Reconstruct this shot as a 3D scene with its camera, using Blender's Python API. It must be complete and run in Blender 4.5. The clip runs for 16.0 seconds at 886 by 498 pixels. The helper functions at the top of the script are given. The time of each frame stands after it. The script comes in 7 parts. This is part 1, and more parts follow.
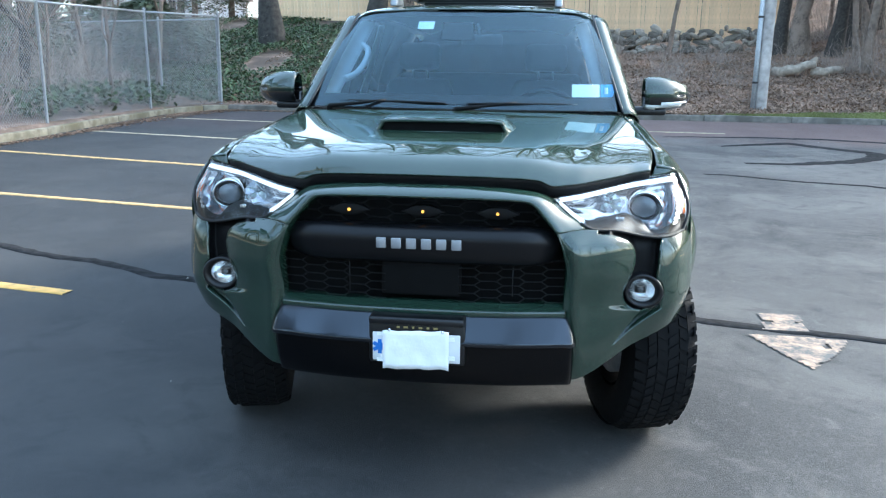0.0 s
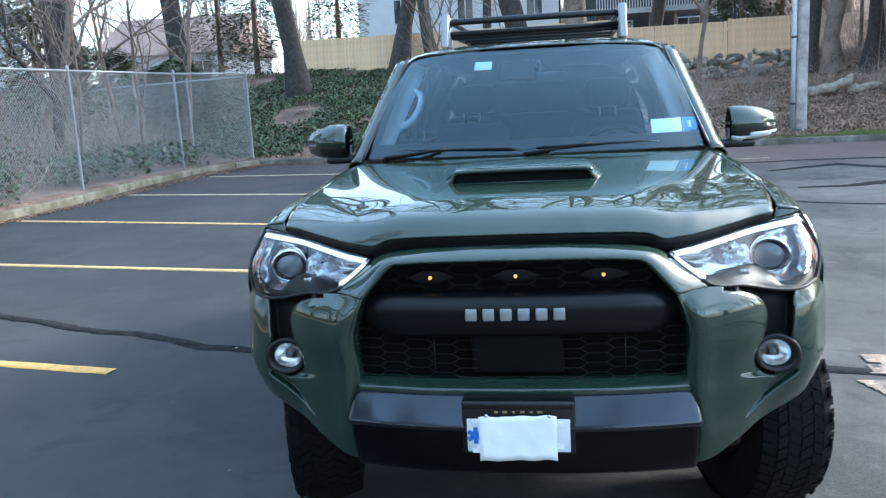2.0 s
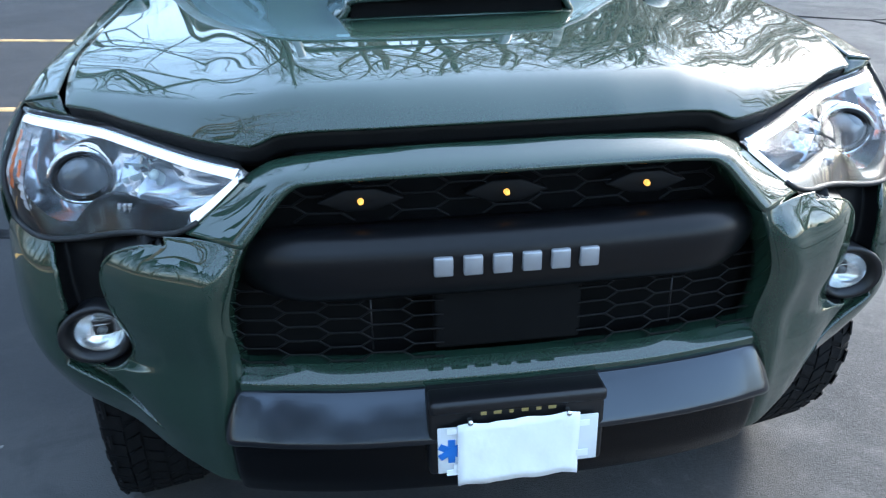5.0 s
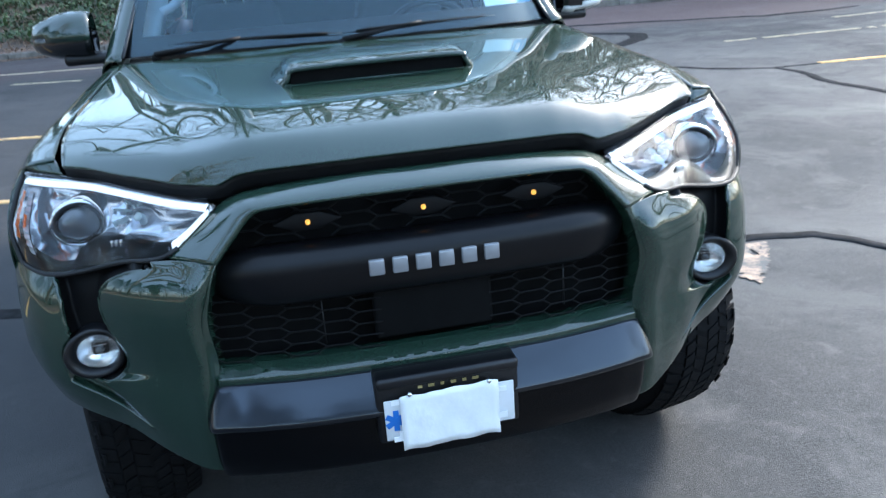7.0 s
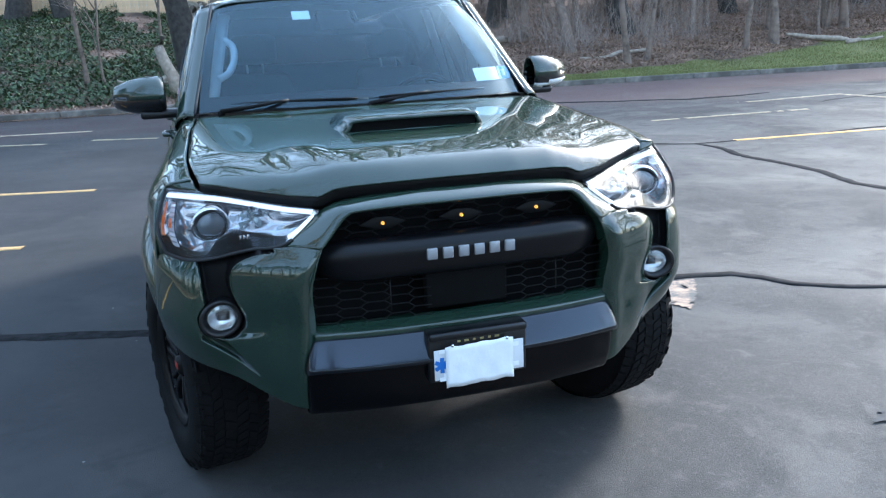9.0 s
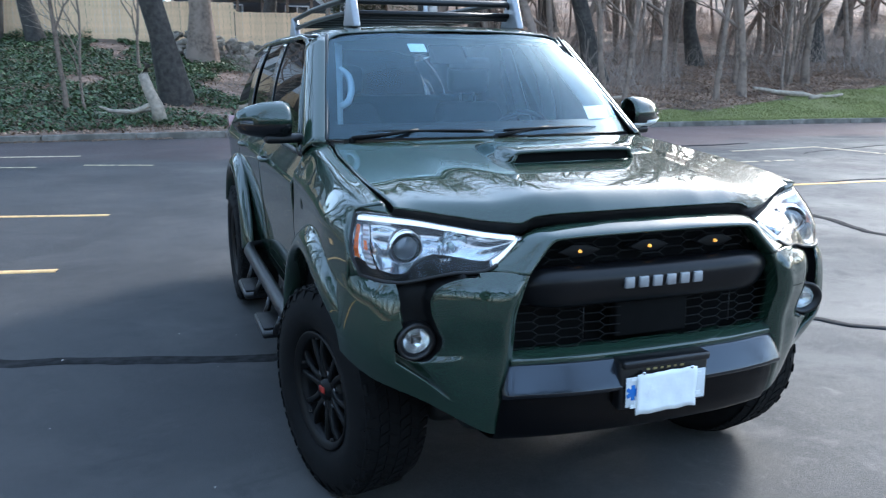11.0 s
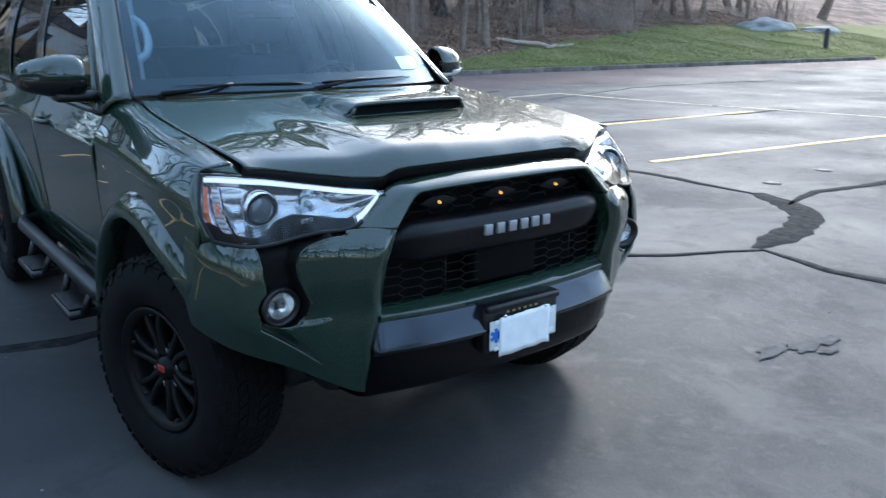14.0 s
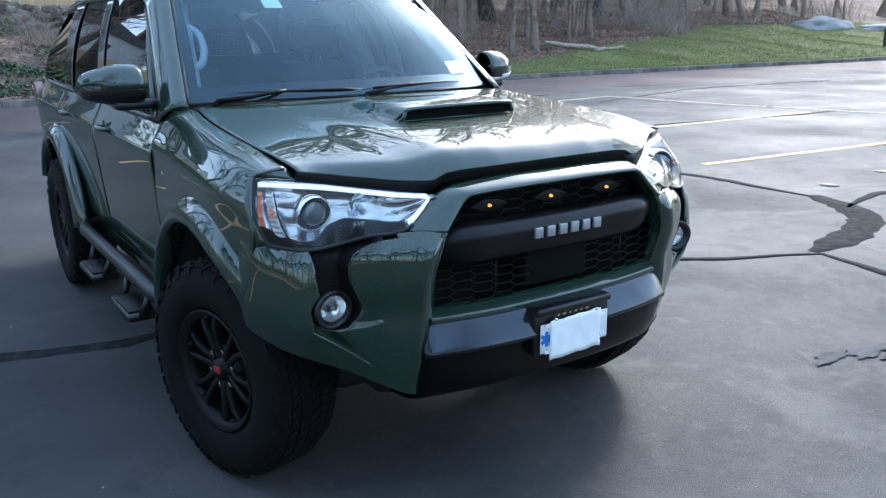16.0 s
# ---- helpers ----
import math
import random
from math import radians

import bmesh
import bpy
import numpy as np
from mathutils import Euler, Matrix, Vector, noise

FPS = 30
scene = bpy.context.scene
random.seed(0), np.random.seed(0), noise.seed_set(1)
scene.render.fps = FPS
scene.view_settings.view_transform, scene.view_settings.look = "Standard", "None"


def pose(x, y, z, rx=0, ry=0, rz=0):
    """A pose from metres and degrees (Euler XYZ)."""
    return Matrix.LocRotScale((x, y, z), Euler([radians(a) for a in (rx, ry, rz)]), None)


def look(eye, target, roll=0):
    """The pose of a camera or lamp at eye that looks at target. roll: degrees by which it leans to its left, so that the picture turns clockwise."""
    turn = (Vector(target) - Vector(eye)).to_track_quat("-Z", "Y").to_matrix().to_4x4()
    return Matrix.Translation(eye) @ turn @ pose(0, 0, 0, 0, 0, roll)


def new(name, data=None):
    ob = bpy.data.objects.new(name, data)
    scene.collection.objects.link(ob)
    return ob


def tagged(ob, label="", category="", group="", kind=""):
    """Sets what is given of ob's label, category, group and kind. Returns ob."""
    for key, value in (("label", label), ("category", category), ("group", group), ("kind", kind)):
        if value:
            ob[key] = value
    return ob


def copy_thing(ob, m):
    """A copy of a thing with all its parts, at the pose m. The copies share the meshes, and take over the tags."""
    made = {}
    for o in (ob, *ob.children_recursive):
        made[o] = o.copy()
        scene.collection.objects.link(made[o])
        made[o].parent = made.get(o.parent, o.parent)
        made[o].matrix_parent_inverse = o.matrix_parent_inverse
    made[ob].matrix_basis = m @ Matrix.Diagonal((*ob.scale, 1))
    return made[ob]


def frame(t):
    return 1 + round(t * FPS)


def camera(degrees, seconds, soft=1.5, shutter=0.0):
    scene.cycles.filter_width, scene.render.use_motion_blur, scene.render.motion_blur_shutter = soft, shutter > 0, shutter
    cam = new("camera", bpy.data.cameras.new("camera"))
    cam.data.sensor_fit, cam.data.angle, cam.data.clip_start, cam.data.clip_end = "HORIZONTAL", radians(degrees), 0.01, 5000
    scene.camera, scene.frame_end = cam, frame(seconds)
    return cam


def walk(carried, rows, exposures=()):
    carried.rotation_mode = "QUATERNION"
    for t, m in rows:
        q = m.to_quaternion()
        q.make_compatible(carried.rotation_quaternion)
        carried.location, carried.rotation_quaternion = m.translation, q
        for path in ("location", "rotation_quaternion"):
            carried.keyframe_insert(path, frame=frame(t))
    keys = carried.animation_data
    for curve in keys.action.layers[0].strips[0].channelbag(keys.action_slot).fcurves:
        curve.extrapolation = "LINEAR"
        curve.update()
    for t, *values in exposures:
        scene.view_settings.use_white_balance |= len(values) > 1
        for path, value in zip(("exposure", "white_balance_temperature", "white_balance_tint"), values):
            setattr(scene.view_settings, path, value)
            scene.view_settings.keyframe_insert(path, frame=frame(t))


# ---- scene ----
cam = camera(56.4, 16.0, soft=1.2, shutter=0.5)
EXPOSURES = [(0, 2.26, 5970, 4), (2, 2.05, 5920, 5), (3.5, 2.10, 5900, 6), (5.5, 2.28, 5900, 8), (6.5, 2.20, 5900, 8), (7.5, 1.97, 5850, 8), (10, 2.02, 5800, 8), (12.5, 1.70, 5760, 8), (13.5, 1.50, 5740, 8), (14.5, 1.74, 5760, 8), (16, 1.81, 5780, 8)]
PATH = [
    (0, (0.424, -2.645, 1.5820), (0.171, -0.717, 1.1140), 0.7),
    (0.5, (0.377, -2.64, 1.5820), (0.144, -0.703, 1.1420), 0.4),
    (1, (0.355, -2.647, 1.5910), (0.115, -0.7, 1.1990), -0.2),
    (1.5, (0.291, -2.542, 1.5790), (0.002, -0.597, 1.2180), -1.6),
    (2, (0.19, -2.299, 1.5880), (-0.14, -0.361, 1.2180), -3.1),
    (2.5, (0.112, -2.12, 1.5620), (-0.124, -0.189, 1.0950), -2.6),
    (3, (-0.053, -1.938, 1.5690), (-0.085, -0.012, 1.0310), -2.5),
    (3.2, (-0.109, -1.868, 1.5710), (-0.105, 0.053, 1.0150), -2.6),
    (5.3, (-0.28, -1.243, 1.5600), (-0.018, 0.548, 0.7100), -0.4),
    (5.5, (-0.291, -1.25, 1.5580), (0.01, 0.536, 0.7100), 0.1),
    (6, (-0.312, -1.286, 1.5590), (0.075, 0.498, 0.7440), 0.7),
    (6.5, (-0.288, -1.448, 1.5640), (0.11, 0.362, 0.8110), -1.1),
    (7, (-0.268, -1.66, 1.5780), (0.06, 0.192, 0.8980), -4.4),
    (7.5, (-0.377, -1.824, 1.6000), (-0.032, 0.059, 1.0210), -4.7),
    (8, (-0.594, -1.991, 1.5960), (-0.157, -0.124, 1.0310), -3.5),
    (8.5, (-0.693, -2.171, 1.6150), (-0.188, -0.319, 1.0550), -1.8),
    (9, (-0.723, -2.371, 1.6220), (-0.217, -0.506, 1.1040), -2.5),
    (9.5, (-0.819, -2.476, 1.6290), (-0.318, -0.604, 1.1350), -2.2),
    (10, (-1.055, -2.449, 1.6380), (-0.475, -0.583, 1.2120), 0.3),
    (10.2, (-1.146, -2.419, 1.6310), (-0.583, -0.543, 1.2240), 0.4),
    (12.3, (-1.817, -1.911, 1.6030), (-0.855, -0.244, 1.0610), -0.4),
    (12.5, (-1.844, -1.925, 1.6000), (-0.814, -0.305, 1.0380), -0.2),
    (13, (-1.866, -1.95, 1.6040), (-0.708, -0.43, 1.0120), 0.3),
    (13.5, (-1.804, -1.997, 1.6110), (-0.604, -0.504, 1.0340), -0.1),
    (14, (-1.738, -2.007, 1.6070), (-0.603, -0.451, 1.0700), 0.2),
    (14.5, (-1.729, -2.009, 1.6050), (-0.674, -0.392, 1.0820), -0.0),
    (15, (-1.736, -2.006, 1.6060), (-0.71, -0.37, 1.0860), -0.5),
    (15.5, (-1.743, -2.012, 1.6070), (-0.718, -0.376, 1.0850), -0.8),
    (16, (-1.749, -2.013, 1.6060), (-0.709, -0.388, 1.0800), -0.8),
]
walk(cam, [(t, look(eye, target, roll)) for t, eye, target, roll in PATH], EXPOSURES)


# ---- build ----
# World: hazy evening daylight, brightest low over the open side of the lot
SUN_ELEV, SUN_AZ = 27.0, 54.0      # degrees; azimuth clockwise from +y
world = bpy.data.worlds.new("sky")
scene.world = world
world.use_nodes = True
wn = world.node_tree.nodes
sky = wn.new("ShaderNodeTexSky")
sky.sky_type = "NISHITA"
sky.sun_disc = False
sky.sun_elevation, sky.sun_rotation = radians(SUN_ELEV), radians(SUN_AZ)
sky.air_density, sky.dust_density, sky.ozone_density = 1.0, 1.8, 1.0
wn["Background"].inputs["Strength"].default_value = 0.118
veil = wn.new("ShaderNodeMixRGB")      # thin even high cloud over the whole sky
veil.blend_type = "ADD"
veil.inputs["Fac"].default_value = 1.0
veil.inputs["Color2"].default_value = (1.45, 1.95, 2.45, 1)
world.node_tree.links.new(sky.outputs["Color"], veil.inputs["Color1"])
world.node_tree.links.new(veil.outputs["Color"], wn["Background"].inputs["Color"])
sun_data = bpy.data.lights.new("sun", "SUN")
sun_data.energy, sun_data.angle, sun_data.color = 2.05, radians(14), (1.0, 0.94, 0.87)
sun = new("sun", sun_data)
_a, _e = radians(SUN_AZ), radians(SUN_ELEV)
sun.matrix_world = look((30 * math.sin(_a) * math.cos(_e), 30 * math.cos(_a) * math.cos(_e), 30 * math.sin(_e)), (0, 0, 0))


# ---- materials ----
def material(name, base, rough=0.5, metal=0.0, coat=0.0, vary=0.15, scale=20.0, bump=0.0, bump_scale=80.0, spec=0.5, island=0.0, second=None, second_scale=2.0):
    m = bpy.data.materials.new(name)
    m.use_nodes = True
    nt = m.node_tree
    b = nt.nodes["Principled BSDF"]
    b.inputs["Roughness"].default_value = rough
    b.inputs["Metallic"].default_value = metal
    b.inputs["Coat Weight"].default_value = coat
    b.inputs["Coat Roughness"].default_value = 0.02
    b.inputs["Specular IOR Level"].default_value = spec
    tc = nt.nodes.new("ShaderNodeTexCoord")
    n1 = nt.nodes.new("ShaderNodeTexNoise")
    n1.inputs["Scale"].default_value, n1.inputs["Detail"].default_value = scale, 6
    nt.links.new(tc.outputs["Object"], n1.inputs["Vector"])
    ramp = nt.nodes.new("ShaderNodeValToRGB")
    lo = [c * (1 - vary) for c in base]
    hi = [min(1, c * (1 + vary)) for c in base]
    ramp.color_ramp.elements[0].position, ramp.color_ramp.elements[1].position = 0.3, 0.7
    ramp.color_ramp.elements[0].color, ramp.color_ramp.elements[1].color = (*lo, 1), (*hi, 1)
    nt.links.new(n1.outputs["Fac"], ramp.inputs["Fac"])
    out = ramp.outputs["Color"]
    if second:
        n2 = nt.nodes.new("ShaderNodeTexNoise")
        n2.inputs["Scale"].default_value, n2.inputs["Detail"].default_value = second_scale, 5
        nt.links.new(tc.outputs["Object"], n2.inputs["Vector"])
        r2 = nt.nodes.new("ShaderNodeValToRGB")
        r2.color_ramp.elements[0].position, r2.color_ramp.elements[1].position = 0.42, 0.62
        nt.links.new(n2.outputs["Fac"], r2.inputs["Fac"])
        mx = nt.nodes.new("ShaderNodeMixRGB")
        mx.inputs["Color2"].default_value = (*second, 1)
        nt.links.new(r2.outputs["Color"], mx.inputs["Fac"])
        nt.links.new(out, mx.inputs["Color1"])
        out = mx.outputs["Color"]
    if island:
        geo = nt.nodes.new("ShaderNodeNewGeometry")
        mr = nt.nodes.new("ShaderNodeMapRange")
        mr.inputs["To Min"].default_value, mr.inputs["To Max"].default_value = 1 - island, 1 + island
        nt.links.new(geo.outputs["Random Per Island"], mr.inputs["Value"])
        hs = nt.nodes.new("ShaderNodeHueSaturation")
        nt.links.new(mr.outputs["Result"], hs.inputs["Value"])
        nt.links.new(out, hs.inputs["Color"])
        out = hs.outputs["Color"]
    nt.links.new(out, b.inputs["Base Color"])
    if bump:
        n3 = nt.nodes.new("ShaderNodeTexNoise")
        n3.inputs["Scale"].default_value, n3.inputs["Detail"].default_value = bump_scale, 4
        nt.links.new(tc.outputs["Object"], n3.inputs["Vector"])
        bp = nt.nodes.new("ShaderNodeBump")
        bp.inputs["Strength"].default_value, bp.inputs["Distance"].default_value = bump, 0.01
        nt.links.new(n3.outputs["Fac"], bp.inputs["Height"])
        nt.links.new(bp.outputs["Normal"], b.inputs["Normal"])
    return m


def glass(name, tint, rough=0.0, ior=1.52, sheen=(1, 1, 1)):
    m = bpy.data.materials.new(name)
    m.use_nodes = True
    nt = m.node_tree
    nt.nodes.remove(nt.nodes["Principled BSDF"])
    tr, gl, fr, mix = (nt.nodes.new(k) for k in ("ShaderNodeBsdfTransparent", "ShaderNodeBsdfGlossy", "ShaderNodeFresnel", "ShaderNodeMixShader"))
    tr.inputs["Color"].default_value = (*tint, 1)
    gl.inputs["Roughness"].default_value = rough
    gl.inputs["Color"].default_value = (*sheen, 1)
    fr.inputs["IOR"].default_value = ior
    nt.links.new(fr.outputs["Fac"], mix.inputs["Fac"])
    nt.links.new(tr.outputs["BSDF"], mix.inputs[1])
    nt.links.new(gl.outputs["BSDF"], mix.inputs[2])
    nt.links.new(mix.outputs["Shader"], nt.nodes["Material Output"].inputs["Surface"])
    return m


def glow(name, color, strength):
    m = material(name, color, 0.3)
    b = m.node_tree.nodes["Principled BSDF"]
    b.inputs["Emission Color"].default_value = (*color, 1)
    b.inputs["Emission Strength"].default_value = strength
    return m


PAINT = material("green_paint", (0.0152, 0.0355, 0.0232), 0.42, 0.0, 1.0, 0.05, 400, spec=0.05)
PAINT.node_tree.nodes["Principled BSDF"].inputs["Coat IOR"].default_value = 1.78
BLACK_SATIN = material("satin_black_plastic", (0.006, 0.006, 0.0072), 0.36, 0, 0, 0.1, 60, 0.06, 900)
BAR_SATIN = material("satin_bar_plastic", (0.005, 0.005, 0.006), 0.34, 0, 0, 0.1, 60, 0.05, 900, spec=0.3)
BUMPER_SATIN = material("satin_bumper_paint", (0.005, 0.005, 0.006), 0.17, 0, 0.45, 0.08, 60, 0.01, 900, spec=0.5)
BUMPER_SATIN.node_tree.nodes["Principled BSDF"].inputs["Specular Tint"].default_value = (0.60, 0.76, 1.0, 1)
BUMPER_SATIN.node_tree.nodes["Principled BSDF"].inputs["Coat Roughness"].default_value = 0.16
BUMPER_SATIN.node_tree.nodes["Principled BSDF"].inputs["Coat IOR"].default_value = 1.7
VALANCE_BLACK = material("valance_black", (0.0018, 0.0018, 0.0024), 0.25, 0, 0, 0.08, 60, 0.01, 900, spec=0.22)
BLACK_ROUGH = material("textured_black_plastic", (0.009, 0.009, 0.0095), 0.6, 0, 0, 0.2, 60, 0.25, 500)
GRILLE_BLACK = material("grille_plastic", (0.004, 0.004, 0.0045), 0.55, 0, 0, 0.2, 60, spec=0.22)
BLACK_GLOSS = material("gloss_black", (0.008, 0.008, 0.009), 0.12, 0, 0.6, 0.05, 30)
SILVER_PAINT = material("silver_lettering", (0.34, 0.35, 0.37), 0.4, 0.5, 0, 0.04, 40)
CHROME = material("chrome", (0.82, 0.83, 0.85), 0.08, 1.0, 0, 0.03, 20)
HOUSING = material("lamp_housing", (0.62, 0.65, 0.70), 0.16, 0.9, 0, 0.15, 14)
LAMP_DARK = material("lamp_dark", (0.004, 0.004, 0.005), 0.4, 0, 0, 0.1, 30, spec=0.25)
DRL = glow("daytime_strip", (0.80, 0.88, 0.97), 0.22)
AMBER = material("amber_lens", (0.75, 0.16, 0.04), 0.2, 0, 0.5, 0.15, 60)
AMBER_LED = glow("amber_led", (1.0, 0.46, 0.08), 0.3)
SIGNAL = material("signal_reflector_plastic", (0.74, 0.76, 0.80), 0.22, 0.55, 0, 0.1, 60)
LENS = glass("clear_lens", (0.97, 0.98, 0.98), ior=1.42)
WINDSHIELD = glass("windshield_glass", (0.74, 0.88, 0.97), ior=1.70, sheen=(0.68, 0.90, 1.0))
TINTED = glass("tinted_glass", (0.05, 0.055, 0.055), ior=1.95)
RUBBER = material("tyre_rubber", (0.0045, 0.0045, 0.005), 0.8, 0, 0, 0.3, 30, 0.2, 250, spec=0.2)
MATT_BLACK = material("matt_black", (0.006, 0.006, 0.006), 0.9, spec=0.1)
RIM_BLACK = material("black_alloy", (0.005, 0.005, 0.0055), 0.5, 0.0, 0, 0.1, 40, spec=0.25)
FOG_BOWL = material("fog_reflector", (0.92, 0.94, 0.97), 0.16, 0.8, 0, 0.12, 90)
WORN_YELLOW = material("worn_yellow_paint", (0.50, 0.34, 0.23), 0.8, vary=0.3, scale=30, bump=0.2, bump_scale=150)
def worn_through(m, under, scale, lo, hi):
    """Flaked paint: the surface below shows through in fine patches."""
    nt = m.node_tree
    b = nt.nodes["Principled BSDF"]
    tc, n, r, mx = (nt.nodes.new(k) for k in ("ShaderNodeTexCoord", "ShaderNodeTexNoise", "ShaderNodeMapRange", "ShaderNodeMixRGB"))
    n.inputs["Scale"].default_value, n.inputs["Detail"].default_value, n.inputs["Roughness"].default_value = scale, 9, 0.75
    r.inputs["From Min"].default_value, r.inputs["From Max"].default_value = lo, hi
    mx.inputs["Color1"].default_value = (*under, 1)
    nt.links.new(tc.outputs["Object"], n.inputs["Vector"])
    nt.links.new(n.outputs["Fac"], r.inputs["Value"])
    nt.links.new(r.outputs["Result"], mx.inputs["Fac"])
    nt.links.new(b.inputs["Base Color"].links[0].from_socket, mx.inputs["Color2"])
    nt.links.new(mx.outputs["Color"], b.inputs["Base Color"])
    return m


worn_through(WORN_YELLOW, (0.10, 0.098, 0.095), 8, 0.43, 0.66)
RED = material("red_plastic", (0.35, 0.03, 0.02), 0.4)
BLUE = material("blue_print", (0.02, 0.16, 0.55), 0.5, vary=0.08)
GILT = material("gilt_print", (0.42, 0.32, 0.12), 0.5, vary=0.1)
WHITE_PLATE = material("white_plate", (0.72, 0.74, 0.75), 0.4, vary=0.04)
PAPER = material("white_paper", (0.90, 0.92, 0.92), 0.7, vary=0.03, scale=15, bump=0.25, bump_scale=20)
STICKER_BLUE = material("sticker_blue", (0.05, 0.36, 0.62), 0.4, vary=0.1)
STICKER_WHITE = material("sticker_white", (0.70, 0.80, 0.78), 0.5, vary=0.06)
CLOTH = material("grey_cloth", (0.085, 0.09, 0.096), 0.85, vary=0.2, scale=120)
TRIM_LIGHT = material("light_grey_trim", (0.72, 0.75, 0.76), 0.7, vary=0.06)
HEADLINER = material("headliner_cloth", (0.42, 0.43, 0.44), 0.9, vary=0.06, scale=60)
DASH = material("dashboard_plastic", (0.035, 0.037, 0.040), 0.7, vary=0.1, bump=0.1, bump_scale=400)
GALV = material("galvanised_steel", (0.42, 0.43, 0.44), 0.5, 0.6, 0, 0.15, 30)
CONCRETE = material("kerb_concrete", (0.29, 0.255, 0.19), 0.95, vary=0.35, scale=6, bump=0.7, bump_scale=50, second=(0.17, 0.145, 0.095), second_scale=1.6, spec=0.2)
DARK_KERB = material("old_kerb_concrete", (0.21, 0.19, 0.165), 0.95, vary=0.4, scale=5, bump=0.7, bump_scale=45, second=(0.11, 0.10, 0.085), second_scale=1.7, spec=0.2)
TAN_LINE = material("faded_line_paint", (0.64, 0.41, 0.17), 0.75, vary=0.25, scale=12, bump=0.2, bump_scale=150)
CREAM_LINE = material("bleached_line_paint", (0.54, 0.44, 0.30), 0.75, vary=0.25, scale=12, bump=0.2, bump_scale=150)
YELLOW = material("yellow_line_paint", (0.74, 0.43, 0.12), 0.7, vary=0.2, scale=14, bump=0.2, bump_scale=150)
WHITE_LINE = material("pale_line_paint", (0.45, 0.38, 0.24), 0.7, vary=0.25, scale=10)
TAR = material("crack_sealer", (0.026, 0.026, 0.027), 0.95, vary=0.5, scale=14, bump=0.5, bump_scale=60, spec=0.06)
BARK = material("bark", (0.175, 0.128, 0.098), 0.9, vary=0.5, scale=9, bump=0.9, bump_scale=34, second=(0.25, 0.185, 0.145), second_scale=1.5)
# darker bark that carries the left bank's shade in its colour
SHADED_BARK = material("dark_damp_bark", (0.050, 0.043, 0.037), 0.9, vary=0.5, scale=8, bump=0.9, bump_scale=30)
TWIG = material("twig_bark", (0.34, 0.27, 0.225), 0.9, vary=0.3, scale=5)
worn_through(YELLOW, (0.10, 0.095, 0.085), 9, 0.28, 0.46)
worn_through(TAN_LINE, (0.10, 0.095, 0.085), 9, 0.30, 0.50)
worn_through(CREAM_LINE, (0.10, 0.095, 0.085), 9, 0.30, 0.50)
worn_through(WHITE_LINE, (0.10, 0.098, 0.095), 9, 0.36, 0.55)
STONE = material("field_stone", (0.24, 0.23, 0.21), 0.9, vary=0.3, scale=7, bump=0.6, bump_scale=30, island=0.45)
ROCK = material("pale_ledge_rock", (0.30, 0.295, 0.285), 0.95, vary=0.25, scale=3, bump=0.7, bump_scale=12)
WHITE_SIDING = material("white_siding", (0.70, 0.71, 0.72), 0.7, vary=0.05, scale=2)
ROOF_SHINGLE = material("brown_shingle", (0.30, 0.22, 0.19), 0.9, vary=0.2, scale=12, bump=0.3)
GREY_SHINGLE = material("grey_shingle", (0.12, 0.12, 0.13), 0.9, vary=0.2, scale=12, bump=0.3)
DARK_PANE = material("dark_window", (0.03, 0.035, 0.04), 0.1, 0, 0.5, 0.2, 3)
IVY = material("ivy_leaves", (0.060, 0.095, 0.035), 0.55, vary=0.4, scale=3, island=0.5)
GRASS = material("grass_blades", (0.205, 0.212, 0.085), 0.9, vary=0.22, scale=0.9, island=0.15, spec=0.05)
LITTER = material("dead_leaves", (0.29, 0.195, 0.140), 0.95, spec=0.1, vary=0.4, scale=1.2, island=0.36)
POLE_WOOD = material("weathered_pole", (0.40, 0.36, 0.33), 0.9, vary=0.4, scale=4, bump=0.5, bump_scale=50)
IRON = material("cast_iron", (0.05, 0.045, 0.042), 0.7, 0.4, 0, 0.3, 30, 0.4, 60)
EVERGREEN = material("evergreen_needles", (0.085, 0.105, 0.055), 0.7, vary=0.4, scale=2, island=0.4)


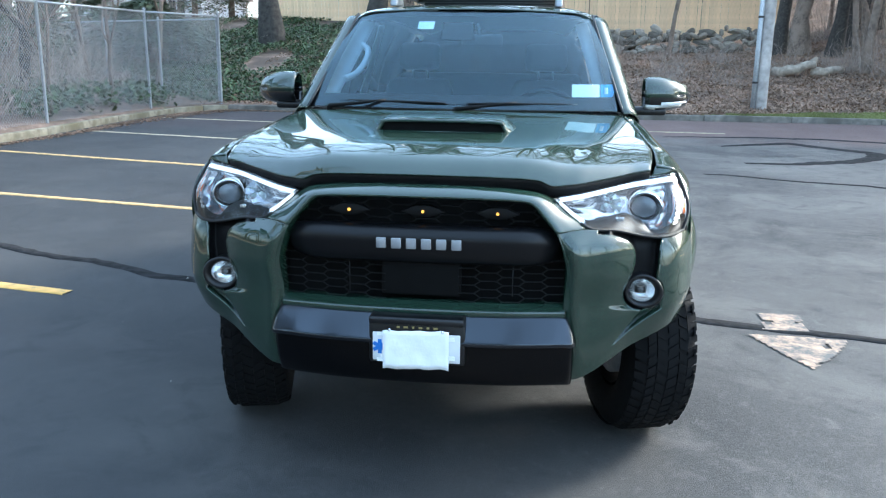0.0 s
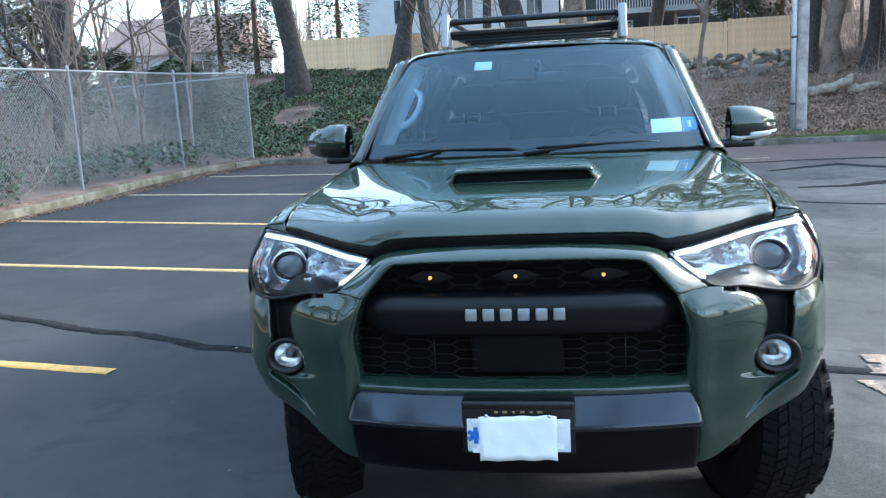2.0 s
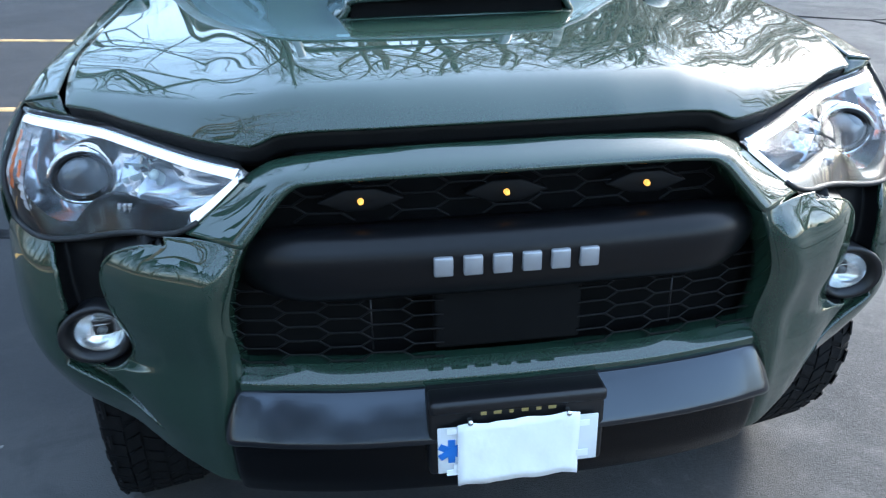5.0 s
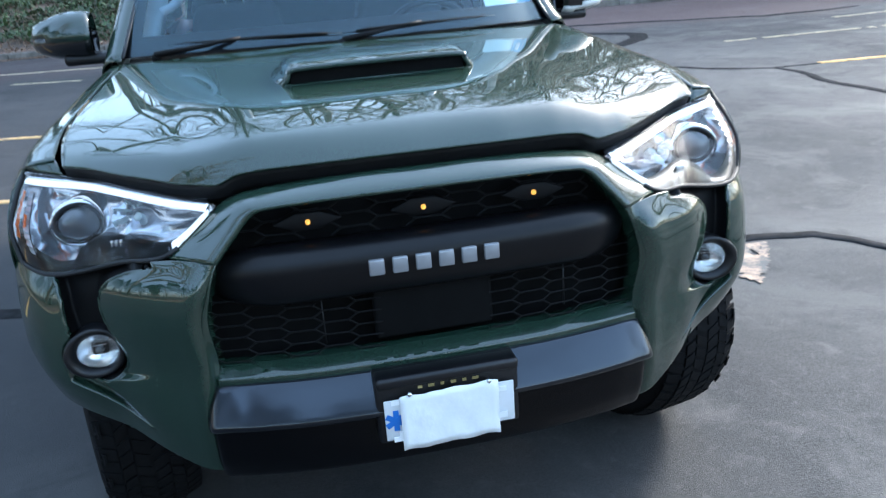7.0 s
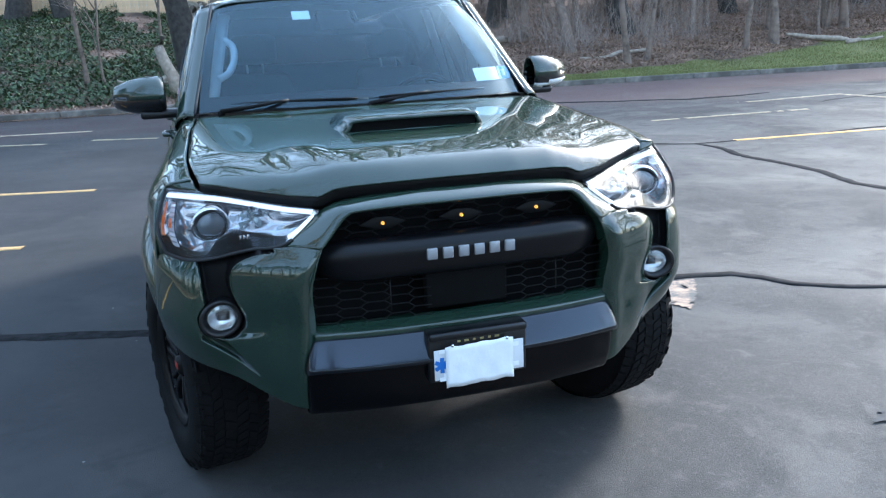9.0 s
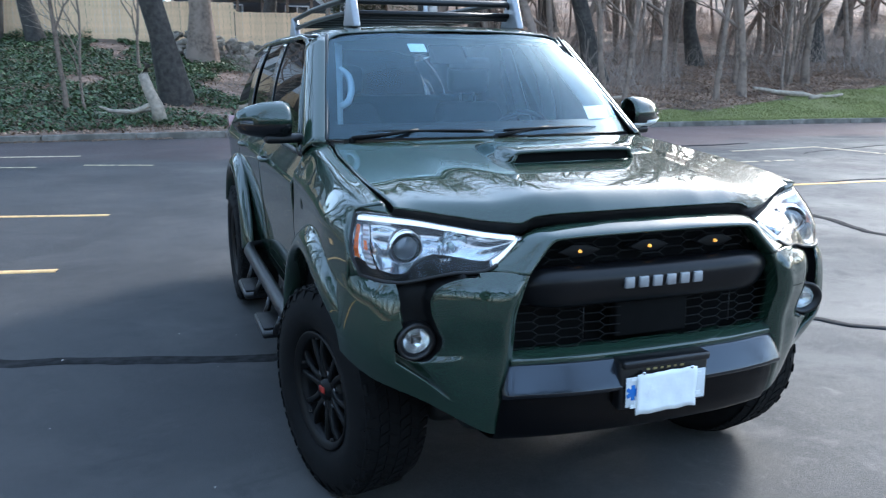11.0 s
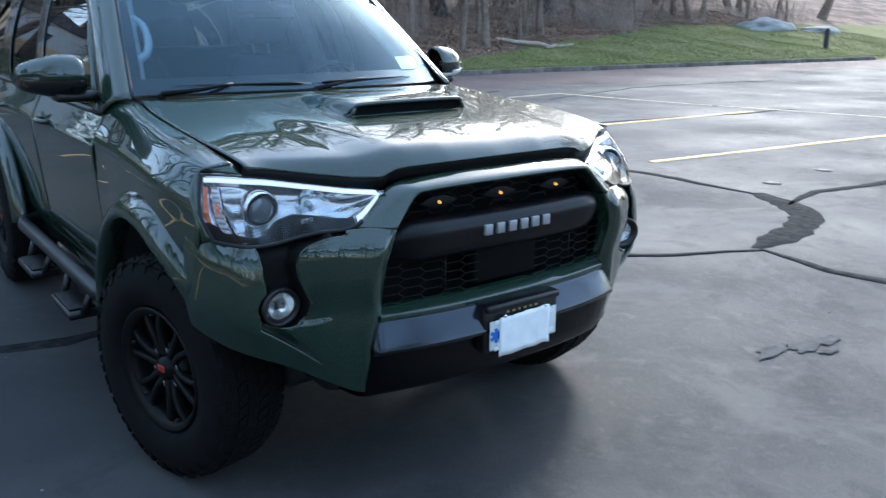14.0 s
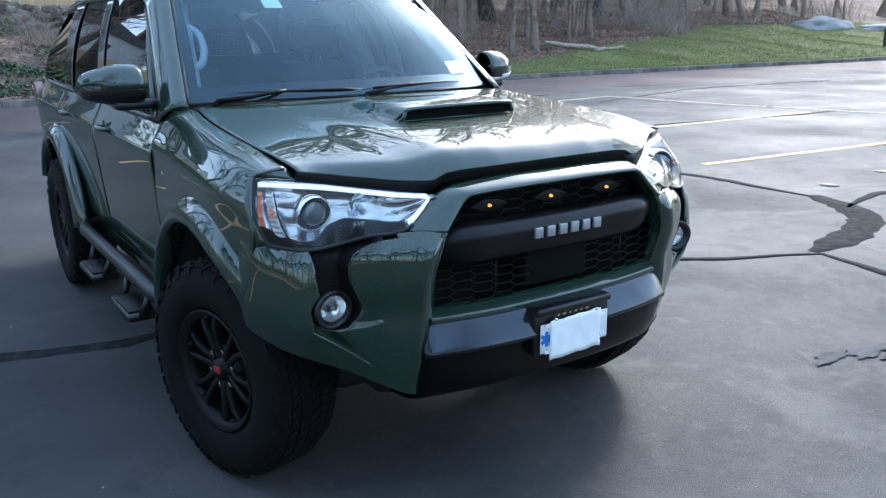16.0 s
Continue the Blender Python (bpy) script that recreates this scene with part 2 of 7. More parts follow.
def asphalt_material():
    m = material("asphalt", (0.058, 0.058, 0.058), 0.74, 0, 0, 0.34, 110, 0.5, 260, spec=0.15)
    nt = m.node_tree
    b = nt.nodes["Principled BSDF"]
    src = b.inputs["Base Color"].links[0].from_socket
    tc = nt.nodes.new("ShaderNodeTexCoord")
    # broad paler, worn patches and reddish dust
    for k, (sc, lo, hi, col, amt, det) in enumerate(((0.33, 0.36, 0.68, (0.158, 0.151, 0.143), 0.85, 8), (0.18, 0.56, 0.72, (0.13, 0.10, 0.095), 0.6, 4), (2.6, 0.56, 0.75, (0.040, 0.041, 0.044), 0.6, 10), (7.0, 0.58, 0.72, (0.15, 0.145, 0.138), 0.45, 8), (1.15, 0.50, 0.64, (0.158, 0.150, 0.140), 0.55, 12), (3.7, 0.54, 0.66, (0.046, 0.046, 0.047), 0.45, 12), (22.0, 0.56, 0.72, (0.16, 0.155, 0.148), 0.35, 6))):
        n = nt.nodes.new("ShaderNodeTexNoise")
        n.inputs["Scale"].default_value, n.inputs["Detail"].default_value = sc, det
        n.inputs["Distortion"].default_value, n.inputs["Roughness"].default_value = 0.6, 0.62
        nt.links.new(tc.outputs["Object"], n.inputs["Vector"])
        r = nt.nodes.new("ShaderNodeMapRange")
        r.inputs["From Min"].default_value, r.inputs["From Max"].default_value = lo, hi
        r.inputs["To Max"].default_value = amt
        nt.links.new(n.outputs["Fac"], r.inputs["Value"])
        mx = nt.nodes.new("ShaderNodeMixRGB")
        mx.inputs["Color2"].default_value = (*col, 1)
        nt.links.new(r.outputs["Result"], mx.inputs["Fac"])
        nt.links.new(src, mx.inputs["Color1"])
        src = mx.outputs["Color"]
    # an older reddish course of asphalt along the back of the lot
    sep = nt.nodes.new("ShaderNodeSeparateXYZ")
    nt.links.new(tc.outputs["Object"], sep.inputs["Vector"])
    n = nt.nodes.new("ShaderNodeTexNoise")
    n.inputs["Scale"].default_value, n.inputs["Detail"].default_value = 0.35, 5
    nt.links.new(tc.outputs["Object"], n.inputs["Vector"])
    wob = nt.nodes.new("ShaderNodeMath")
    wob.operation = "MULTIPLY_ADD"
    wob.inputs[1].default_value = 6.0
    nt.links.new(n.outputs["Fac"], wob.inputs[0])
    nt.links.new(sep.outputs["Y"], wob.inputs[2])
    r = nt.nodes.new("ShaderNodeMapRange")
    r.inputs["From Min"].default_value, r.inputs["From Max"].default_value = 15.6, 17.2
    r.inputs["To Max"].default_value = 0.7
    nt.links.new(wob.outputs["Value"], r.inputs["Value"])
    mx = nt.nodes.new("ShaderNodeMixRGB")
    mx.inputs["Color2"].default_value = (0.165, 0.108, 0.098, 1)
    nt.links.new(r.outputs["Result"], mx.inputs["Fac"])
    nt.links.new(src, mx.inputs["Color1"])
    src = mx.outputs["Color"]
    # the fenced side is darker, shade put into its colour, with a ragged border
    n = nt.nodes.new("ShaderNodeTexNoise")
    n.inputs["Scale"].default_value, n.inputs["Detail"].default_value = 0.8, 8
    nt.links.new(tc.outputs["Object"], n.inputs["Vector"])
    wob = nt.nodes.new("ShaderNodeMath")
    wob.operation = "MULTIPLY_ADD"
    wob.inputs[1].default_value = 3.0
    nt.links.new(n.outputs["Fac"], wob.inputs[0])
    nt.links.new(sep.outputs["X"], wob.inputs[2])
    r = nt.nodes.new("ShaderNodeMapRange")
    r.inputs["From Min"].default_value, r.inputs["From Max"].default_value = 2.6, 0.2
    r.inputs["To Max"].default_value = 0.68
    nt.links.new(wob.outputs["Value"], r.inputs["Value"])
    mx = nt.nodes.new("ShaderNodeMixRGB")
    mx.inputs["Color2"].default_value = (0.040, 0.042, 0.045, 1)
    nt.links.new(r.outputs["Result"], mx.inputs["Fac"])
    nt.links.new(src, mx.inputs["Color1"])
    src = mx.outputs["Color"]
    nt.links.new(src, b.inputs["Base Color"])
    n = nt.nodes.new("ShaderNodeTexNoise")
    n.inputs["Scale"].default_value, n.inputs["Detail"].default_value = 0.5, 7
    nt.links.new(tc.outputs["Object"], n.inputs["Vector"])
    r = nt.nodes.new("ShaderNodeMapRange")
    r.inputs["From Min"].default_value, r.inputs["From Max"].default_value = 0.35, 0.7
    r.inputs["To Min"].default_value, r.inputs["To Max"].default_value = 0.68, 0.86
    nt.links.new(n.outputs["Fac"], r.inputs["Value"])
    nt.links.new(r.outputs["Result"], b.inputs["Roughness"])
    return m


ASPHALT = asphalt_material()


def ground_material():
    m = material("woodland_soil", (0.27, 0.19, 0.148), 0.95, 0, 0, 0.45, 5, 0.8, 14, spec=0.1, second=(0.13, 0.10, 0.08), second_scale=0.8)
    return m


SOIL = ground_material()
MULCH = material("dark_mulch", (0.055, 0.042, 0.034), 0.95, vary=0.4, scale=8, bump=0.8, bump_scale=30, spec=0.1)
TURF = material("turf", (0.185, 0.192, 0.075), 0.95, spec=0.05, vary=0.3, scale=3, bump=0.5, bump_scale=40, second=(0.225, 0.215, 0.10), second_scale=0.5)


# ---- mesh helpers ----
def part(name, bm, mat, parent=None, label="", smooth=True, thick=0.0, normals=True):
    me = bpy.data.meshes.new(name)
    if normals and len(bm.faces) < 60000:
        bmesh.ops.recalc_face_normals(bm, faces=bm.faces)
    for f in bm.faces:
        f.smooth = smooth
    bm.to_mesh(me)
    bm.free()
    me.materials.append(mat)
    ob = new(name, me)
    if thick:
        md = ob.modifiers.new("solid", "SOLIDIFY")
        md.thickness, md.offset = thick, 0.0
    if parent:
        ob.parent = parent
    if label:
        ob["label"] = label
    return ob


def thing(name, label, category, group="", kind="", at=None):
    ob = new(name)
    if at:
        ob.matrix_basis = pose(*at)
    return tagged(ob, label, category, group, kind)


def raw_part(name, verts, faces, mat, parent=None, label="", smooth=False):
    me = bpy.data.meshes.new(name)
    me.from_pydata(verts, [], faces)
    me.polygons.foreach_set("use_smooth", [smooth] * len(me.polygons))
    me.materials.append(mat)
    me.update()
    ob = new(name, me)
    if parent:
        ob.parent = parent
    if label:
        ob["label"] = label
    return ob


def cr(pts, n):
    """n+1 samples of a smooth curve through pts."""
    p = np.array(pts, float)
    q = np.vstack((2 * p[0] - p[1], p, 2 * p[-1] - p[-2]))
    k = len(p) - 1
    out = []
    for i in range(n + 1):
        u = i / n * k
        j = min(int(u), k - 1)
        f = u - j
        a, b, c, d = q[j:j + 4]
        out.append(0.5 * (2 * b + (c - a) * f + (2 * a - 5 * b + 4 * c - d) * f * f + (3 * b - a - 3 * c + d) * f ** 3))
    return np.array(out)


def surface(rows, nu, nv):
    """A smooth grid (nv+1) x (nu+1) of points through rows of control points."""
    dense = [cr(r, nu) for r in rows]
    cols = [cr([d[i] for d in dense], nv) for i in range(nu + 1)]
    return np.array(cols).transpose(1, 0, 2)


def grid_bm(g, s=1, keep=None):
    bm = bmesh.new()
    vs = [[bm.verts.new((p[0] * s, p[1], p[2])) for p in row] for row in g]
    for j in range(len(g) - 1):
        for i in range(len(g[0]) - 1):
            if keep and not keep((g[j][i] + g[j + 1][i + 1]) / 2):
                continue
            try:
                bm.faces.new((vs[j][i], vs[j][i + 1], vs[j + 1][i + 1], vs[j + 1][i]))
            except ValueError:
                pass
    bmesh.ops.delete(bm, geom=[v for v in bm.verts if not v.link_faces], context="VERTS")
    return bm


def full(g):
    """Mirror a half grid (x >= 0 from its first column) into a full one."""
    left = g[:, :0:-1].copy()
    left[..., 0] *= -1
    return np.concatenate((left, g), axis=1)


def box_bm(x0, y0, z0, x1, y1, z1, bevel=0.0, seg=2, bm=None):
    bm = bm or bmesh.new()
    m = Matrix.LocRotScale(((x0 + x1) / 2, (y0 + y1) / 2, (z0 + z1) / 2), None, (abs(x1 - x0), abs(y1 - y0), abs(z1 - z0)))
    r = bmesh.ops.create_cube(bm, size=1, matrix=m)
    if bevel:
        es = list({e for v in r["verts"] for e in v.link_edges})
        bmesh.ops.bevel(bm, geom=es, offset=bevel, segments=seg, affect="EDGES", profile=0.5)
    return bm


def prism_bm(outline, axis, lo, hi, bevel=0.0, bm=None):
    """A plate with a polygonal outline (pairs), standing along an axis from lo to hi."""
    bm = bm or bmesh.new()

    def put(a, b, c):
        return {"x": (c, a, b), "y": (a, c, b), "z": (a, b, c)}[axis]

    lows = [bm.verts.new(put(a, b, lo)) for a, b in outline]
    highs = [bm.verts.new(put(a, b, hi)) for a, b in outline]
    n = len(outline)
    fs = [bm.faces.new(lows), bm.faces.new(highs)]
    fs += [bm.faces.new((lows[i], lows[(i + 1) % n], highs[(i + 1) % n], highs[i])) for i in range(n)]
    if bevel:
        bmesh.ops.recalc_face_normals(bm, faces=fs)
        bmesh.ops.bevel(bm, geom=list({e for f in fs for e in f.edges}), offset=bevel, segments=2, affect="EDGES", profile=0.5)
    return bm


def tube_bm(path, r, seg=8, bm=None, closed=False, caps=True):
    """A round bar along a path; r: one radius or one for each point."""
    bm = bm or bmesh.new()
    p = [Vector(q) for q in path]
    n = len(p)
    rings = []
    up0 = Vector((0, 0, 1))
    for i in range(n):
        t = (p[(i + 1) % n] - p[i - 1]) if closed else (p[min(i + 1, n - 1)] - p[max(i - 1, 0)])
        t.normalize()
        a = t.cross(up0 if abs(t.z) < 0.95 else Vector((1, 0, 0))).normalized()
        b = t.cross(a)
        rr = r[i] if isinstance(r, (list, tuple)) else r
        rings.append([bm.verts.new(p[i] + (a * math.cos(2 * math.pi * k / seg) + b * math.sin(2 * math.pi * k / seg)) * rr) for k in range(seg)])
    for i in range(n if closed else n - 1):
        A, B = rings[i], rings[(i + 1) % n]
        for k in range(seg):
            bm.faces.new((A[k], A[(k + 1) % seg], B[(k + 1) % seg], B[k]))
    if caps and not closed:
        bm.faces.new(rings[0])
        bm.faces.new(rings[-1])
    return bm


def lathe_bm(profile, seg=48, axis="x", centre=(0, 0, 0), bm=None):
    """Revolve a profile of (along, radius) round an axis."""
    bm = bm or bmesh.new()
    rings = []
    for a, r in profile:
        ring = []
        for k in range(seg):
            c, s = math.cos(2 * math.pi * k / seg) * r, math.sin(2 * math.pi * k / seg) * r
            v = {"x": (a, c, s), "y": (c, a, s), "z": (c, s, a)}[axis]
            ring.append(bm.verts.new(Vector(v) + Vector(centre)))
        rings.append(ring)
    for A, B in zip(rings, rings[1:]):
        for k in range(seg):
            bm.faces.new((A[k], A[(k + 1) % seg], B[(k + 1) % seg], B[k]))
    for ring, (a, r) in ((rings[0], profile[0]), (rings[-1], profile[-1])):
        if r < 0.02:
            bm.faces.new(ring)
    return bm


def inside(poly, x, y):
    hit = False
    for (x0, y0), (x1, y1) in zip(poly, poly[1:] + poly[:1]):
        if (y0 > y) != (y1 > y) and x < (x1 - x0) * (y - y0) / (y1 - y0) + x0:
            hit = not hit
    return hit




# ---- the lot and the ground round it ----
def kerb_y(x):
    """The far kerb's front face: straight behind the lot, easing nearer towards the open side."""
    return 18.2 - 0.03 * max(0, x) - 0.006 * max(0, x - 8) ** 1.6


def hill(x, y):
    """Height of the ground: level lot, bank rising behind the kerbs."""
    d = y - kerb_y(max(-30, min(60, x))) - 0.3
    z = -0.03
    if d > 0:
        t = min(1, d / 2.5)
        rise = float(np.interp(x, (-3, 2.5, 6, 11, 20, 28), (0.188, 0.120, 0.118, 0.155, 0.15, 0.138)))
        top = float(np.interp(x, (5, 14), (2.7, 8.0)))
        z = min(0.12 * min(1, d / 0.1) + rise * max(0, d - 0.6) + float(np.interp(x, (8, 14), (0, 0.06))) * max(0, d - 9), top + 0.012 * d)
        z += 0.10 * noise.noise((x * 0.5, y * 0.5, 1)) * t
    e = -9.05 - x
    if e > 0:
        z = max(z, 0.12 * min(1, e / 0.1) + 0.05 * min(e, 30) * min(1, e / 3) + 0.1 * noise.noise((x * 0.6, y * 0.6, 4)) * min(1, e / 3))
    return z


def build_ground():
    xs = sorted({*np.linspace(-600, -60, 10), *np.linspace(-60, 60, 121), *np.linspace(60, 600, 10), -9.16, -9.05})
    ys = sorted({*np.linspace(-600, -40, 8), *np.linspace(-40, 16, 57), *np.linspace(16, 60, 133), *np.linspace(60, 600, 12)})
    vs = [(x, y, hill(x, y)) for y in ys for x in xs]
    n = len(xs)
    fs, turf = [], []
    for j in range(len(ys) - 1):
        for i in range(n - 1):
            fs.append((j * n + i, j * n + i + 1, (j + 1) * n + i + 1, (j + 1) * n + i))
            cx, cy = (xs[i] + xs[i + 1]) / 2, (ys[j] + ys[j + 1]) / 2
            turf.append(1 if grass_here(cx, cy) else 0)
    ob = raw_part("ground", vs, fs, SOIL, smooth=True)
    ob.data.materials.append(TURF)
    ob.data.polygons.foreach_set("material_index", turf)
    tagged(ob, "brown leaf-strewn woodland bank with a strip of turf", "ground", kind="structure")


def grass_here(x, y):
    if x < 4.5 or y < kerb_y(min(60, x)):
        return False
    d = y - kerb_y(min(60, x))
    width = 0.5 + 0.17 * max(0, x - 4) + (0.09 * max(0, x - 14) ** 1.35) + 0.5 * noise.noise((x * 0.7, y * 0.7, 9))
    return d < min(width, 9.5)


build_ground()

# asphalt sheet, a few millimetres uneven, running under the kerbs
ag = bmesh.new()
xs = [-40, -30, -20, -14, -9.1] + [(-8.5 + i * 0.5) for i in range(74)] + [34, 40, 60]
ys = [-40, -30, -20, -12] + [(-8 + i * 0.5) for i in range(53)]
av = []
for y in ys:
    row = []
    for x in xs:
        yy = y if y < 18.1 else kerb_y(max(-9, min(60, x))) + 0.1
        yy = min(yy, kerb_y(max(-9, min(60, x))) + 0.1)
        row.append(ag.verts.new((max(x, -9.1), yy, 0.004 * noise.noise((x * 0.6, yy * 0.6, 0)) - 0.002)))
    av.append(row)
for j in range(len(ys) - 1):
    for i in range(4, len(xs) - 1):
        if (av[j][i].co - av[j + 1][i].co).length > 1e-4:
            ag.faces.new((av[j][i], av[j][i + 1], av[j + 1][i + 1], av[j + 1][i]))
bmesh.ops.remove_doubles(ag, verts=ag.verts, dist=0.001)
lot = tagged(part("parking_lot", ag, ASPHALT), "worn dark grey asphalt parking lot with sealed cracks", "pavement", kind="structure")


def spread_out(x, y):
    """Plan positions of the markings, laid out from the middle of the walk."""
    return (x + 0.55) * 1.017 - 0.55, (y + 2.3) * 1.017 - 2.3


def strip(name, path, width, mat, label, z=0.005, ragged=0.15, seed=0, category="marking", kind="structure", step=0.12, taper=False, worn=0.0, spread=True):
    """A thin raised band on the asphalt along a path: paint or crack sealer."""
    rng = random.Random(seed)
    path = [spread_out(*q) if spread else q for q in path]
    pts = []
    for (a, b), (c, d) in zip(path, path[1:]):
        n = max(1, int(math.hypot(c - a, d - b) / step))
        pts += [(a + (c - a) * i / n, b + (d - b) * i / n) for i in range(n)]
    pts.append(path[-1])
    bm = bmesh.new()
    prev = None
    for i, (x, y) in enumerate(pts):
        x1, y1 = pts[min(i + 1, len(pts) - 1)]
        x0, y0 = pts[max(i - 1, 0)]
        L = math.hypot(x1 - x0, y1 - y0) or 1
        nx, ny = -(y1 - y0) / L, (x1 - x0) / L
        w = width / 2 * (1 + ragged * rng.uniform(-1, 1))
        w2 = width / 2 * (1 + ragged * rng.uniform(-1, 1))
        if taper:
            f = min(1, 4 * i / len(pts) + 0.3, 4 * (1 - i / len(pts)) + 0.3)
            w, w2 = w * f, w2 * f
        zz = max(z, 0.004 * noise.noise((x * 0.6, y * 0.6, 0)) - 0.002 + z)
        cur = [bm.verts.new((x + nx * k, y + ny * k, h)) for k, h in ((w, zz - 0.006), (w * 0.9, zz), (-w2 * 0.9, zz), (-w2, zz - 0.006))]
        if prev and not (worn and rng.random() < worn):
            for k in range(3):
                bm.faces.new((prev[k], prev[k + 1], cur[k + 1], cur[k]))
        prev = cur
    bmesh.ops.delete(bm, geom=[v for v in bm.verts if not v.link_faces], context="VERTS")
    return tagged(part(name, bm, mat), label, category, kind=kind)


# stall lines on the fenced side
for k, (a, b) in enumerate((((-8.53, 3.19), (-2.70, 2.20)), ((-8.53, 6.12), (-2.34, 4.98)), ((-8.64, 9.16), (-2.07, 7.62)), ((-8.64, 12.28), (-4.3, 11.30)), ((-8.64, 15.51), (-2.9, 14.55)))):
    strip("stall_line", [a, b], 0.10, (YELLOW, TAN_LINE, TAN_LINE, CREAM_LINE, CREAM_LINE)[k], ("yellow painted", "faded tan", "faded tan", "bleached cream", "bleached cream")[k] + " parking stall line on asphalt", seed=k, ragged=0.12, z=0.006, spread=False)
for k, (a, b) in enumerate((((-4.6, 13.2), (-3.44, 12.85)), ((-2.72, 12.95), (-1.62, 12.55)))):
    strip("stall_line", [a, b], 0.09, WHITE_LINE, "short pale worn line mark on asphalt", seed=20 + k, ragged=0.3, z=0.006, spread=False)
# lines on the open side
strip("stall_line", [(5.76, 4.19), (11.5, 3.65)], 0.10, YELLOW, "yellow painted parking stall line on asphalt", seed=11, z=0.006, ragged=0.2)
strip("stall_line", [(5.75, 7.05), (11.5, 6.75)], 0.10, YELLOW, "faded yellow parking stall line on asphalt", seed=12, z=0.006, ragged=0.25, worn=0.05)
strip("stall_line", [(6.1, 9.6), (9.0, 9.55)], 0.10, WHITE_LINE, "pale worn parking stall line on asphalt", seed=13, z=0.006, ragged=0.3, worn=0.1)
strip("stall_line", [(11.2, 11.4), (11.6, 8.5), (12.3, 6.0), (13.2, 2.0)], 0.10, WHITE_LINE, "pale worn boundary line across stalls", seed=14, z=0.006, ragged=0.3, worn=0.06)
strip("stall_line", [(9.0, 11.2), (11.2, 11.4)], 0.10, WHITE_LINE, "pale worn parking stall line on asphalt", seed=15, z=0.006, ragged=0.3, worn=0.06)
strip("stall_line", [(2.2, 14.6), (3.8, 14.5)], 0.12, WHITE_LINE, "pale worn line on reddish asphalt", seed=16, z=0.006, ragged=0.3, worn=0.1)

# worn arrow
rng = random.Random(5)
ar = bmesh.new()
ARROW = [(1.54, 2.02), (2.08, 1.99), (1.95, 1.75), (1.76, 1.50), (1.66, 1.72)]
STEM = [(1.66, 2.12), (1.90, 2.10), (1.93, 2.42), (1.70, 2.44)]
for i in range(30):
    for j in range(48):
        x, y = 1.5 + i * 0.02, 1.48 + j * 0.02
        if (inside(ARROW, x, y) or inside(STEM, x, y)) and noise.noise((x * 9, y * 9, 3)) > -0.35:
            v = [ar.verts.new((*spread_out(x + a, y + b), 0.004)) for a, b in ((0, 0), (0.02, 0), (0.02, 0.02), (0, 0.02))]
            ar.faces.new(v)
bmesh.ops.remove_doubles(ar, verts=ar.verts, dist=0.001)
tagged(part("worn_arrow", ar, WORN_YELLOW), "flaking yellow painted arrow on the asphalt", "marking", kind="structure")


def wander(pts, amp, seed):
    rng = random.Random(seed)
    out = []
    for (a, b), (c, d) in zip(pts, pts[1:]):
        n = max(2, int(math.hypot(c - a, d - b) / 0.3))
        for i in range(n):
            t = i / n
            x, y = a + (c - a) * t, b + (d - b) * t
            out.append((x + amp * noise.noise((x * 1.3, y * 1.3, seed)), y + amp * noise.noise((x * 1.3, y * 1.3, seed + 7))))
    return out + [pts[-1]]


CRACKS = (
    ([(-8.2, 4.9), (-3.93, 3.28), (-1.98, 2.58), (-1.0, 2.28), (0.3, 2.3), (1.32, 2.2), (2.31, 1.96), (2.55, 1.72), (3.47, 1.22)], 0.11),
    ([(3.47, 1.22), (4.20, 1.40), (4.62, 1.60), (5.05, 2.05), (5.21, 2.44)], 0.27),
    ([(3.47, 1.22), (3.29, 0.74), (3.6, -0.6), (3.2, -2.5)], 0.13),
    ([(5.21, 2.44), (5.15, 4.04), (5.2, 5.4), (5.3, 7.03)], 0.12),
    ([(5.05, 1.96), (5.66, 2.13), (7.5, 1.9), (10.0, 2.2)], 0.12),
    ([(5.3, 7.03), (8.14, 7.1), (12.5, 6.5)], 0.07),
    ([(5.3, 7.03), (4.2, 8.0), (2.4, 8.6)], 0.08),
    ([(3.2, 12.2), (4.6, 12.9), (5.6, 11.6), (5.0, 10.4), (3.9, 9.9), (3.2, 9.9)], 0.30),
    ([(2.4, 13.6), (5.2, 13.9), (8.5, 12.4), (10.5, 12.6)], 0.20),
    ([(10.0, 10.5), (14.0, 11.6), (19.0, 11.2)], 0.06),
)
for k, (pts, w) in enumerate(CRACKS):
    strip("sealed_crack", wander(pts, 0.16, k), w, TAR, "wavering band of black crack sealer on asphalt", seed=50 + k, ragged=0.2, z=0.0035, step=0.08, taper=True)


def cover(x0, y0, r, label="round iron cover set in asphalt"):
    x, y = spread_out(x0, y0)
    ob = thing("utility_cover", label, "cover", "covers in the lot", at=(x, y, 0))
    part("ring", lathe_bm([(0.0, r * 1.15), (0.006, r * 1.13), (0.006, r * 1.0), (0.003, r)], 28, "z"), IRON, ob)
    part("lid", lathe_bm([(0.0, r * 0.97), (0.005, r * 0.96), (0.005, 0.01)], 28, "z"), IRON, ob)


cover(5.78, 2.65, 0.085)
cover(6.9, 2.75, 0.085)


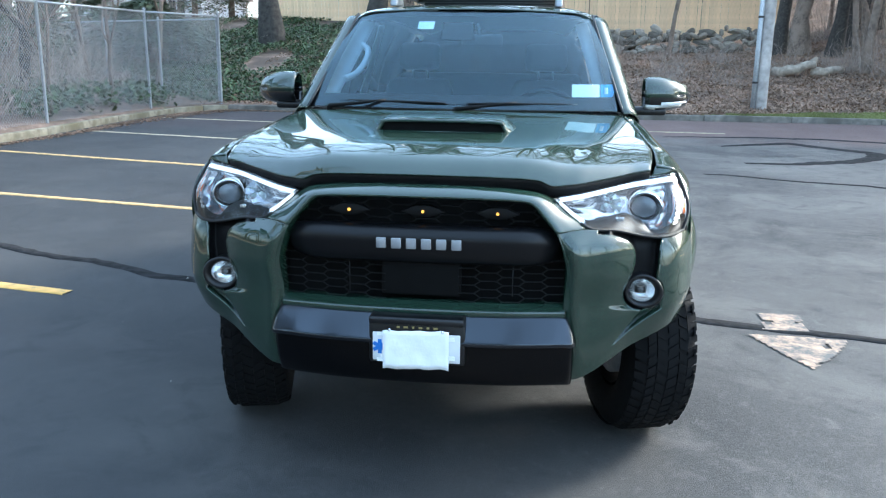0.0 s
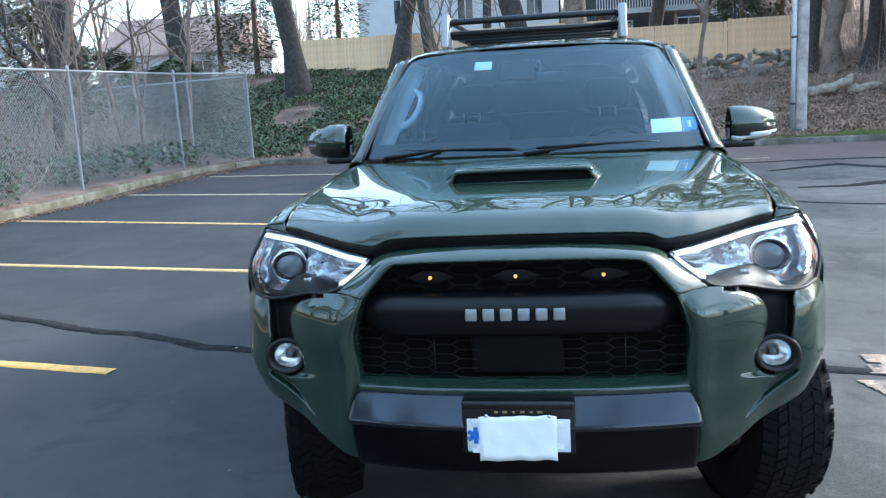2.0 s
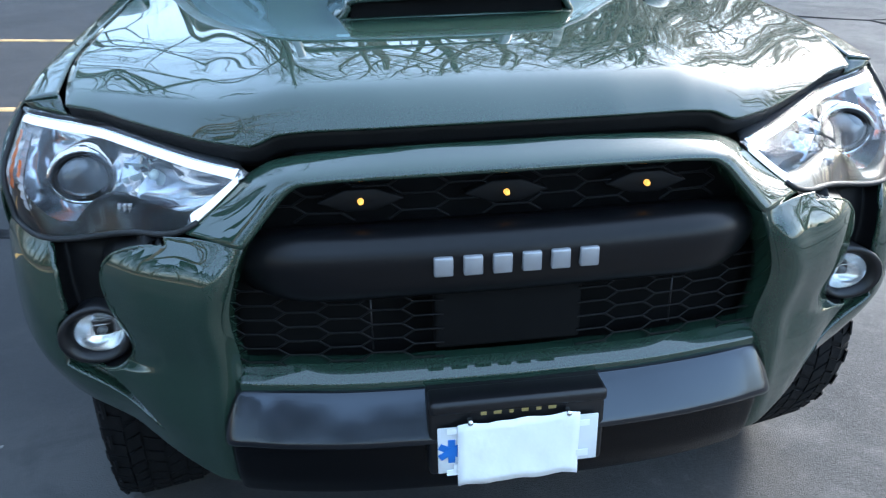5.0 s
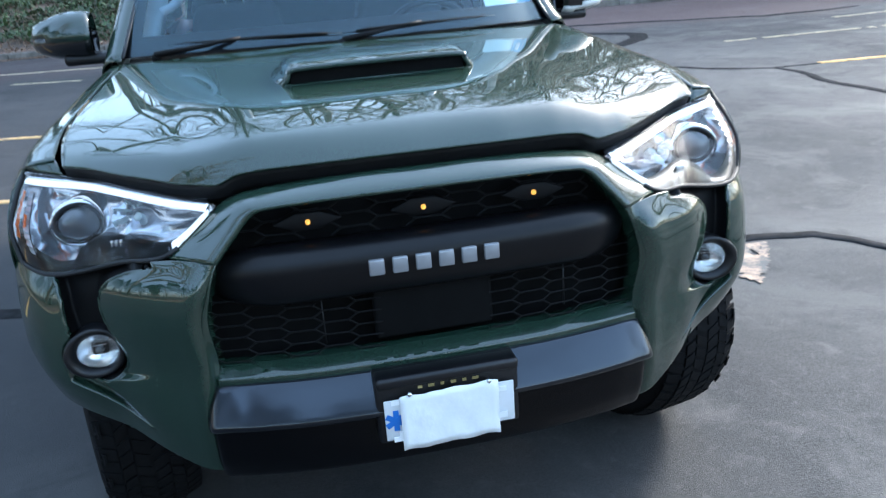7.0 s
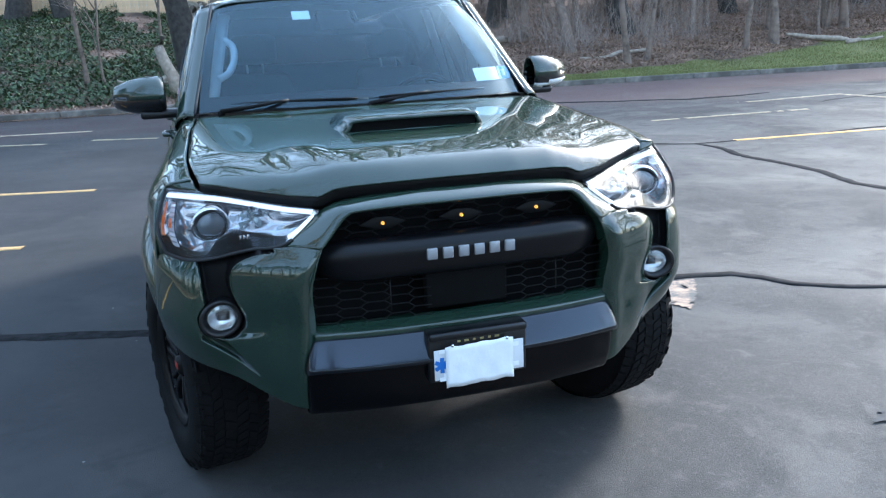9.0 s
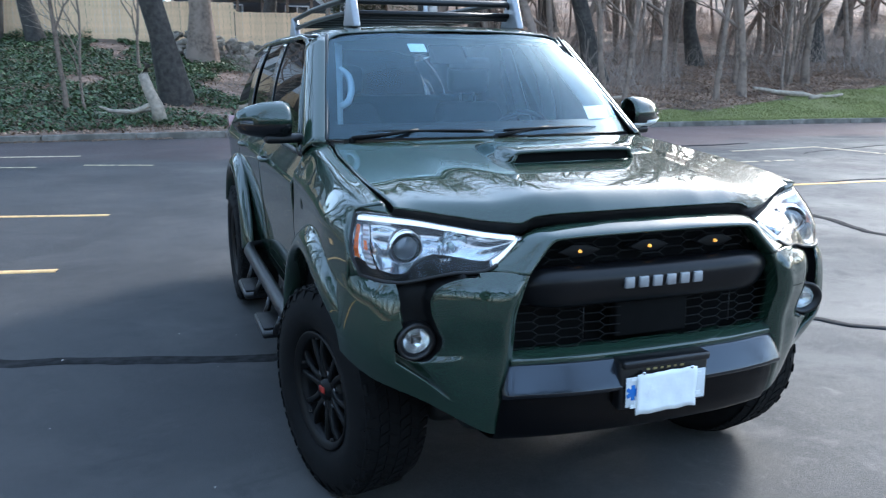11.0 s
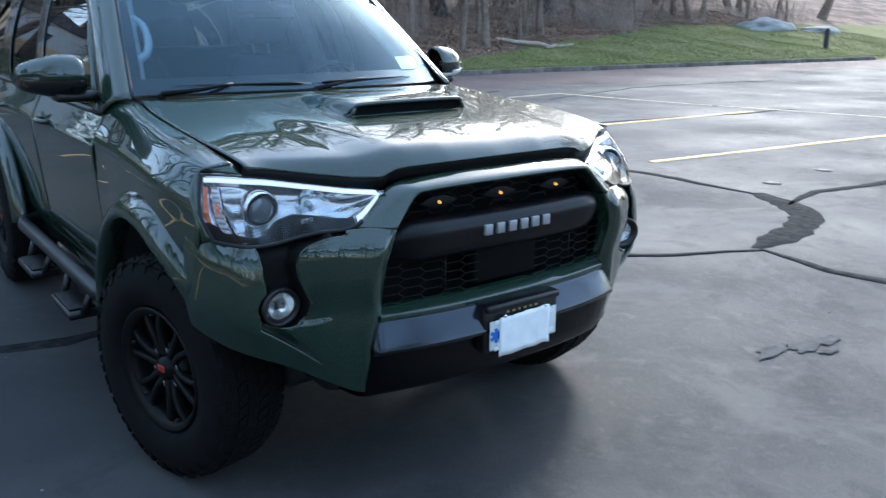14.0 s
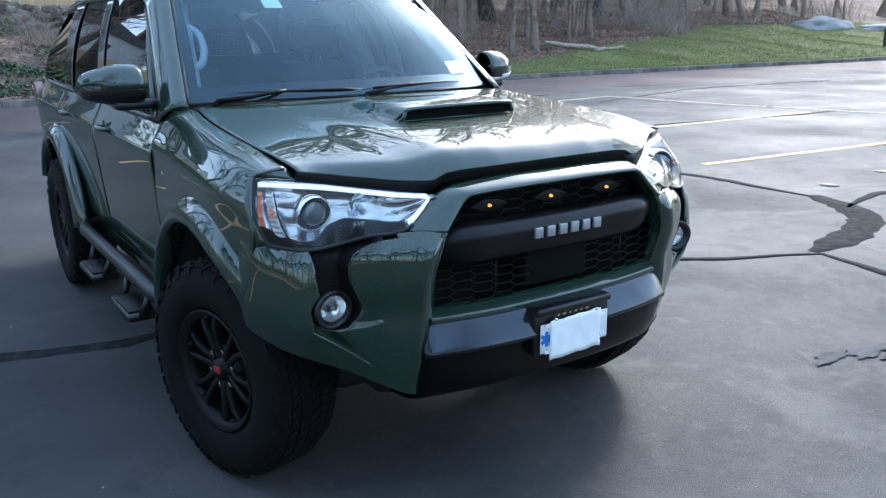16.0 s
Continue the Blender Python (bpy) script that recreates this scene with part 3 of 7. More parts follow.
def stain(name, cx, cy, rx, ry, seed, mat=TAR, label="dark oil stain on the asphalt"):
    cx, cy = spread_out(cx, cy)
    bm = bmesh.new()
    ring = []
    for k in range(48):
        a = 2 * math.pi * k / 48
        f = 0.8 + 0.6 * noise.noise((math.cos(a) * 1.5, math.sin(a) * 1.5, seed)) + 0.25 * noise.noise((math.cos(a) * 6, math.sin(a) * 6, seed))
        ring.append(bm.verts.new((cx + rx * f * math.cos(a), cy + ry * f * math.sin(a), 0.0028 + 0.0002 * seed)))
    bm.faces.new(ring)
    tagged(part(name, bm, mat, smooth=False), label, "stain", kind="structure")


STAIN = material("oil_stain", (0.088, 0.087, 0.086), 0.85, vary=0.35, scale=14, spec=0.08)
for k, (x, y, rx, ry) in enumerate(((1.86, 0.10, 0.15, 0.05), (2.02, 0.03, 0.14, 0.055), (2.20, 0.02, 0.13, 0.05), (2.08, -0.06, 0.09, 0.04), (1.76, 0.08, 0.07, 0.03))):
    stain("asphalt_stain", x, y, rx, ry, 2 + 3 * k, STAIN)
stain("asphalt_stain", 3.9, 11.0, 0.5, 0.25, 8, STAIN)


# ---- kerbs: stones laid end to end ----
def kerb_run(pts, length, name, label, mat=CONCRETE):
    ob = thing(name, label, "kerb", kind="structure")
    path = []
    for (a, b), (c, d) in zip(pts, pts[1:]):
        n = max(1, round(math.hypot(c - a, d - b) / length))
        path += [((a + (c - a) * i / n, b + (d - b) * i / n), (a + (c - a) * (i + 1) / n, b + (d - b) * (i + 1) / n)) for i in range(n)]
    rng = random.Random(len(pts))
    for (a, b), (c, d) in path:
        L, ang = math.hypot(c - a, d - b), math.atan2(d - b, c - a)
        bm = box_bm(0.006, 0, -0.1, L - 0.006, 0.16, 0.13 + rng.uniform(-0.008, 0.008), 0.018)
        p = part("kerb_stone", bm, mat, ob)
        p.matrix_basis = pose(a, b, 0, 0, 0, math.degrees(ang) + rng.uniform(-0.3, 0.3))
    return ob


kerb_run([(x, kerb_y(x)) for x in (-8.0, -4, 0, 4, 8, 12, 16, 20, 26, 34)], 2.4, "kerb_far", "dark weathered concrete kerb along the back of the lot", DARK_KERB)
kerb_run([(-8.72, -6.0), (-8.72, 8.1), (-8.64, 11.3), (-8.85, 14.2), (-8.82, 16.8)], 2.4, "kerb_side", "weathered concrete kerb under the chain-link fence")
kerb_run([(-8.82, 16.8), (-8.50, 17.8), (-8.0, 18.2)], 0.7, "kerb_corner", "weathered concrete kerb stones turning the corner")


# ---- the car: origin under the middle of its grille, nose towards -y ----
car = thing("suv", "dark green off-road SUV with black grille, parked on the asphalt", "car", at=(0, 0, 0.027, 0, 0, 0.85))
AXLES = (0.80, 3.66)
ARCHES = (0.85, 3.72)
AZ, WR = 0.405, 0.386      # heights of arch centres and hubs above the sills' datum
SIDES = (-1, 1)


def both(name, g, mat, label="", thick=0.0035, keep=None, parent=car):
    return [part(name, grid_bm(g, s, keep), mat, parent, label, thick=thick) for s in SIDES]


# hood
def fair(xs, vs, w):
    """A function through a polyline, its corners rounded over a width w."""
    def value(x):
        return float(np.mean(np.interp(x + np.linspace(-w, w, 13), xs, vs)))
    return value


LIP_X = (-0.20, 0, 0.20, 0.33, 0.388, 0.428, 0.52, 0.65, 0.768, 0.82)
lip_y = fair(LIP_X, (0.072, 0.065, 0.072, 0.093, 0.106, 0.106, 0.150, 0.245, 0.340, 0.385), 0.018)
lip_z = fair(LIP_X, (1.145, 1.147, 1.145, 1.140, 1.133, 1.114, 1.119, 1.134, 1.150, 1.157), 0.010)
hood_end = fair((-0.39, 0, 0.39, 0.59, 0.71, 0.76), (1.262, 1.245, 1.262, 1.290, 1.320, 1.337), 0.06)
hood_edge = fair((0.25, 0.34, 0.43, 0.56, 0.80, 1.09, 1.335, 1.42), (0.758, 0.768, 0.782, 0.792, 0.795, 0.785, 0.752, 0.740), 0.04)
hood_mid = fair((-0.05, 0.08, 0.19, 0.40, 0.70, 1.0, 1.245, 1.40), (1.186, 1.203, 1.214, 1.232, 1.250, 1.264, 1.276, 1.283), 0.09)
hood_low = fair((0.05, 0.34, 0.43, 0.56, 0.80, 1.09, 1.335, 1.42), (1.122, 1.156, 1.174, 1.192, 1.214, 1.240, 1.264, 1.272), 0.06)
hood_fold = fair((0.0, 0.12, 0.30, 0.80, 1.30), (0.395, 0.402, 0.425, 0.490, 0.575), 0.08)


def hood_top(x, y):
    """Height of the hood's upper skin: a raised middle that folds down to lower sides."""
    drop = hood_mid(y) - hood_low(y)
    t = min(1, max(0, (x - hood_fold(y) + 0.075) / 0.165))
    u = min(1, x / hood_edge(y))
    return hood_mid(y) - drop * (0.22 * t * t * (3 - 2 * t) + 0.78 * u ** 2.6)


hood_g = []
for v in np.linspace(0, 1, 64) ** 1.5:
    row = []
    for u in np.linspace(0, 1, 72):
        x = u * hood_edge(0.34 + 0.995 * v)
        y = lip_y(x) + (hood_end(x) - lip_y(x)) * v
        near = 1 - 0.5 * min(1, x / 0.77)      # the skin rolls over and down to the lip
        d = y - lip_y(x)
        f = 0.62 * max(0, 1 - d / (0.105 * near)) ** 2 + 0.38 * max(0, 1 - d / (0.27 * near)) ** 2
        row.append((x, y, hood_top(x, y) - (hood_top(x, lip_y(x)) - lip_z(x)) * f))
    hood_g.append(row)
hood_g = full(np.array(hood_g))
hood = part("hood", grid_bm(hood_g), PAINT, car, thick=0.008)
# scoop: raised body-colour pod with a black mouth
sc_rows = []
for y, zt, w in ((0.572, 1.286, 0.246), (0.62, 1.294, 0.250), (0.70, 1.300, 0.254), (0.85, 1.297, 0.246), (1.0, 1.283, 0.225), (1.13, 1.266, 0.20)):
    base = 1.226 + 0.05 * (y - 0.4)
    sc_rows.append([(0, y, zt), (w * 0.5, y, zt - 0.0005), (w * 0.86, y + 0.003, zt - 0.003), (w * 0.97, y + 0.012, zt - 0.013), (w * 1.05, y + 0.03, max(base, zt - 0.036)), (w * 1.20, y + 0.05, base - 0.004)])
scoop = part("hood_scoop", grid_bm(full(surface(sc_rows, 24, 20))), PAINT, car, thick=0.003)
MOUTH = [(-0.236, 1.240), (0.236, 1.240), (0.232, 1.270), (0.215, 1.281), (-0.215, 1.281), (-0.232, 1.270)]
part("scoop_mouth", prism_bm(MOUTH, "y", 0.583, 0.64), MATT_BLACK, scoop, "black scoop opening", smooth=False)
rim = [(-0.262, 0.602, 1.238), (-0.250, 0.578, 1.250), (-0.236, 0.574, 1.272), (-0.214, 0.571, 1.285), (0, 0.566, 1.288)]
rim += [(-x, y, z) for x, y, z in rim[-2::-1]]
part("scoop_lip", tube_bm([tuple(q) for q in cr(rim, 40)], 0.0075, 8), PAINT, scoop)
part("scoop_sill", tube_bm([(-0.262, 0.600, 1.237), (-0.250, 0.572, 1.240), (0, 0.566, 1.242), (0.250, 0.572, 1.240), (0.262, 0.600, 1.237)], 0.007, 8), PAINT, scoop)
# dark gap and seal under the hood's edge
LIP = [(x, lip_y(x), lip_z(x)) for x in (0, 0.2, 0.33, 0.388, 0.428, 0.52, 0.65, 0.768)]
gap_rows = [[(x, y + 0.014, z + 0.002) for x, y, z in LIP], [(x, y + 0.045, z - 0.045) for x, y, z in LIP]]
part("hood_seal", grid_bm(full(surface(gap_rows, 30, 3))), BLACK_ROUGH, car, "black rubber hood seal", thick=0.01)

# front fenders
fender_cols = []
for y, xt, zt, xs_, zs_, xw in ((0.40, 0.790, 1.160, 0.866, 1.132, 0.908), (0.60, 0.799, 1.193, 0.895, 1.150, 0.934), (0.82, 0.800, 1.214, 0.905, 1.160, 0.938), (1.08, 0.792, 1.237, 0.896, 1.168, 0.924), (1.32, 0.768, 1.260, 0.874, 1.178, 0.908), (1.504, 0.782, 1.262, 0.862, 1.190, 0.901)):
    ys = (0.395, 0.430, 0.470, 0.440, 0.388, 0.400, 0.470, 0.480, 0.480) if y == 0.40 else (y,) * 9
    fender_cols.append([(xt, ys[0], zt), ((xt + xs_) / 2 + (0.015 if y == 0.40 else 0.006), ys[1], zt - (0.010 if y == 0.40 else 0.020)), (xs_, ys[2], zs_ - (0 if y == 0.40 else 0.018)), (xs_ + (xw - xs_) * (0.8 if y == 0.40 else 0.92), ys[3], zs_ - (0.055 if y == 0.40 else 0.072)), (xw, ys[4], 1.00), (xw + 0.004, ys[5], 0.90), (xw - 0.005, ys[6], 0.75), (xw - 0.02, ys[7], 0.62), (xw - 0.04, ys[8], 0.46)])


def arch_keep(p, y0=ARCHES[0]):
    return math.hypot(p[1] - y0, p[2] - AZ) > 0.515 and not (p[2] < 0.62 and p[1] < y0)


both("fender", surface(fender_cols, 48, 44), PAINT, keep=arch_keep)

nose = [[(0.774, 0.362, 1.127), (0.830, 0.419, 1.136), (0.864, 0.468, 1.134), (0.888, 0.430, 1.077), (0.901, 0.390, 1.018), (0.884, 0.352, 0.950)],
        [(0.788, 0.398, 1.160), (0.841, 0.432, 1.150), (0.868, 0.472, 1.134), (0.899, 0.442, 1.077), (0.909, 0.392, 1.000), (0.911, 0.402, 0.930)]]
both("fender_nose", surface(nose, 20, 3), PAINT, thick=0.003)

# flares round both arches
FLARE = ((0.906, 0.606), (0.936, 0.592), (0.962, 0.562), (0.974, 0.532), (0.974, 0.516), (0.962, 0.507), (0.89, 0.507))


def flare(s, y0, front):
    rows = []
    a0, a1 = (2, 151) if front else (24, 176)
    for k in range(0, 41):
        a = radians(a0 + (a1 - a0) * k / 40)
        c, sn = math.cos(a), math.sin(a)
        wide = 0.012 - 0.014 * max(0, (k - 24) / 16) if front else -0.004
        row = []
        for x, r in FLARE:
            y = y0 + c * r
            tuck = float(np.interp(y, (0.20, 0.29, 0.385, 0.47), (-0.105, -0.058, -0.014, 0))) if front else 0
            die = 1 - max(0, (k - 28) / 12) ** 2 if front else 1
            row.append((0.906 + (x - 0.906) * die + wide + tuck, y, AZ + sn * r))
        rows.append(row)
    part("wheel_flare", grid_bm(np.array(rows), s), PAINT, car, thick=0.004)
    liner = []
    for k in range(0, 25):
        a = radians(-2 + (132 if front else 166) * k / 24)
        liner.append([(x, y0 + math.cos(a) * 0.512, AZ + math.sin(a) * 0.512) for x in (0.895, 0.75, 0.56)])
    part("arch_liner", grid_bm(np.array(liner), s), BLACK_ROUGH, car, thick=0.004)


for s in SIDES:
    flare(s, ARCHES[0], True)
    flare(s, ARCHES[1], False)

# doors and quarter panels on one side surface
ZS = (0.46, 0.56, 0.70, 0.85, 0.98, 1.068, 1.090, 1.13, 1.17, 1.215)
XS = (0.842, 0.869, 0.882, 0.894, 0.904, 0.908, 0.902, 0.882, 0.862, 0.840)


def side_panel(name, y0, y1, keep=None, top_rise=0.012, tuck=0.0):
    rows = []
    for i in range(7):
        y = y0 + (y1 - y0) * i / 6
        t = max(0, y - 4.15) * tuck
        u = min(1, max(0, (y - 2.3) / 1.3))
        wide = 0.004 * u * u * (3 - 2 * u)
        rows.append([(x + wide * (1 if z < 1.15 else 0.5) - t * t * 0.6, y, z + (top_rise * (y - 1.5) if z > 1.0 else 0)) for x, z in zip(XS, ZS)])
    return both(name, surface(rows, 36, 40), PAINT, keep=keep)


front_doors = side_panel("front_door", 1.508, 2.620)
rear_doors = side_panel("rear_door", 2.625, 3.600, keep=lambda p: math.hypot(p[1] - ARCHES[1], p[2] - AZ) > 0.515)
side_panel("quarter_panel", 3.605, 4.74, keep=lambda p: math.hypot(p[1] - ARCHES[1], p[2] - AZ) > 0.515, tuck=0.45)

# inner shell that closes the car behind panel gaps and under the glass line
part("inner_body", box_bm(-0.56, 0.25, 0.36, 0.56, 4.5, 1.02, 0.05), BLACK_ROUGH, car)
part("cabin_floor", box_bm(-0.86, 1.40, 0.48, 0.86, 3.05, 0.60, 0.03), BLACK_ROUGH, car)
for s in SIDES:
    part("engine_side", box_bm(s * 0.56, 0.45, 0.92, s * 0.74, 1.5, 1.16, 0.02), BLACK_ROUGH, car)
    part("door_core", box_bm(s * 0.78, 1.42, 0.50, s * 0.835, 3.02, 1.13, 0.02), BLACK_ROUGH, car)
    part("rear_core", box_bm(s * 0.56, 4.18, 0.50, s * 0.80, 4.5, 1.15, 0.02), BLACK_ROUGH, car)

# front bumper cover
BR = [
    [(0.452, -0.003, 0.978), (0.495, 0.020, 0.982), (0.548, 0.062, 0.984), (0.640, 0.112, 0.972), (0.735, 0.180, 0.945), (0.800, 0.238, 0.938), (0.857, 0.315, 0.940), (0.905, 0.400, 0.950), (0.922, 0.47, 0.955)],
    [(0.470, 0.000, 0.925), (0.505, -0.016, 0.928), (0.560, 0.014, 0.928), (0.650, 0.064, 0.922), (0.735, 0.145, 0.902), (0.806, 0.218, 0.892), (0.868, 0.295, 0.892), (0.915, 0.390, 0.895), (0.930, 0.47, 0.895)],
    [(0.488, 0.008, 0.850), (0.525, -0.008, 0.852), (0.570, 0.014, 0.850), (0.655, 0.066, 0.842), (0.738, 0.145, 0.820), (0.812, 0.210, 0.815), (0.876, 0.290, 0.812), (0.922, 0.385, 0.810), (0.936, 0.47, 0.810)],
    [(0.484, 0.036, 0.745), (0.520, 0.014, 0.744), (0.566, 0.038, 0.742), (0.655, 0.084, 0.738), (0.738, 0.145, 0.734), (0.813, 0.208, 0.735), (0.878, 0.290, 0.738), (0.924, 0.385, 0.742), (0.938, 0.47, 0.745)],
    [(0.492, 0.042, 0.660), (0.528, 0.024, 0.661), (0.572, 0.048, 0.662), (0.658, 0.092, 0.665), (0.738, 0.150, 0.672), (0.812, 0.212, 0.684), (0.876, 0.295, 0.698), (0.920, 0.388, 0.715), (0.936, 0.47, 0.725)],
    [(0.500, 0.056, 0.560), (0.535, 0.040, 0.564), (0.574, 0.060, 0.570), (0.656, 0.104, 0.590), (0.735, 0.165, 0.612), (0.808, 0.230, 0.636), (0.870, 0.310, 0.658), (0.914, 0.395, 0.682), (0.932, 0.47, 0.698)],
    [(0.512, 0.082, 0.440), (0.545, 0.080, 0.450), (0.580, 0.092, 0.465), (0.652, 0.130, 0.505), (0.728, 0.190, 0.545), (0.800, 0.255, 0.583), (0.862, 0.330, 0.615), (0.906, 0.405, 0.645), (0.926, 0.47, 0.665)],
]
BR[0] = [(x, y - 0.3 * max(0, y - y1), z) if 1 < i < 6 else (x, y, z) for i, ((x, y, z), (x1, y1, z1)) in enumerate(zip(BR[0], BR[1]))]
bg = surface(BR, 190, 190)
FOG = (0.748, 0.752)
POCKET = [(0.585, 1.03), (0.800, 1.03), (0.801, 0.93), (0.797, 0.89), (0.797, 0.85)]
POCKET += [(FOG[0] + 0.0665 * math.cos(radians(a)), FOG[1] + 0.0665 * math.sin(radians(a))) for a in range(48, -221, -10)]
POCKET += [(0.705, 0.822), (0.714, 0.850), (0.716, 0.885), (0.707, 0.914), (0.682, 0.938), (0.635, 0.958), (0.585, 0.970)]


def nearest(x, z):
    """Distance from the pocket's outline, and the nearest point on it."""
    best = (9, x, z)
    for (x0, z0), (x1, z1) in zip(POCKET, POCKET[1:] + POCKET[:1]):
        dx, dz = x1 - x0, z1 - z0
        t = min(1, max(0, ((x - x0) * dx + (z - z0) * dz) / (dx * dx + dz * dz)))
        qx, qz = x0 + dx * t, z0 + dz * t
        best = min(best, (math.hypot(x - qx, z - qz), qx, qz))
    return best


# a cupped hollow on the inner side of the fog lamp, with a crisp lower lip
for row in bg:
    for p in row:
        t = (0.75 - p[0]) / 0.135
        if 0 < t < 1:
            f = (p[2] - (0.690 + 0.026 * t * t)) / 0.012
            g_ = min(1, max(0, (p[2] - 0.735) / 0.085))
            if f > 0:
                p[1] += 0.032 * (1 - t) ** 1.1 * min(1, f) * (1 - g_ * g_ * (3 - 2 * g_))
# a spear-shaped hollow that runs down and inward from the fog lamp to a sharp lower edge
for row in bg:
    for p in row:
        u = (p[0] - 0.650) / 0.142
        if 0 < u < 1.12:
            low, high = 0.556 + 0.120 * u, 0.558 + 0.164 * u
            f = (p[2] - low) / max(high - low, 0.004)
            if 0 < f < 1.6:
                p[1] += 0.034 * min(1, u * 1.6) * min(1, f * 6) * min(1, max(0, (1.6 - f) / 1.2))
old = bg.copy()      # points near the outline are slid along the surface onto it, for a clean edge
for j in range(1, len(bg) - 1):
    for i in range(1, len(bg[0]) - 1):
        p = old[j, i]
        if 0.57 < p[0] < 0.83 and p[2] > 0.67:
            d, qx, qz = nearest(p[0], p[2])
            if d < 0.0017:
                a, b = old[j, i + 1] - old[j, i - 1], old[j + 1, i] - old[j - 1, i]
                ka, kb = np.linalg.solve(np.array(((a[0], b[0]), (a[2], b[2]))), (qx - p[0], qz - p[2]))
                bg[j, i] = p + ka * a + kb * b
both("bumper_cover", bg, PAINT, keep=lambda p: not inside(POCKET, p[0], p[2]))
pg = bg.copy()
for row in pg:
    for p in row:
        if 0.57 < p[0] < 0.83 and p[2] > 0.67 and inside(POCKET, p[0], p[2]):
            d = min(1, nearest(p[0], min(p[2], 0.96))[0] / 0.014)
            p[1] += 0.050 * d * (2 - d)
for s in SIDES:
    part("lamp_pocket", grid_bm(pg, s, keep=lambda p: inside(POCKET, p[0], p[2])), GRILLE_BLACK, car, "black textured fog lamp surround")

# narrow turned-in rim that finishes the pocket's edge
bf = bg.reshape(-1, 3)


def on_bumper(x, z):
    d = (bf[:, 0] - x) ** 2 + (bf[:, 2] - z) ** 2
    k = np.argsort(d)[:12]
    w = 1 / (d[k] + 4e-6)
    return float((bf[k, 1] * w).sum() / w.sum())


rim_pts = cr([(x, min(z, 0.966)) for x, z in POCKET[2:]], 90)
for s in SIDES:
    part("pocket_rim", tube_bm([(s * x, on_bumper(x, z) + 0.0035, z) for x, z in rim_pts if z < 0.965], 0.0042, 8), PAINT, car)

# painted grille surround: inner edge, crown and outer edge
inner = [(0, -0.004, 1.084), (0.18, 0.000, 1.083), (0.32, 0.010, 1.078), (0.365, 0.014, 1.068), (0.405, 0.008, 1.030), (0.452, -0.003, 0.978)]
crown = [(0, 0.004, 1.098), (0.18, 0.009, 1.097), (0.33, 0.022, 1.091), (0.390, 0.030, 1.078), (0.437, 0.028, 1.036), (0.490, 0.018, 0.981)]
outer = [(0, 0.055, 1.118), (0.18, 0.060, 1.116), (0.345, 0.080, 1.104), (0.418, 0.092, 1.084), (0.482, 0.085, 1.036), (0.548, 0.062, 0.984)]
back = [(x * 0.985, y + 0.06, z - 0.008) for x, y, z in inner]
surround = part("grille_surround", grid_bm(full(surface([back, inner, crown, outer], 36, 18))), PAINT, car, thick=0.004)
lowr = [[(x, y + dy, z - 0.004 * x) for x, dy in ((0, 0), (0.25, 0.010), (0.42, 0.035), (0.492, 0.050))] for y, z in ((0.040, 0.726), (0.016, 0.724), (0.010, 0.722), (-0.015, 0.706), (-0.020, 0.700), (-0.018, 0.684))]
part("grille_sill", grid_bm(full(surface(lowr, 24, 16))), PAINT, car, thick=0.004)
for s in SIDES:      # side walls of the opening
    wall = [[(0.452, -0.003, 0.978), (0.478, -0.008, 0.915), (0.500, 0.0, 0.840), (0.494, 0.03, 0.745), (0.486, 0.04, 0.705)],
            [(0.440, 0.06, 0.978), (0.463, 0.06, 0.915), (0.482, 0.065, 0.840), (0.478, 0.08, 0.745), (0.470, 0.08, 0.705)]]
    part("grille_cheek", grid_bm(surface(wall, 16, 4), s), PAINT, car, thick=0.003)

# added filler boxes close the space between opening and lamps against light leaks
for s in SIDES:
    part("grille_duct", box_bm(s * 0.462, 0.128, 0.66, s * 0.60, 0.27, 0.955, 0.01), MATT_BLACK, car, smooth=False)

# grille insert
grille = part("grille", prism_bm([(-0.485, 0.68), (0.485, 0.68), (0.485, 0.93), (0.425, 1.01), (0.36, 1.095), (-0.36, 1.095), (-0.425, 1.01), (-0.485, 0.93)], "y", 0.115, 0.13), MATT_BLACK, car, "black honeycomb grille with a wide centre bar", smooth=False)


def hexmesh(x0, x1, z0, z1, cw, ch, y, clip, r=0.0026):
    bm = bmesh.new()
    nx, nz = int((x1 - x0) / (cw * 0.78)) + 2, int((z1 - z0) / ch) + 3
    for i in range(nx):
        for j in range(nz):
            x, z = x0 + i * cw * 0.78, z0 + (j + 0.5 * (i % 2)) * ch
            pts = [(x - cw * 0.28, z + ch / 2), (x + cw * 0.28, z + ch / 2), (x + cw * 0.5, z), (x + cw * 0.28, z - ch / 2)]
            for a, b in zip(pts, pts[1:]):
                if clip((a[0] + b[0]) / 2, (a[1] + b[1]) / 2):
                    tube_bm([(a[0], y(a[0]), a[1]), (b[0], y(b[0]), b[1])], r, 4, bm, caps=False)
    return bm


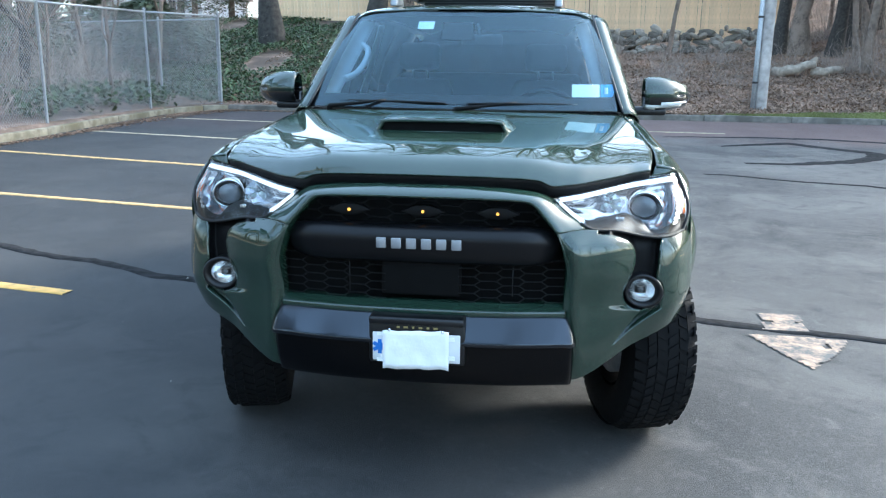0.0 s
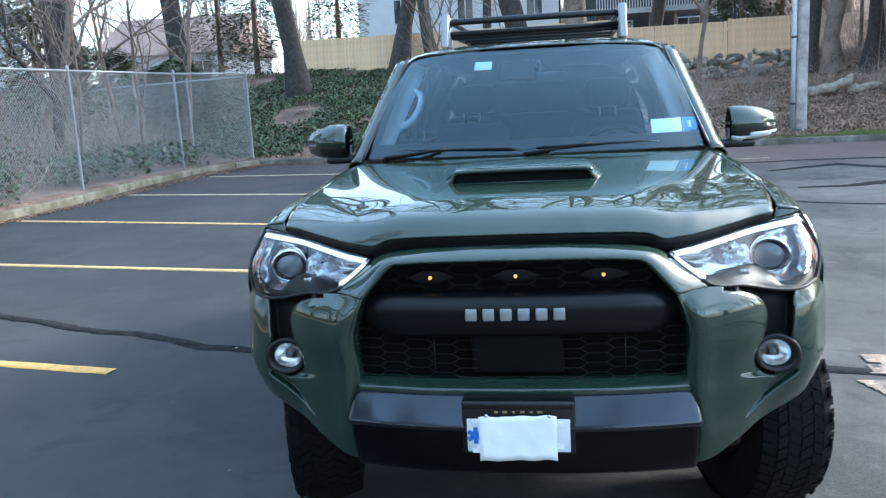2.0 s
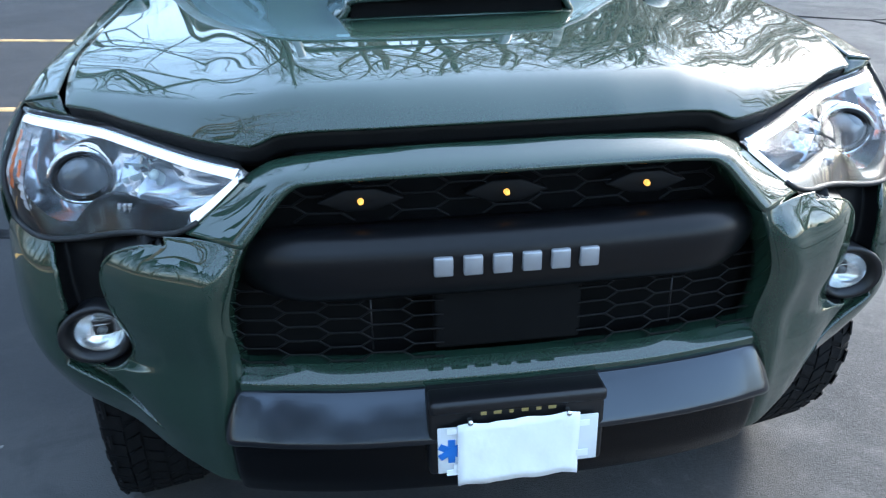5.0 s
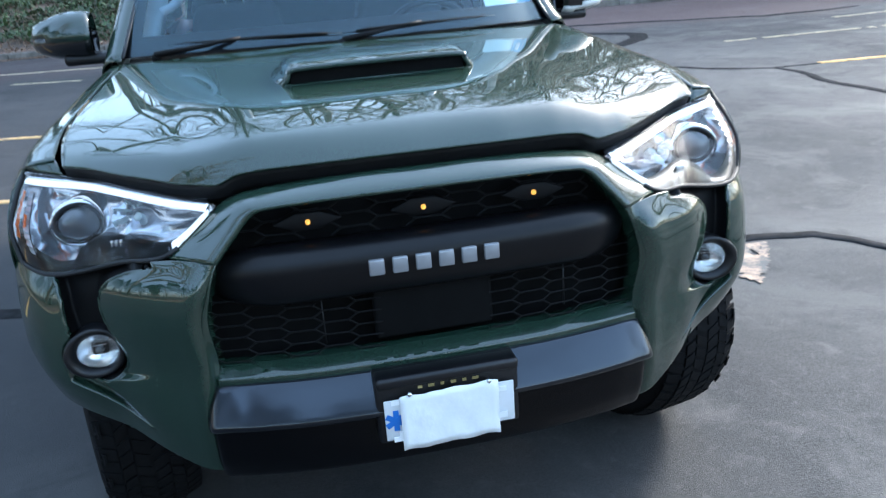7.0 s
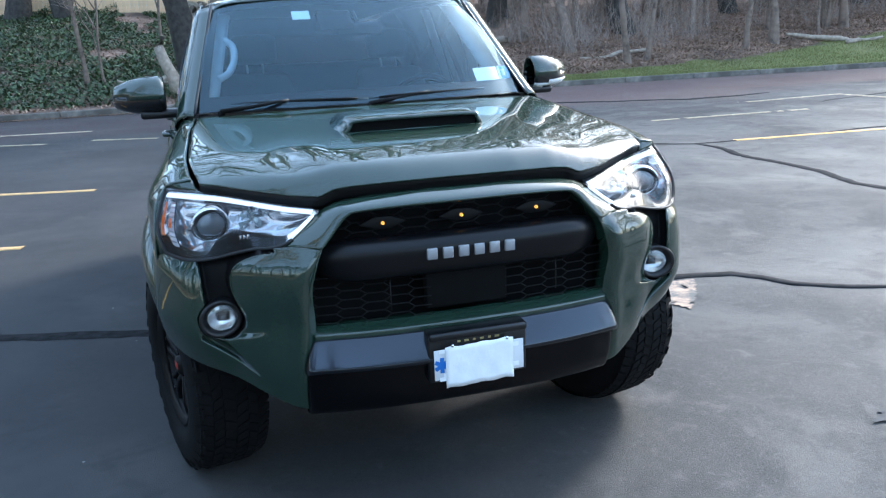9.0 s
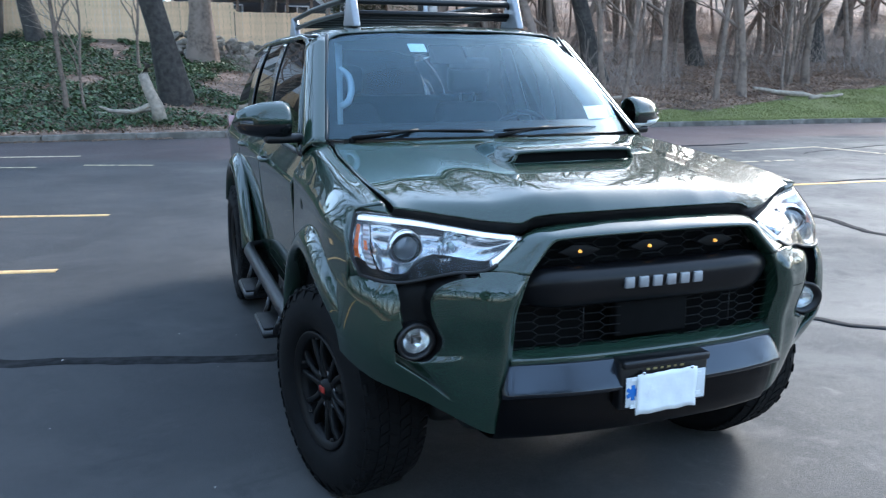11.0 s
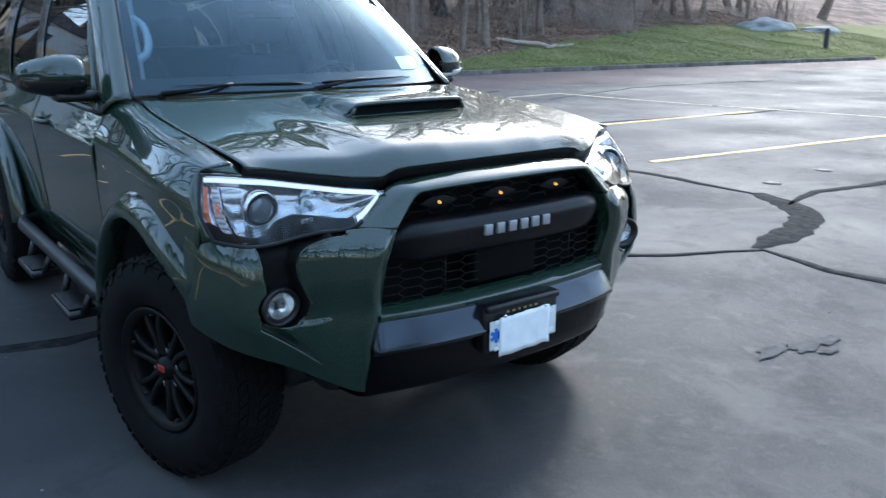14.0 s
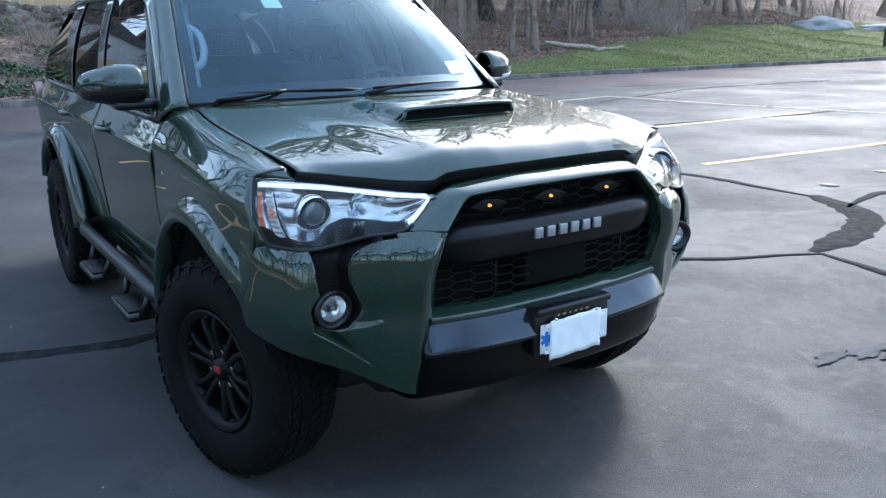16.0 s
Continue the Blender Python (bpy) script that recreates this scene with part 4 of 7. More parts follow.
UP = [(-0.36, 1.076), (0.36, 1.076), (0.432, 0.985), (-0.432, 0.985)]
LOW = [(-0.49, 0.90), (0.49, 0.90), (0.482, 0.716), (-0.482, 0.716)]
gy = lambda x: 0.062 + 0.12 * x * x  # noqa: E731
gl = lambda x: 0.014 + 0.17 * x * x  # noqa: E731
part("upper_mesh", hexmesh(-0.48, 0.48, 0.985, 1.08, 0.105, 0.031, gy, lambda x, z: inside(UP, x, z), 0.0026), GRILLE_BLACK, grille)
for s in SIDES:
    part("lower_mesh", hexmesh(-0.52, 0.52, 0.70, 0.90, 0.096, 0.029, gl, lambda x, z: inside(LOW, x, z) and x * s > 0.135, 0.0021), GRILLE_BLACK, grille)
part("sensor_panel", box_bm(-0.135, 0.018, 0.742, 0.135, 0.06, 0.885, 0.008), MATT_BLACK, grille, "smooth black sensor panel")
bar_rows = []
for x in (0, 0.2, 0.36, 0.44, 0.468, 0.486):
    e = 0.085 * max(0, (x - 0.36) / 0.12) ** 2 + 0.12 * x * x
    zt = 0.986 - 0.03 * max(0, (x - 0.40) / 0.09)
    zb = 0.862 + 0.012 * max(0, (x - 0.40) / 0.09)
    m = (zt + zb) / 2
    bar_rows.append([(x, 0.060 + e * 0.5, zt - 0.004), (x, 0.002 + e, zt), (x, -0.024 + e, zt - 0.012), (x, -0.036 + e, zt - 0.034), (x, -0.033 + e, m), (x, -0.019 + e, zb + 0.022), (x, 0.006 + e, zb), (x, 0.06 + e * 0.5, zb + 0.004)])
bar_g = surface(bar_rows, 20, 24).transpose(1, 0, 2)
part("centre_bar", grid_bm(full(bar_g)), BAR_SATIN, grille, thick=0.003)
# raised silver badge blocks
for k in range(6):
    x = -0.150 + 0.30 * (k + 0.5) / 6
    w = 0.0165
    part("badge_block", box_bm(x - w, -0.045 + 0.12 * x * x, 0.918, x + w, -0.028 + 0.12 * x * x, 0.953, 0.003), SILVER_PAINT, grille, "raised silver badge shape")
for x in (-0.2525, 0, 0.2525):
    pod = part("marker_pod", prism_bm([(x - 0.075, 1.026), (x - 0.025, 1.047), (x + 0.025, 1.047), (x + 0.075, 1.026), (x + 0.025, 1.007), (x - 0.025, 1.007)], "y", 0.055, 0.085, 0.003), GRILLE_BLACK, grille)
    part("marker_lens", lathe_bm([(0.056, 0.0058), (0.048, 0.005), (0.044, 0.003), (0.043, 0.0005)], 14, "y", (x, 0, 1.026)), AMBER_LED, pod, "small lit amber marker lamp")
for x in (-0.247, 0.31):
    part("grille_pin", tube_bm([(x, 0.022 + 0.17 * x * x - 0.006, 0.75), (x, 0.022 + 0.17 * x * x - 0.006, 0.86)], 0.0018, 6), BLACK_SATIN, grille)

# lower bumper: satin step bar, dark valance, skid edge
def bumper_row(y, z, end=0.0):
    return [(0, y, z), (0.15, y + 0.003, z), (0.30, y + 0.014, z), (0.42, y + 0.034, z), (0.480, y + 0.052, z - 0.002), (0.500 + end, y + 0.066, z - 0.006), (0.512 + end, y + 0.090, z - 0.012)]


facets = [[bumper_row(0.010, 0.690), bumper_row(-0.018, 0.686)],
          [bumper_row(-0.018, 0.686), bumper_row(-0.028, 0.682, 0.002), bumper_row(-0.050, 0.648, 0.008), bumper_row(-0.070, 0.612, 0.014)],
          [bumper_row(-0.070, 0.612, 0.014), bumper_row(-0.072, 0.604, 0.014), bumper_row(-0.064, 0.594, 0.014), bumper_row(-0.040, 0.586, 0.012)]]
bar_g2 = np.concatenate([surface(f, 28, n) for f, n in zip(facets, (3, 14, 7))], axis=0)
step_bm = grid_bm(full(bar_g2))
bmesh.ops.remove_doubles(step_bm, verts=step_bm.verts, dist=0.0004)
part("bumper_step", step_bm, BUMPER_SATIN, car, "satin black bumper step", thick=0.004)
valance = [bumper_row(-0.036, 0.588, 0.012), bumper_row(-0.030, 0.540, 0.012), bumper_row(-0.012, 0.470, 0.010), bumper_row(0.040, 0.420, 0.008), bumper_row(0.25, 0.388, 0.004)]
part("lower_valance", grid_bm(full(surface(valance, 28, 24))), VALANCE_BLACK, car, "glossy black lower valance", thick=0.004)
part("skid_plate", grid_bm(full(surface([[(0, 0.25, 0.39), (0.3, 0.25, 0.39), (0.45, 0.26, 0.40)], [(0, 0.5, 0.34), (0.3, 0.5, 0.34), (0.45, 0.5, 0.36)], [(0, 1.0, 0.31), (0.3, 1.0, 0.31), (0.45, 1.0, 0.34)]], 10, 8))), BLACK_ROUGH, car, thick=0.005)

# plate holder, plate, and the paper taped over it
holder = part("plate_holder", box_bm(-0.162, -0.070, 0.528, 0.162, 0.01, 0.690, 0.008), BLACK_SATIN, car)
part("holder_hood", box_bm(-0.160, -0.086, 0.668, 0.160, -0.03, 0.694, 0.008), BLACK_SATIN, holder)
plate = part("number_plate", box_bm(-0.147, -0.082, 0.541, 0.147, -0.0775, 0.640, 0.002), WHITE_PLATE, car, "white number plate covered with taped paper")
for x in (-0.089, 0.089):
    part("plate_bolt", lathe_bm([(-0.0775, 0.006), (-0.092, 0.005), (-0.093, 0.0005)], 10, "y", (x, 0, 0.652)), CHROME, plate)
for k in range(3):
    a = radians(60 * k + 90)
    c, s_ = math.cos(a), math.sin(a)
    arm = [(-0.1225 + u * c * 0.025 - v * s_ * 0.0064, 0.590 + u * s_ * 0.025 + v * c * 0.0064) for u, v in ((-1, -1), (1, -1), (1, 1), (-1, 1))]
    part("printed_star", prism_bm(arm, "y", -0.0832 - 0.0003 * k, -0.082), BLUE, plate, "blue six-armed symbol", smooth=False)
for k, w in enumerate((0.010, 0.014, 0.008, 0.012, 0.009, 0.014)):      # a row of small gilt print above the paper
    x = -0.062 + 0.025 * k
    part("print_bar", box_bm(x - w / 2, -0.0712, 0.6535, x + w / 2, -0.0698, 0.6600), GILT, holder, smooth=False)
pr = []
for j in range(9):
    z = 0.514 + 0.134 * j / 8
    pr.append([(-0.112 + 0.222 * i / 16 + 0.003 * noise.noise((j, 0, 3)), -0.0875 - 0.004 * noise.noise((i * 0.35, j * 0.5, 2)), z + 0.004 * noise.noise((i * 0.4, 7, 1)) + (0.006 * i / 16)) for i in range(17)])
paper = part("paper_cover", grid_bm(np.array(pr)), PAPER, plate, "white paper taped over the plate", thick=0.0012)
for x, z, w, h in ((-0.122, 0.636, 0.018, 0.012), (-0.122, 0.545, 0.02, 0.012), (0.118, 0.626, 0.022, 0.012), (0.118, 0.560, 0.022, 0.014), (-0.113, 0.553, 0.012, 0.02)):
    part("paper_tab", box_bm(x - w / 2, -0.0865, z - h / 2, x + w / 2, -0.0845, z + h / 2), PAPER, paper, smooth=False)


PROJECTOR = material("projector_glass", (0.10, 0.11, 0.12), 0.05, 0.3, 1.0, 0.1, 8)


# ---- headlights ----
def headlight(s):
    T = [(0.436, 0.090, 1.078), (0.53, 0.158, 1.090), (0.65, 0.255, 1.107), (0.76, 0.350, 1.124), (0.83, 0.420, 1.134), (0.862, 0.470, 1.132)]
    B = [(0.440, 0.090, 1.072), (0.548, 0.068, 0.990), (0.650, 0.118, 0.972), (0.745, 0.188, 0.944), (0.812, 0.250, 0.938), (0.880, 0.350, 0.948)]
    rows = []
    for k, (f, out) in enumerate(((0, 0), (0.3, 0.014), (0.62, 0.020), (1, 0))):
        rows.append([(t[0] * (1 - f) + b[0] * f + out * (0.2 + i * 0.22), t[1] * (1 - f) + b[1] * f - out * (0.8 - i * 0.1), t[2] * (1 - f) + b[2] * f) for i, (t, b) in enumerate(zip(T, B))])
    g = surface(rows, 40, 16)
    lens = part("headlight", grid_bm(g, s), LENS, car, "clear headlight with white strip and projector", thick=0.0)
    lens.visible_shadow = False

    def at(u, v, deep):
        """A point u along, v down, deep metres behind the lens."""
        i, j = min(40, max(0, u * 40)), min(16, max(0, v * 16))
        i0, j0 = min(39, int(i)), min(15, int(j))
        fi, fj = i - i0, j - j0
        p = (g[j0, i0] * (1 - fi) + g[j0, i0 + 1] * fi) * (1 - fj) + (g[j0 + 1, i0] * (1 - fi) + g[j0 + 1, i0 + 1] * fi) * fj
        return Vector((p[0] - deep * 0.45, p[1] + deep * 0.9, p[2]))

    def flip(v):
        return (v.x * s, v.y, v.z)

    # deep housing, shelf-like, with rims meeting the lens edge
    hb = bmesh.new()
    n, m = 30, 14
    hv = [[hb.verts.new(flip(at(i / n, j / m, 0.0 if j in (0, m) or i in (0, n) else min(0.085, 0.20 * min(i, 12) / 12) * (0.85 + 0.12 * math.sin(j * 1.3) * math.sin(i * 0.35)))))
           for i in range(n + 1)] for j in range(m + 1)]
    for j in range(m):
        for i in range(n):
            hb.faces.new((hv[j][i], hv[j][i + 1], hv[j + 1][i + 1], hv[j + 1][i]))
    part("reflector", hb, HOUSING, lens)
    # dark lower bezel
    db = bmesh.new()
    rows_ = []
    for i in range(25):
        u = 0.20 + 0.80 * i / 24
        top = float(np.interp(u, (0.20, 0.34, 0.46, 0.56, 0.66, 0.78, 0.90, 1.0), (0.84, 0.76, 0.68, 0.76, 0.92, 0.93, 0.84, 0.74)))
        rows_.append([db.verts.new(flip(at(u, v, d))) for v, d in ((top, 0.03), (top + 0.02, 0.012), (0.965, 0.004), (0.99, 0.0012))])
    for a, b in zip(rows_, rows_[1:]):
        for k in range(3):
            db.faces.new((a[k], a[k + 1], b[k + 1], b[k]))
    part("lower_bezel", db, LAMP_DARK, lens, "dark lamp bezel")
    # white strip along the top and down the inner edge

    def tall(u):
        return max(0.004, (at(u, 0, 0) - at(u, 1, 0)).length)

    sb = bmesh.new()

    def band(line):
        rows2 = [[sb.verts.new(flip(at(u, v, d))) for v, d in ((v0 - 0.02, 0.012), (v0, 0.004), (v1, 0.004), (v1 + 0.02, 0.014))] for u, v0, v1 in line]
        for a2, b2 in zip(rows2, rows2[1:]):
            for k2 in range(3):
                sb.faces.new((a2[k2], a2[k2 + 1], b2[k2 + 1], b2[k2]))

    us = [0.96 - 0.92 * k / 34 for k in range(35)]
    band([(u, 0.10, 0.10 + min(0.62, (0.009 + 0.005 * (1 - u)) / tall(u))) for u in us])
    us = [0.03 + 0.155 * k / 16 for k in range(17)]
    band([(u, max(0.10, 0.965 - 0.016 / tall(u)), 0.965) for u in us])
    part("light_strip", sb, DRL, lens, "white daytime light strip")
    # black seal along the lower and outer edges
    seal = [flip(at(u, 1.0, -0.001)) for u in np.linspace(0.16, 1, 24)] + [flip(at(1.0, v, -0.001)) for v in np.linspace(0.9, 0.04, 10)]
    part("lamp_seal", tube_bm(seal, 0.0055, 6), BLACK_ROUGH, lens)
    # upper trim in black between hood and strip
    tb = bmesh.new()
    tr = [[tb.verts.new(flip(at(0.03 + 0.95 * k / 24, v, 0.004 + 0.004 * (v > 0.05)))) for v in (0.02, 0.075)] for k in range(25)]
    for a, b in zip(tr, tr[1:]):
        tb.faces.new((a[0], a[1], b[1], b[0]))
    part("upper_bezel", tb, LAMP_DARK, lens)
    # projector
    c = Vector((0.750 * s, 0.284, 1.028))
    d = Vector((0.22 * s, -1, 0.0)).normalized()
    m4 = Matrix.Translation(c) @ d.to_track_quat("Z", "Y").to_matrix().to_4x4()

    def turned(bm):
        bmesh.ops.transform(bm, matrix=m4, verts=bm.verts)
        return bm

    part("projector_ring", turned(lathe_bm([(-0.05, 0.058), (-0.004, 0.057), (0.008, 0.052), (0.006, 0.047), (-0.03, 0.045)], 32, "z")), CHROME, lens, "chrome projector ring")
    part("projector_collar", turned(lathe_bm([(-0.03, 0.047), (0.006, 0.045), (0.006, 0.040), (-0.01, 0.038)], 32, "z")), LAMP_DARK, lens)
    part("projector_lens", turned(lathe_bm([(-0.02, 0.042), (0.0, 0.040), (0.012, 0.034), (0.020, 0.022), (0.023, 0.0005)], 32, "z")), PROJECTOR, lens, "glassy projector lens")
    # inner high-beam bowl with facets
    c2 = Vector((0.622 * s, 0.205, 1.038))
    m4 = Matrix.Translation(c2) @ Vector((0.1 * s, -1, 0)).to_track_quat("Z", "Y").to_matrix().to_4x4()
    part("beam_bowl", turned(lathe_bm([(0.0, 0.052), (-0.012, 0.045), (-0.035, 0.026), (-0.045, 0.006)], 10, "z")), CHROME, lens, smooth=False)
    part("beam_bulb", turned(lathe_bm([(-0.04, 0.008), (-0.012, 0.008), (-0.006, 0.0005)], 10, "z")), STICKER_WHITE, lens)
    for k in range(3):
        q = at(0.40 + 0.02 * k, 0.83, 0.014)
        part("lamp_fin", box_bm(q.x * s - 0.004, q.y - 0.004, q.z - 0.014, q.x * s + 0.004, q.y + 0.004, q.z + 0.014, 0.001), HOUSING, lens)
    # amber reflector at the outer corner, ribbed clear signal beside it with its amber bulb

    def patch(name, us, vs, deep, rib, mat, label=""):
        pb = bmesh.new()
        rr = [[pb.verts.new(flip(at(u + 0.055 * v, v, deep + rib * (k % 2)))) for u in us] for k, v in enumerate(vs)]
        for a, b in zip(rr, rr[1:]):
            for i in range(len(us) - 1):
                pb.faces.new((a[i], a[i + 1], b[i + 1], b[i]))
        part(name, pb, mat, lens, label, smooth=False)

    patch("amber_reflector", np.linspace(0.905, 0.945, 4), np.linspace(0.22, 0.74, 9), 0.008, 0.003, AMBER, "amber side reflector")
    patch("signal_reflector", np.linspace(0.812, 0.872, 6), np.linspace(0.22, 0.86, 19), 0.012, 0.005, SIGNAL, "ribbed clear signal reflector")
    patch("signal_bulb", np.linspace(0.826, 0.856, 5), np.linspace(0.46, 0.60, 5), 0.007, 0.002, AMBER, "amber signal bulb")
    patch("side_divider", np.linspace(0.788, 0.800, 3), np.linspace(0.22, 0.88, 9), 0.008, 0.0, LAMP_DARK)
    part("chrome_line", tube_bm([flip(at(u, 0.055, 0.002)) for u in np.linspace(0.05, 0.93, 24)], 0.0022, 6), CHROME, lens, "thin chrome line")


for s in SIDES:
    headlight(s)

# ---- fog lamps ----
for s in SIDES:
    c = Vector((0.748 * s, 0.188, 0.752))
    m4 = Matrix.Translation(c) @ Vector((0.28 * s, -1, 0.0)).to_track_quat("Z", "Y").to_matrix().to_4x4()

    def aim(bm):
        bmesh.ops.transform(bm, matrix=m4, verts=bm.verts)
        return bm

    lamp = part("fog_lamp", aim(lathe_bm([(-0.04, 0.064), (0.016, 0.061), (0.021, 0.056), (0.017, 0.048), (0.006, 0.041), (-0.01, 0.0385)], 36, "z")), BLACK_SATIN, car, "round fog lamp in a black ring")
    part("fog_bowl", aim(lathe_bm([(0.006, 0.0405), (0.001, 0.036), (-0.007, 0.026), (-0.012, 0.014), (-0.013, 0.004)], 40, "z")), FOG_BOWL, lamp)
    part("fog_frame", aim(box_bm(-0.0155, -0.0135, -0.020, 0.0155, 0.0150, -0.0025, 0.005, 2)), LAMP_DARK, lamp)
    part("fog_emitter", aim(lathe_bm([(-0.004, 0.0105), (0.001, 0.0090), (0.004, 0.0055), (0.005, 0.0005)], 20, "z")), PROJECTOR, lamp, "small glassy projector lens")
    part("fog_bridge", aim(box_bm(-0.0130, 0.0095, -0.006, 0.0130, 0.0125, -0.0005, 0.001, 1)), CHROME, lamp, smooth=False)
    fl = part("fog_lens", aim(lathe_bm([(0.006, 0.0410), (0.010, 0.032), (0.013, 0.018), (0.014, 0.0005)], 28, "z")), LENS, lamp)
    fl.visible_shadow = False

# ---- cabin ----
WB = [(0, 1.270, 1.286), (0.32, 1.292, 1.286), (0.58, 1.350, 1.284), (0.768, 1.420, 1.280)]
WT = [(0, 1.868, 1.760), (0.30, 1.882, 1.757), (0.51, 1.920, 1.746), (0.632, 1.965, 1.730)]
wm = [tuple((a + b) / 2 + (0, -0.018, 0.018)[k] for k, (a, b) in enumerate(zip(p, q))) for p, q in zip(WB, WT)]
wg = full(surface([WB, wm, WT], 20, 16))
ws = part("windshield", grid_bm(wg), WINDSHIELD, car, "slightly tinted raked windshield")
ws.visible_shadow = False
# black frit band round the glass
fb = bmesh.new()
nrow, ncol = wg.shape[:2]
vv = [[fb.verts.new(Vector(p) + Vector((0, 0.005, -0.004))) for p in row] for row in wg]
for j in range(nrow - 1):
    for i in range(ncol - 1):
        if j < 2 or j >= nrow - 2 or i < 2 or i >= ncol - 3:
            fb.faces.new((vv[j][i], vv[j][i + 1], vv[j + 1][i + 1], vv[j + 1][i]))
bmesh.ops.delete(fb, geom=[v for v in fb.verts if not v.link_faces], context="VERTS")
part("glass_border", fb, BLACK_SATIN, ws)
# cowl under the wipers
part("cowl", grid_bm(full(surface([[(0, 1.235, 1.262), (0.4, 1.255, 1.262), (0.75, 1.34, 1.252)], [(0, 1.30, 1.272), (0.4, 1.33, 1.272), (0.75, 1.45, 1.268)]], 16, 4))), BLACK_ROUGH, car, thick=0.004)

# roof
rr_ = []
for y, zc, w, zr in ((1.862, 1.766, 0.585, 1.738), (2.00, 1.790, 0.612, 1.752), (2.40, 1.812, 0.630, 1.764), (3.0, 1.815, 0.635, 1.762), (3.7, 1.800, 0.625, 1.745), (4.30, 1.770, 0.60, 1.715), (4.52, 1.745, 0.575, 1.69)):
    rr_.append([(0, y, zc), (w * 0.35, y + 0.01, zc - 0.002), (w * 0.7, y + 0.04, zc - 0.010), (w * 0.92, y + 0.075, zr + 0.008), (w + 0.02, y + 0.09, zr - 0.028)])
    rr_[-1] = [(x * 1.06, y1, z) for x, y1, z in rr_[-1]]
part("roof", grid_bm(full(surface(rr_, 24, 30))), PAINT, car, thick=0.006)

# pillars and side glass: one leaning side plane from belt to roof rail
def rail(y):
    return np.array((0.664 + 0.02 * math.sin((y - 1.9) * 1.0) - 0.02 * max(0, y - 3.9), y, float(np.interp(y, (1.9, 2.4, 3.2, 3.8, 4.6), (1.715, 1.742, 1.740, 1.725, 1.665)))))


def belt(y):
    return np.array((0.848 - 0.03 * max(0, y - 3.8), y, 1.200 + 0.012 * (y - 1.5)))


def quadpanel(name, a, b, c, d, mat, s, bulge=0.02, thick=0.004, parent=car, label=""):
    """a, b along the belt; c, d along the rail above b and a."""
    rows = []
    for v in np.linspace(0, 1, 5):
        p, q = np.array(a) * (1 - v) + np.array(d) * v, np.array(b) * (1 - v) + np.array(c) * v
        rows.append([p * (1 - u) + q * u + np.array((bulge * 4 * v * (1 - v), 0, 0)) for u in np.linspace(0, 1, 4)])
    return part(name, grid_bm(surface(rows, 12, 12), s), mat, parent, label, thick=thick)


def apoint(t):
    return np.array((0.776, 1.405, 1.274)) * (1 - t) + np.array((0.646, 1.955, 1.722)) * t


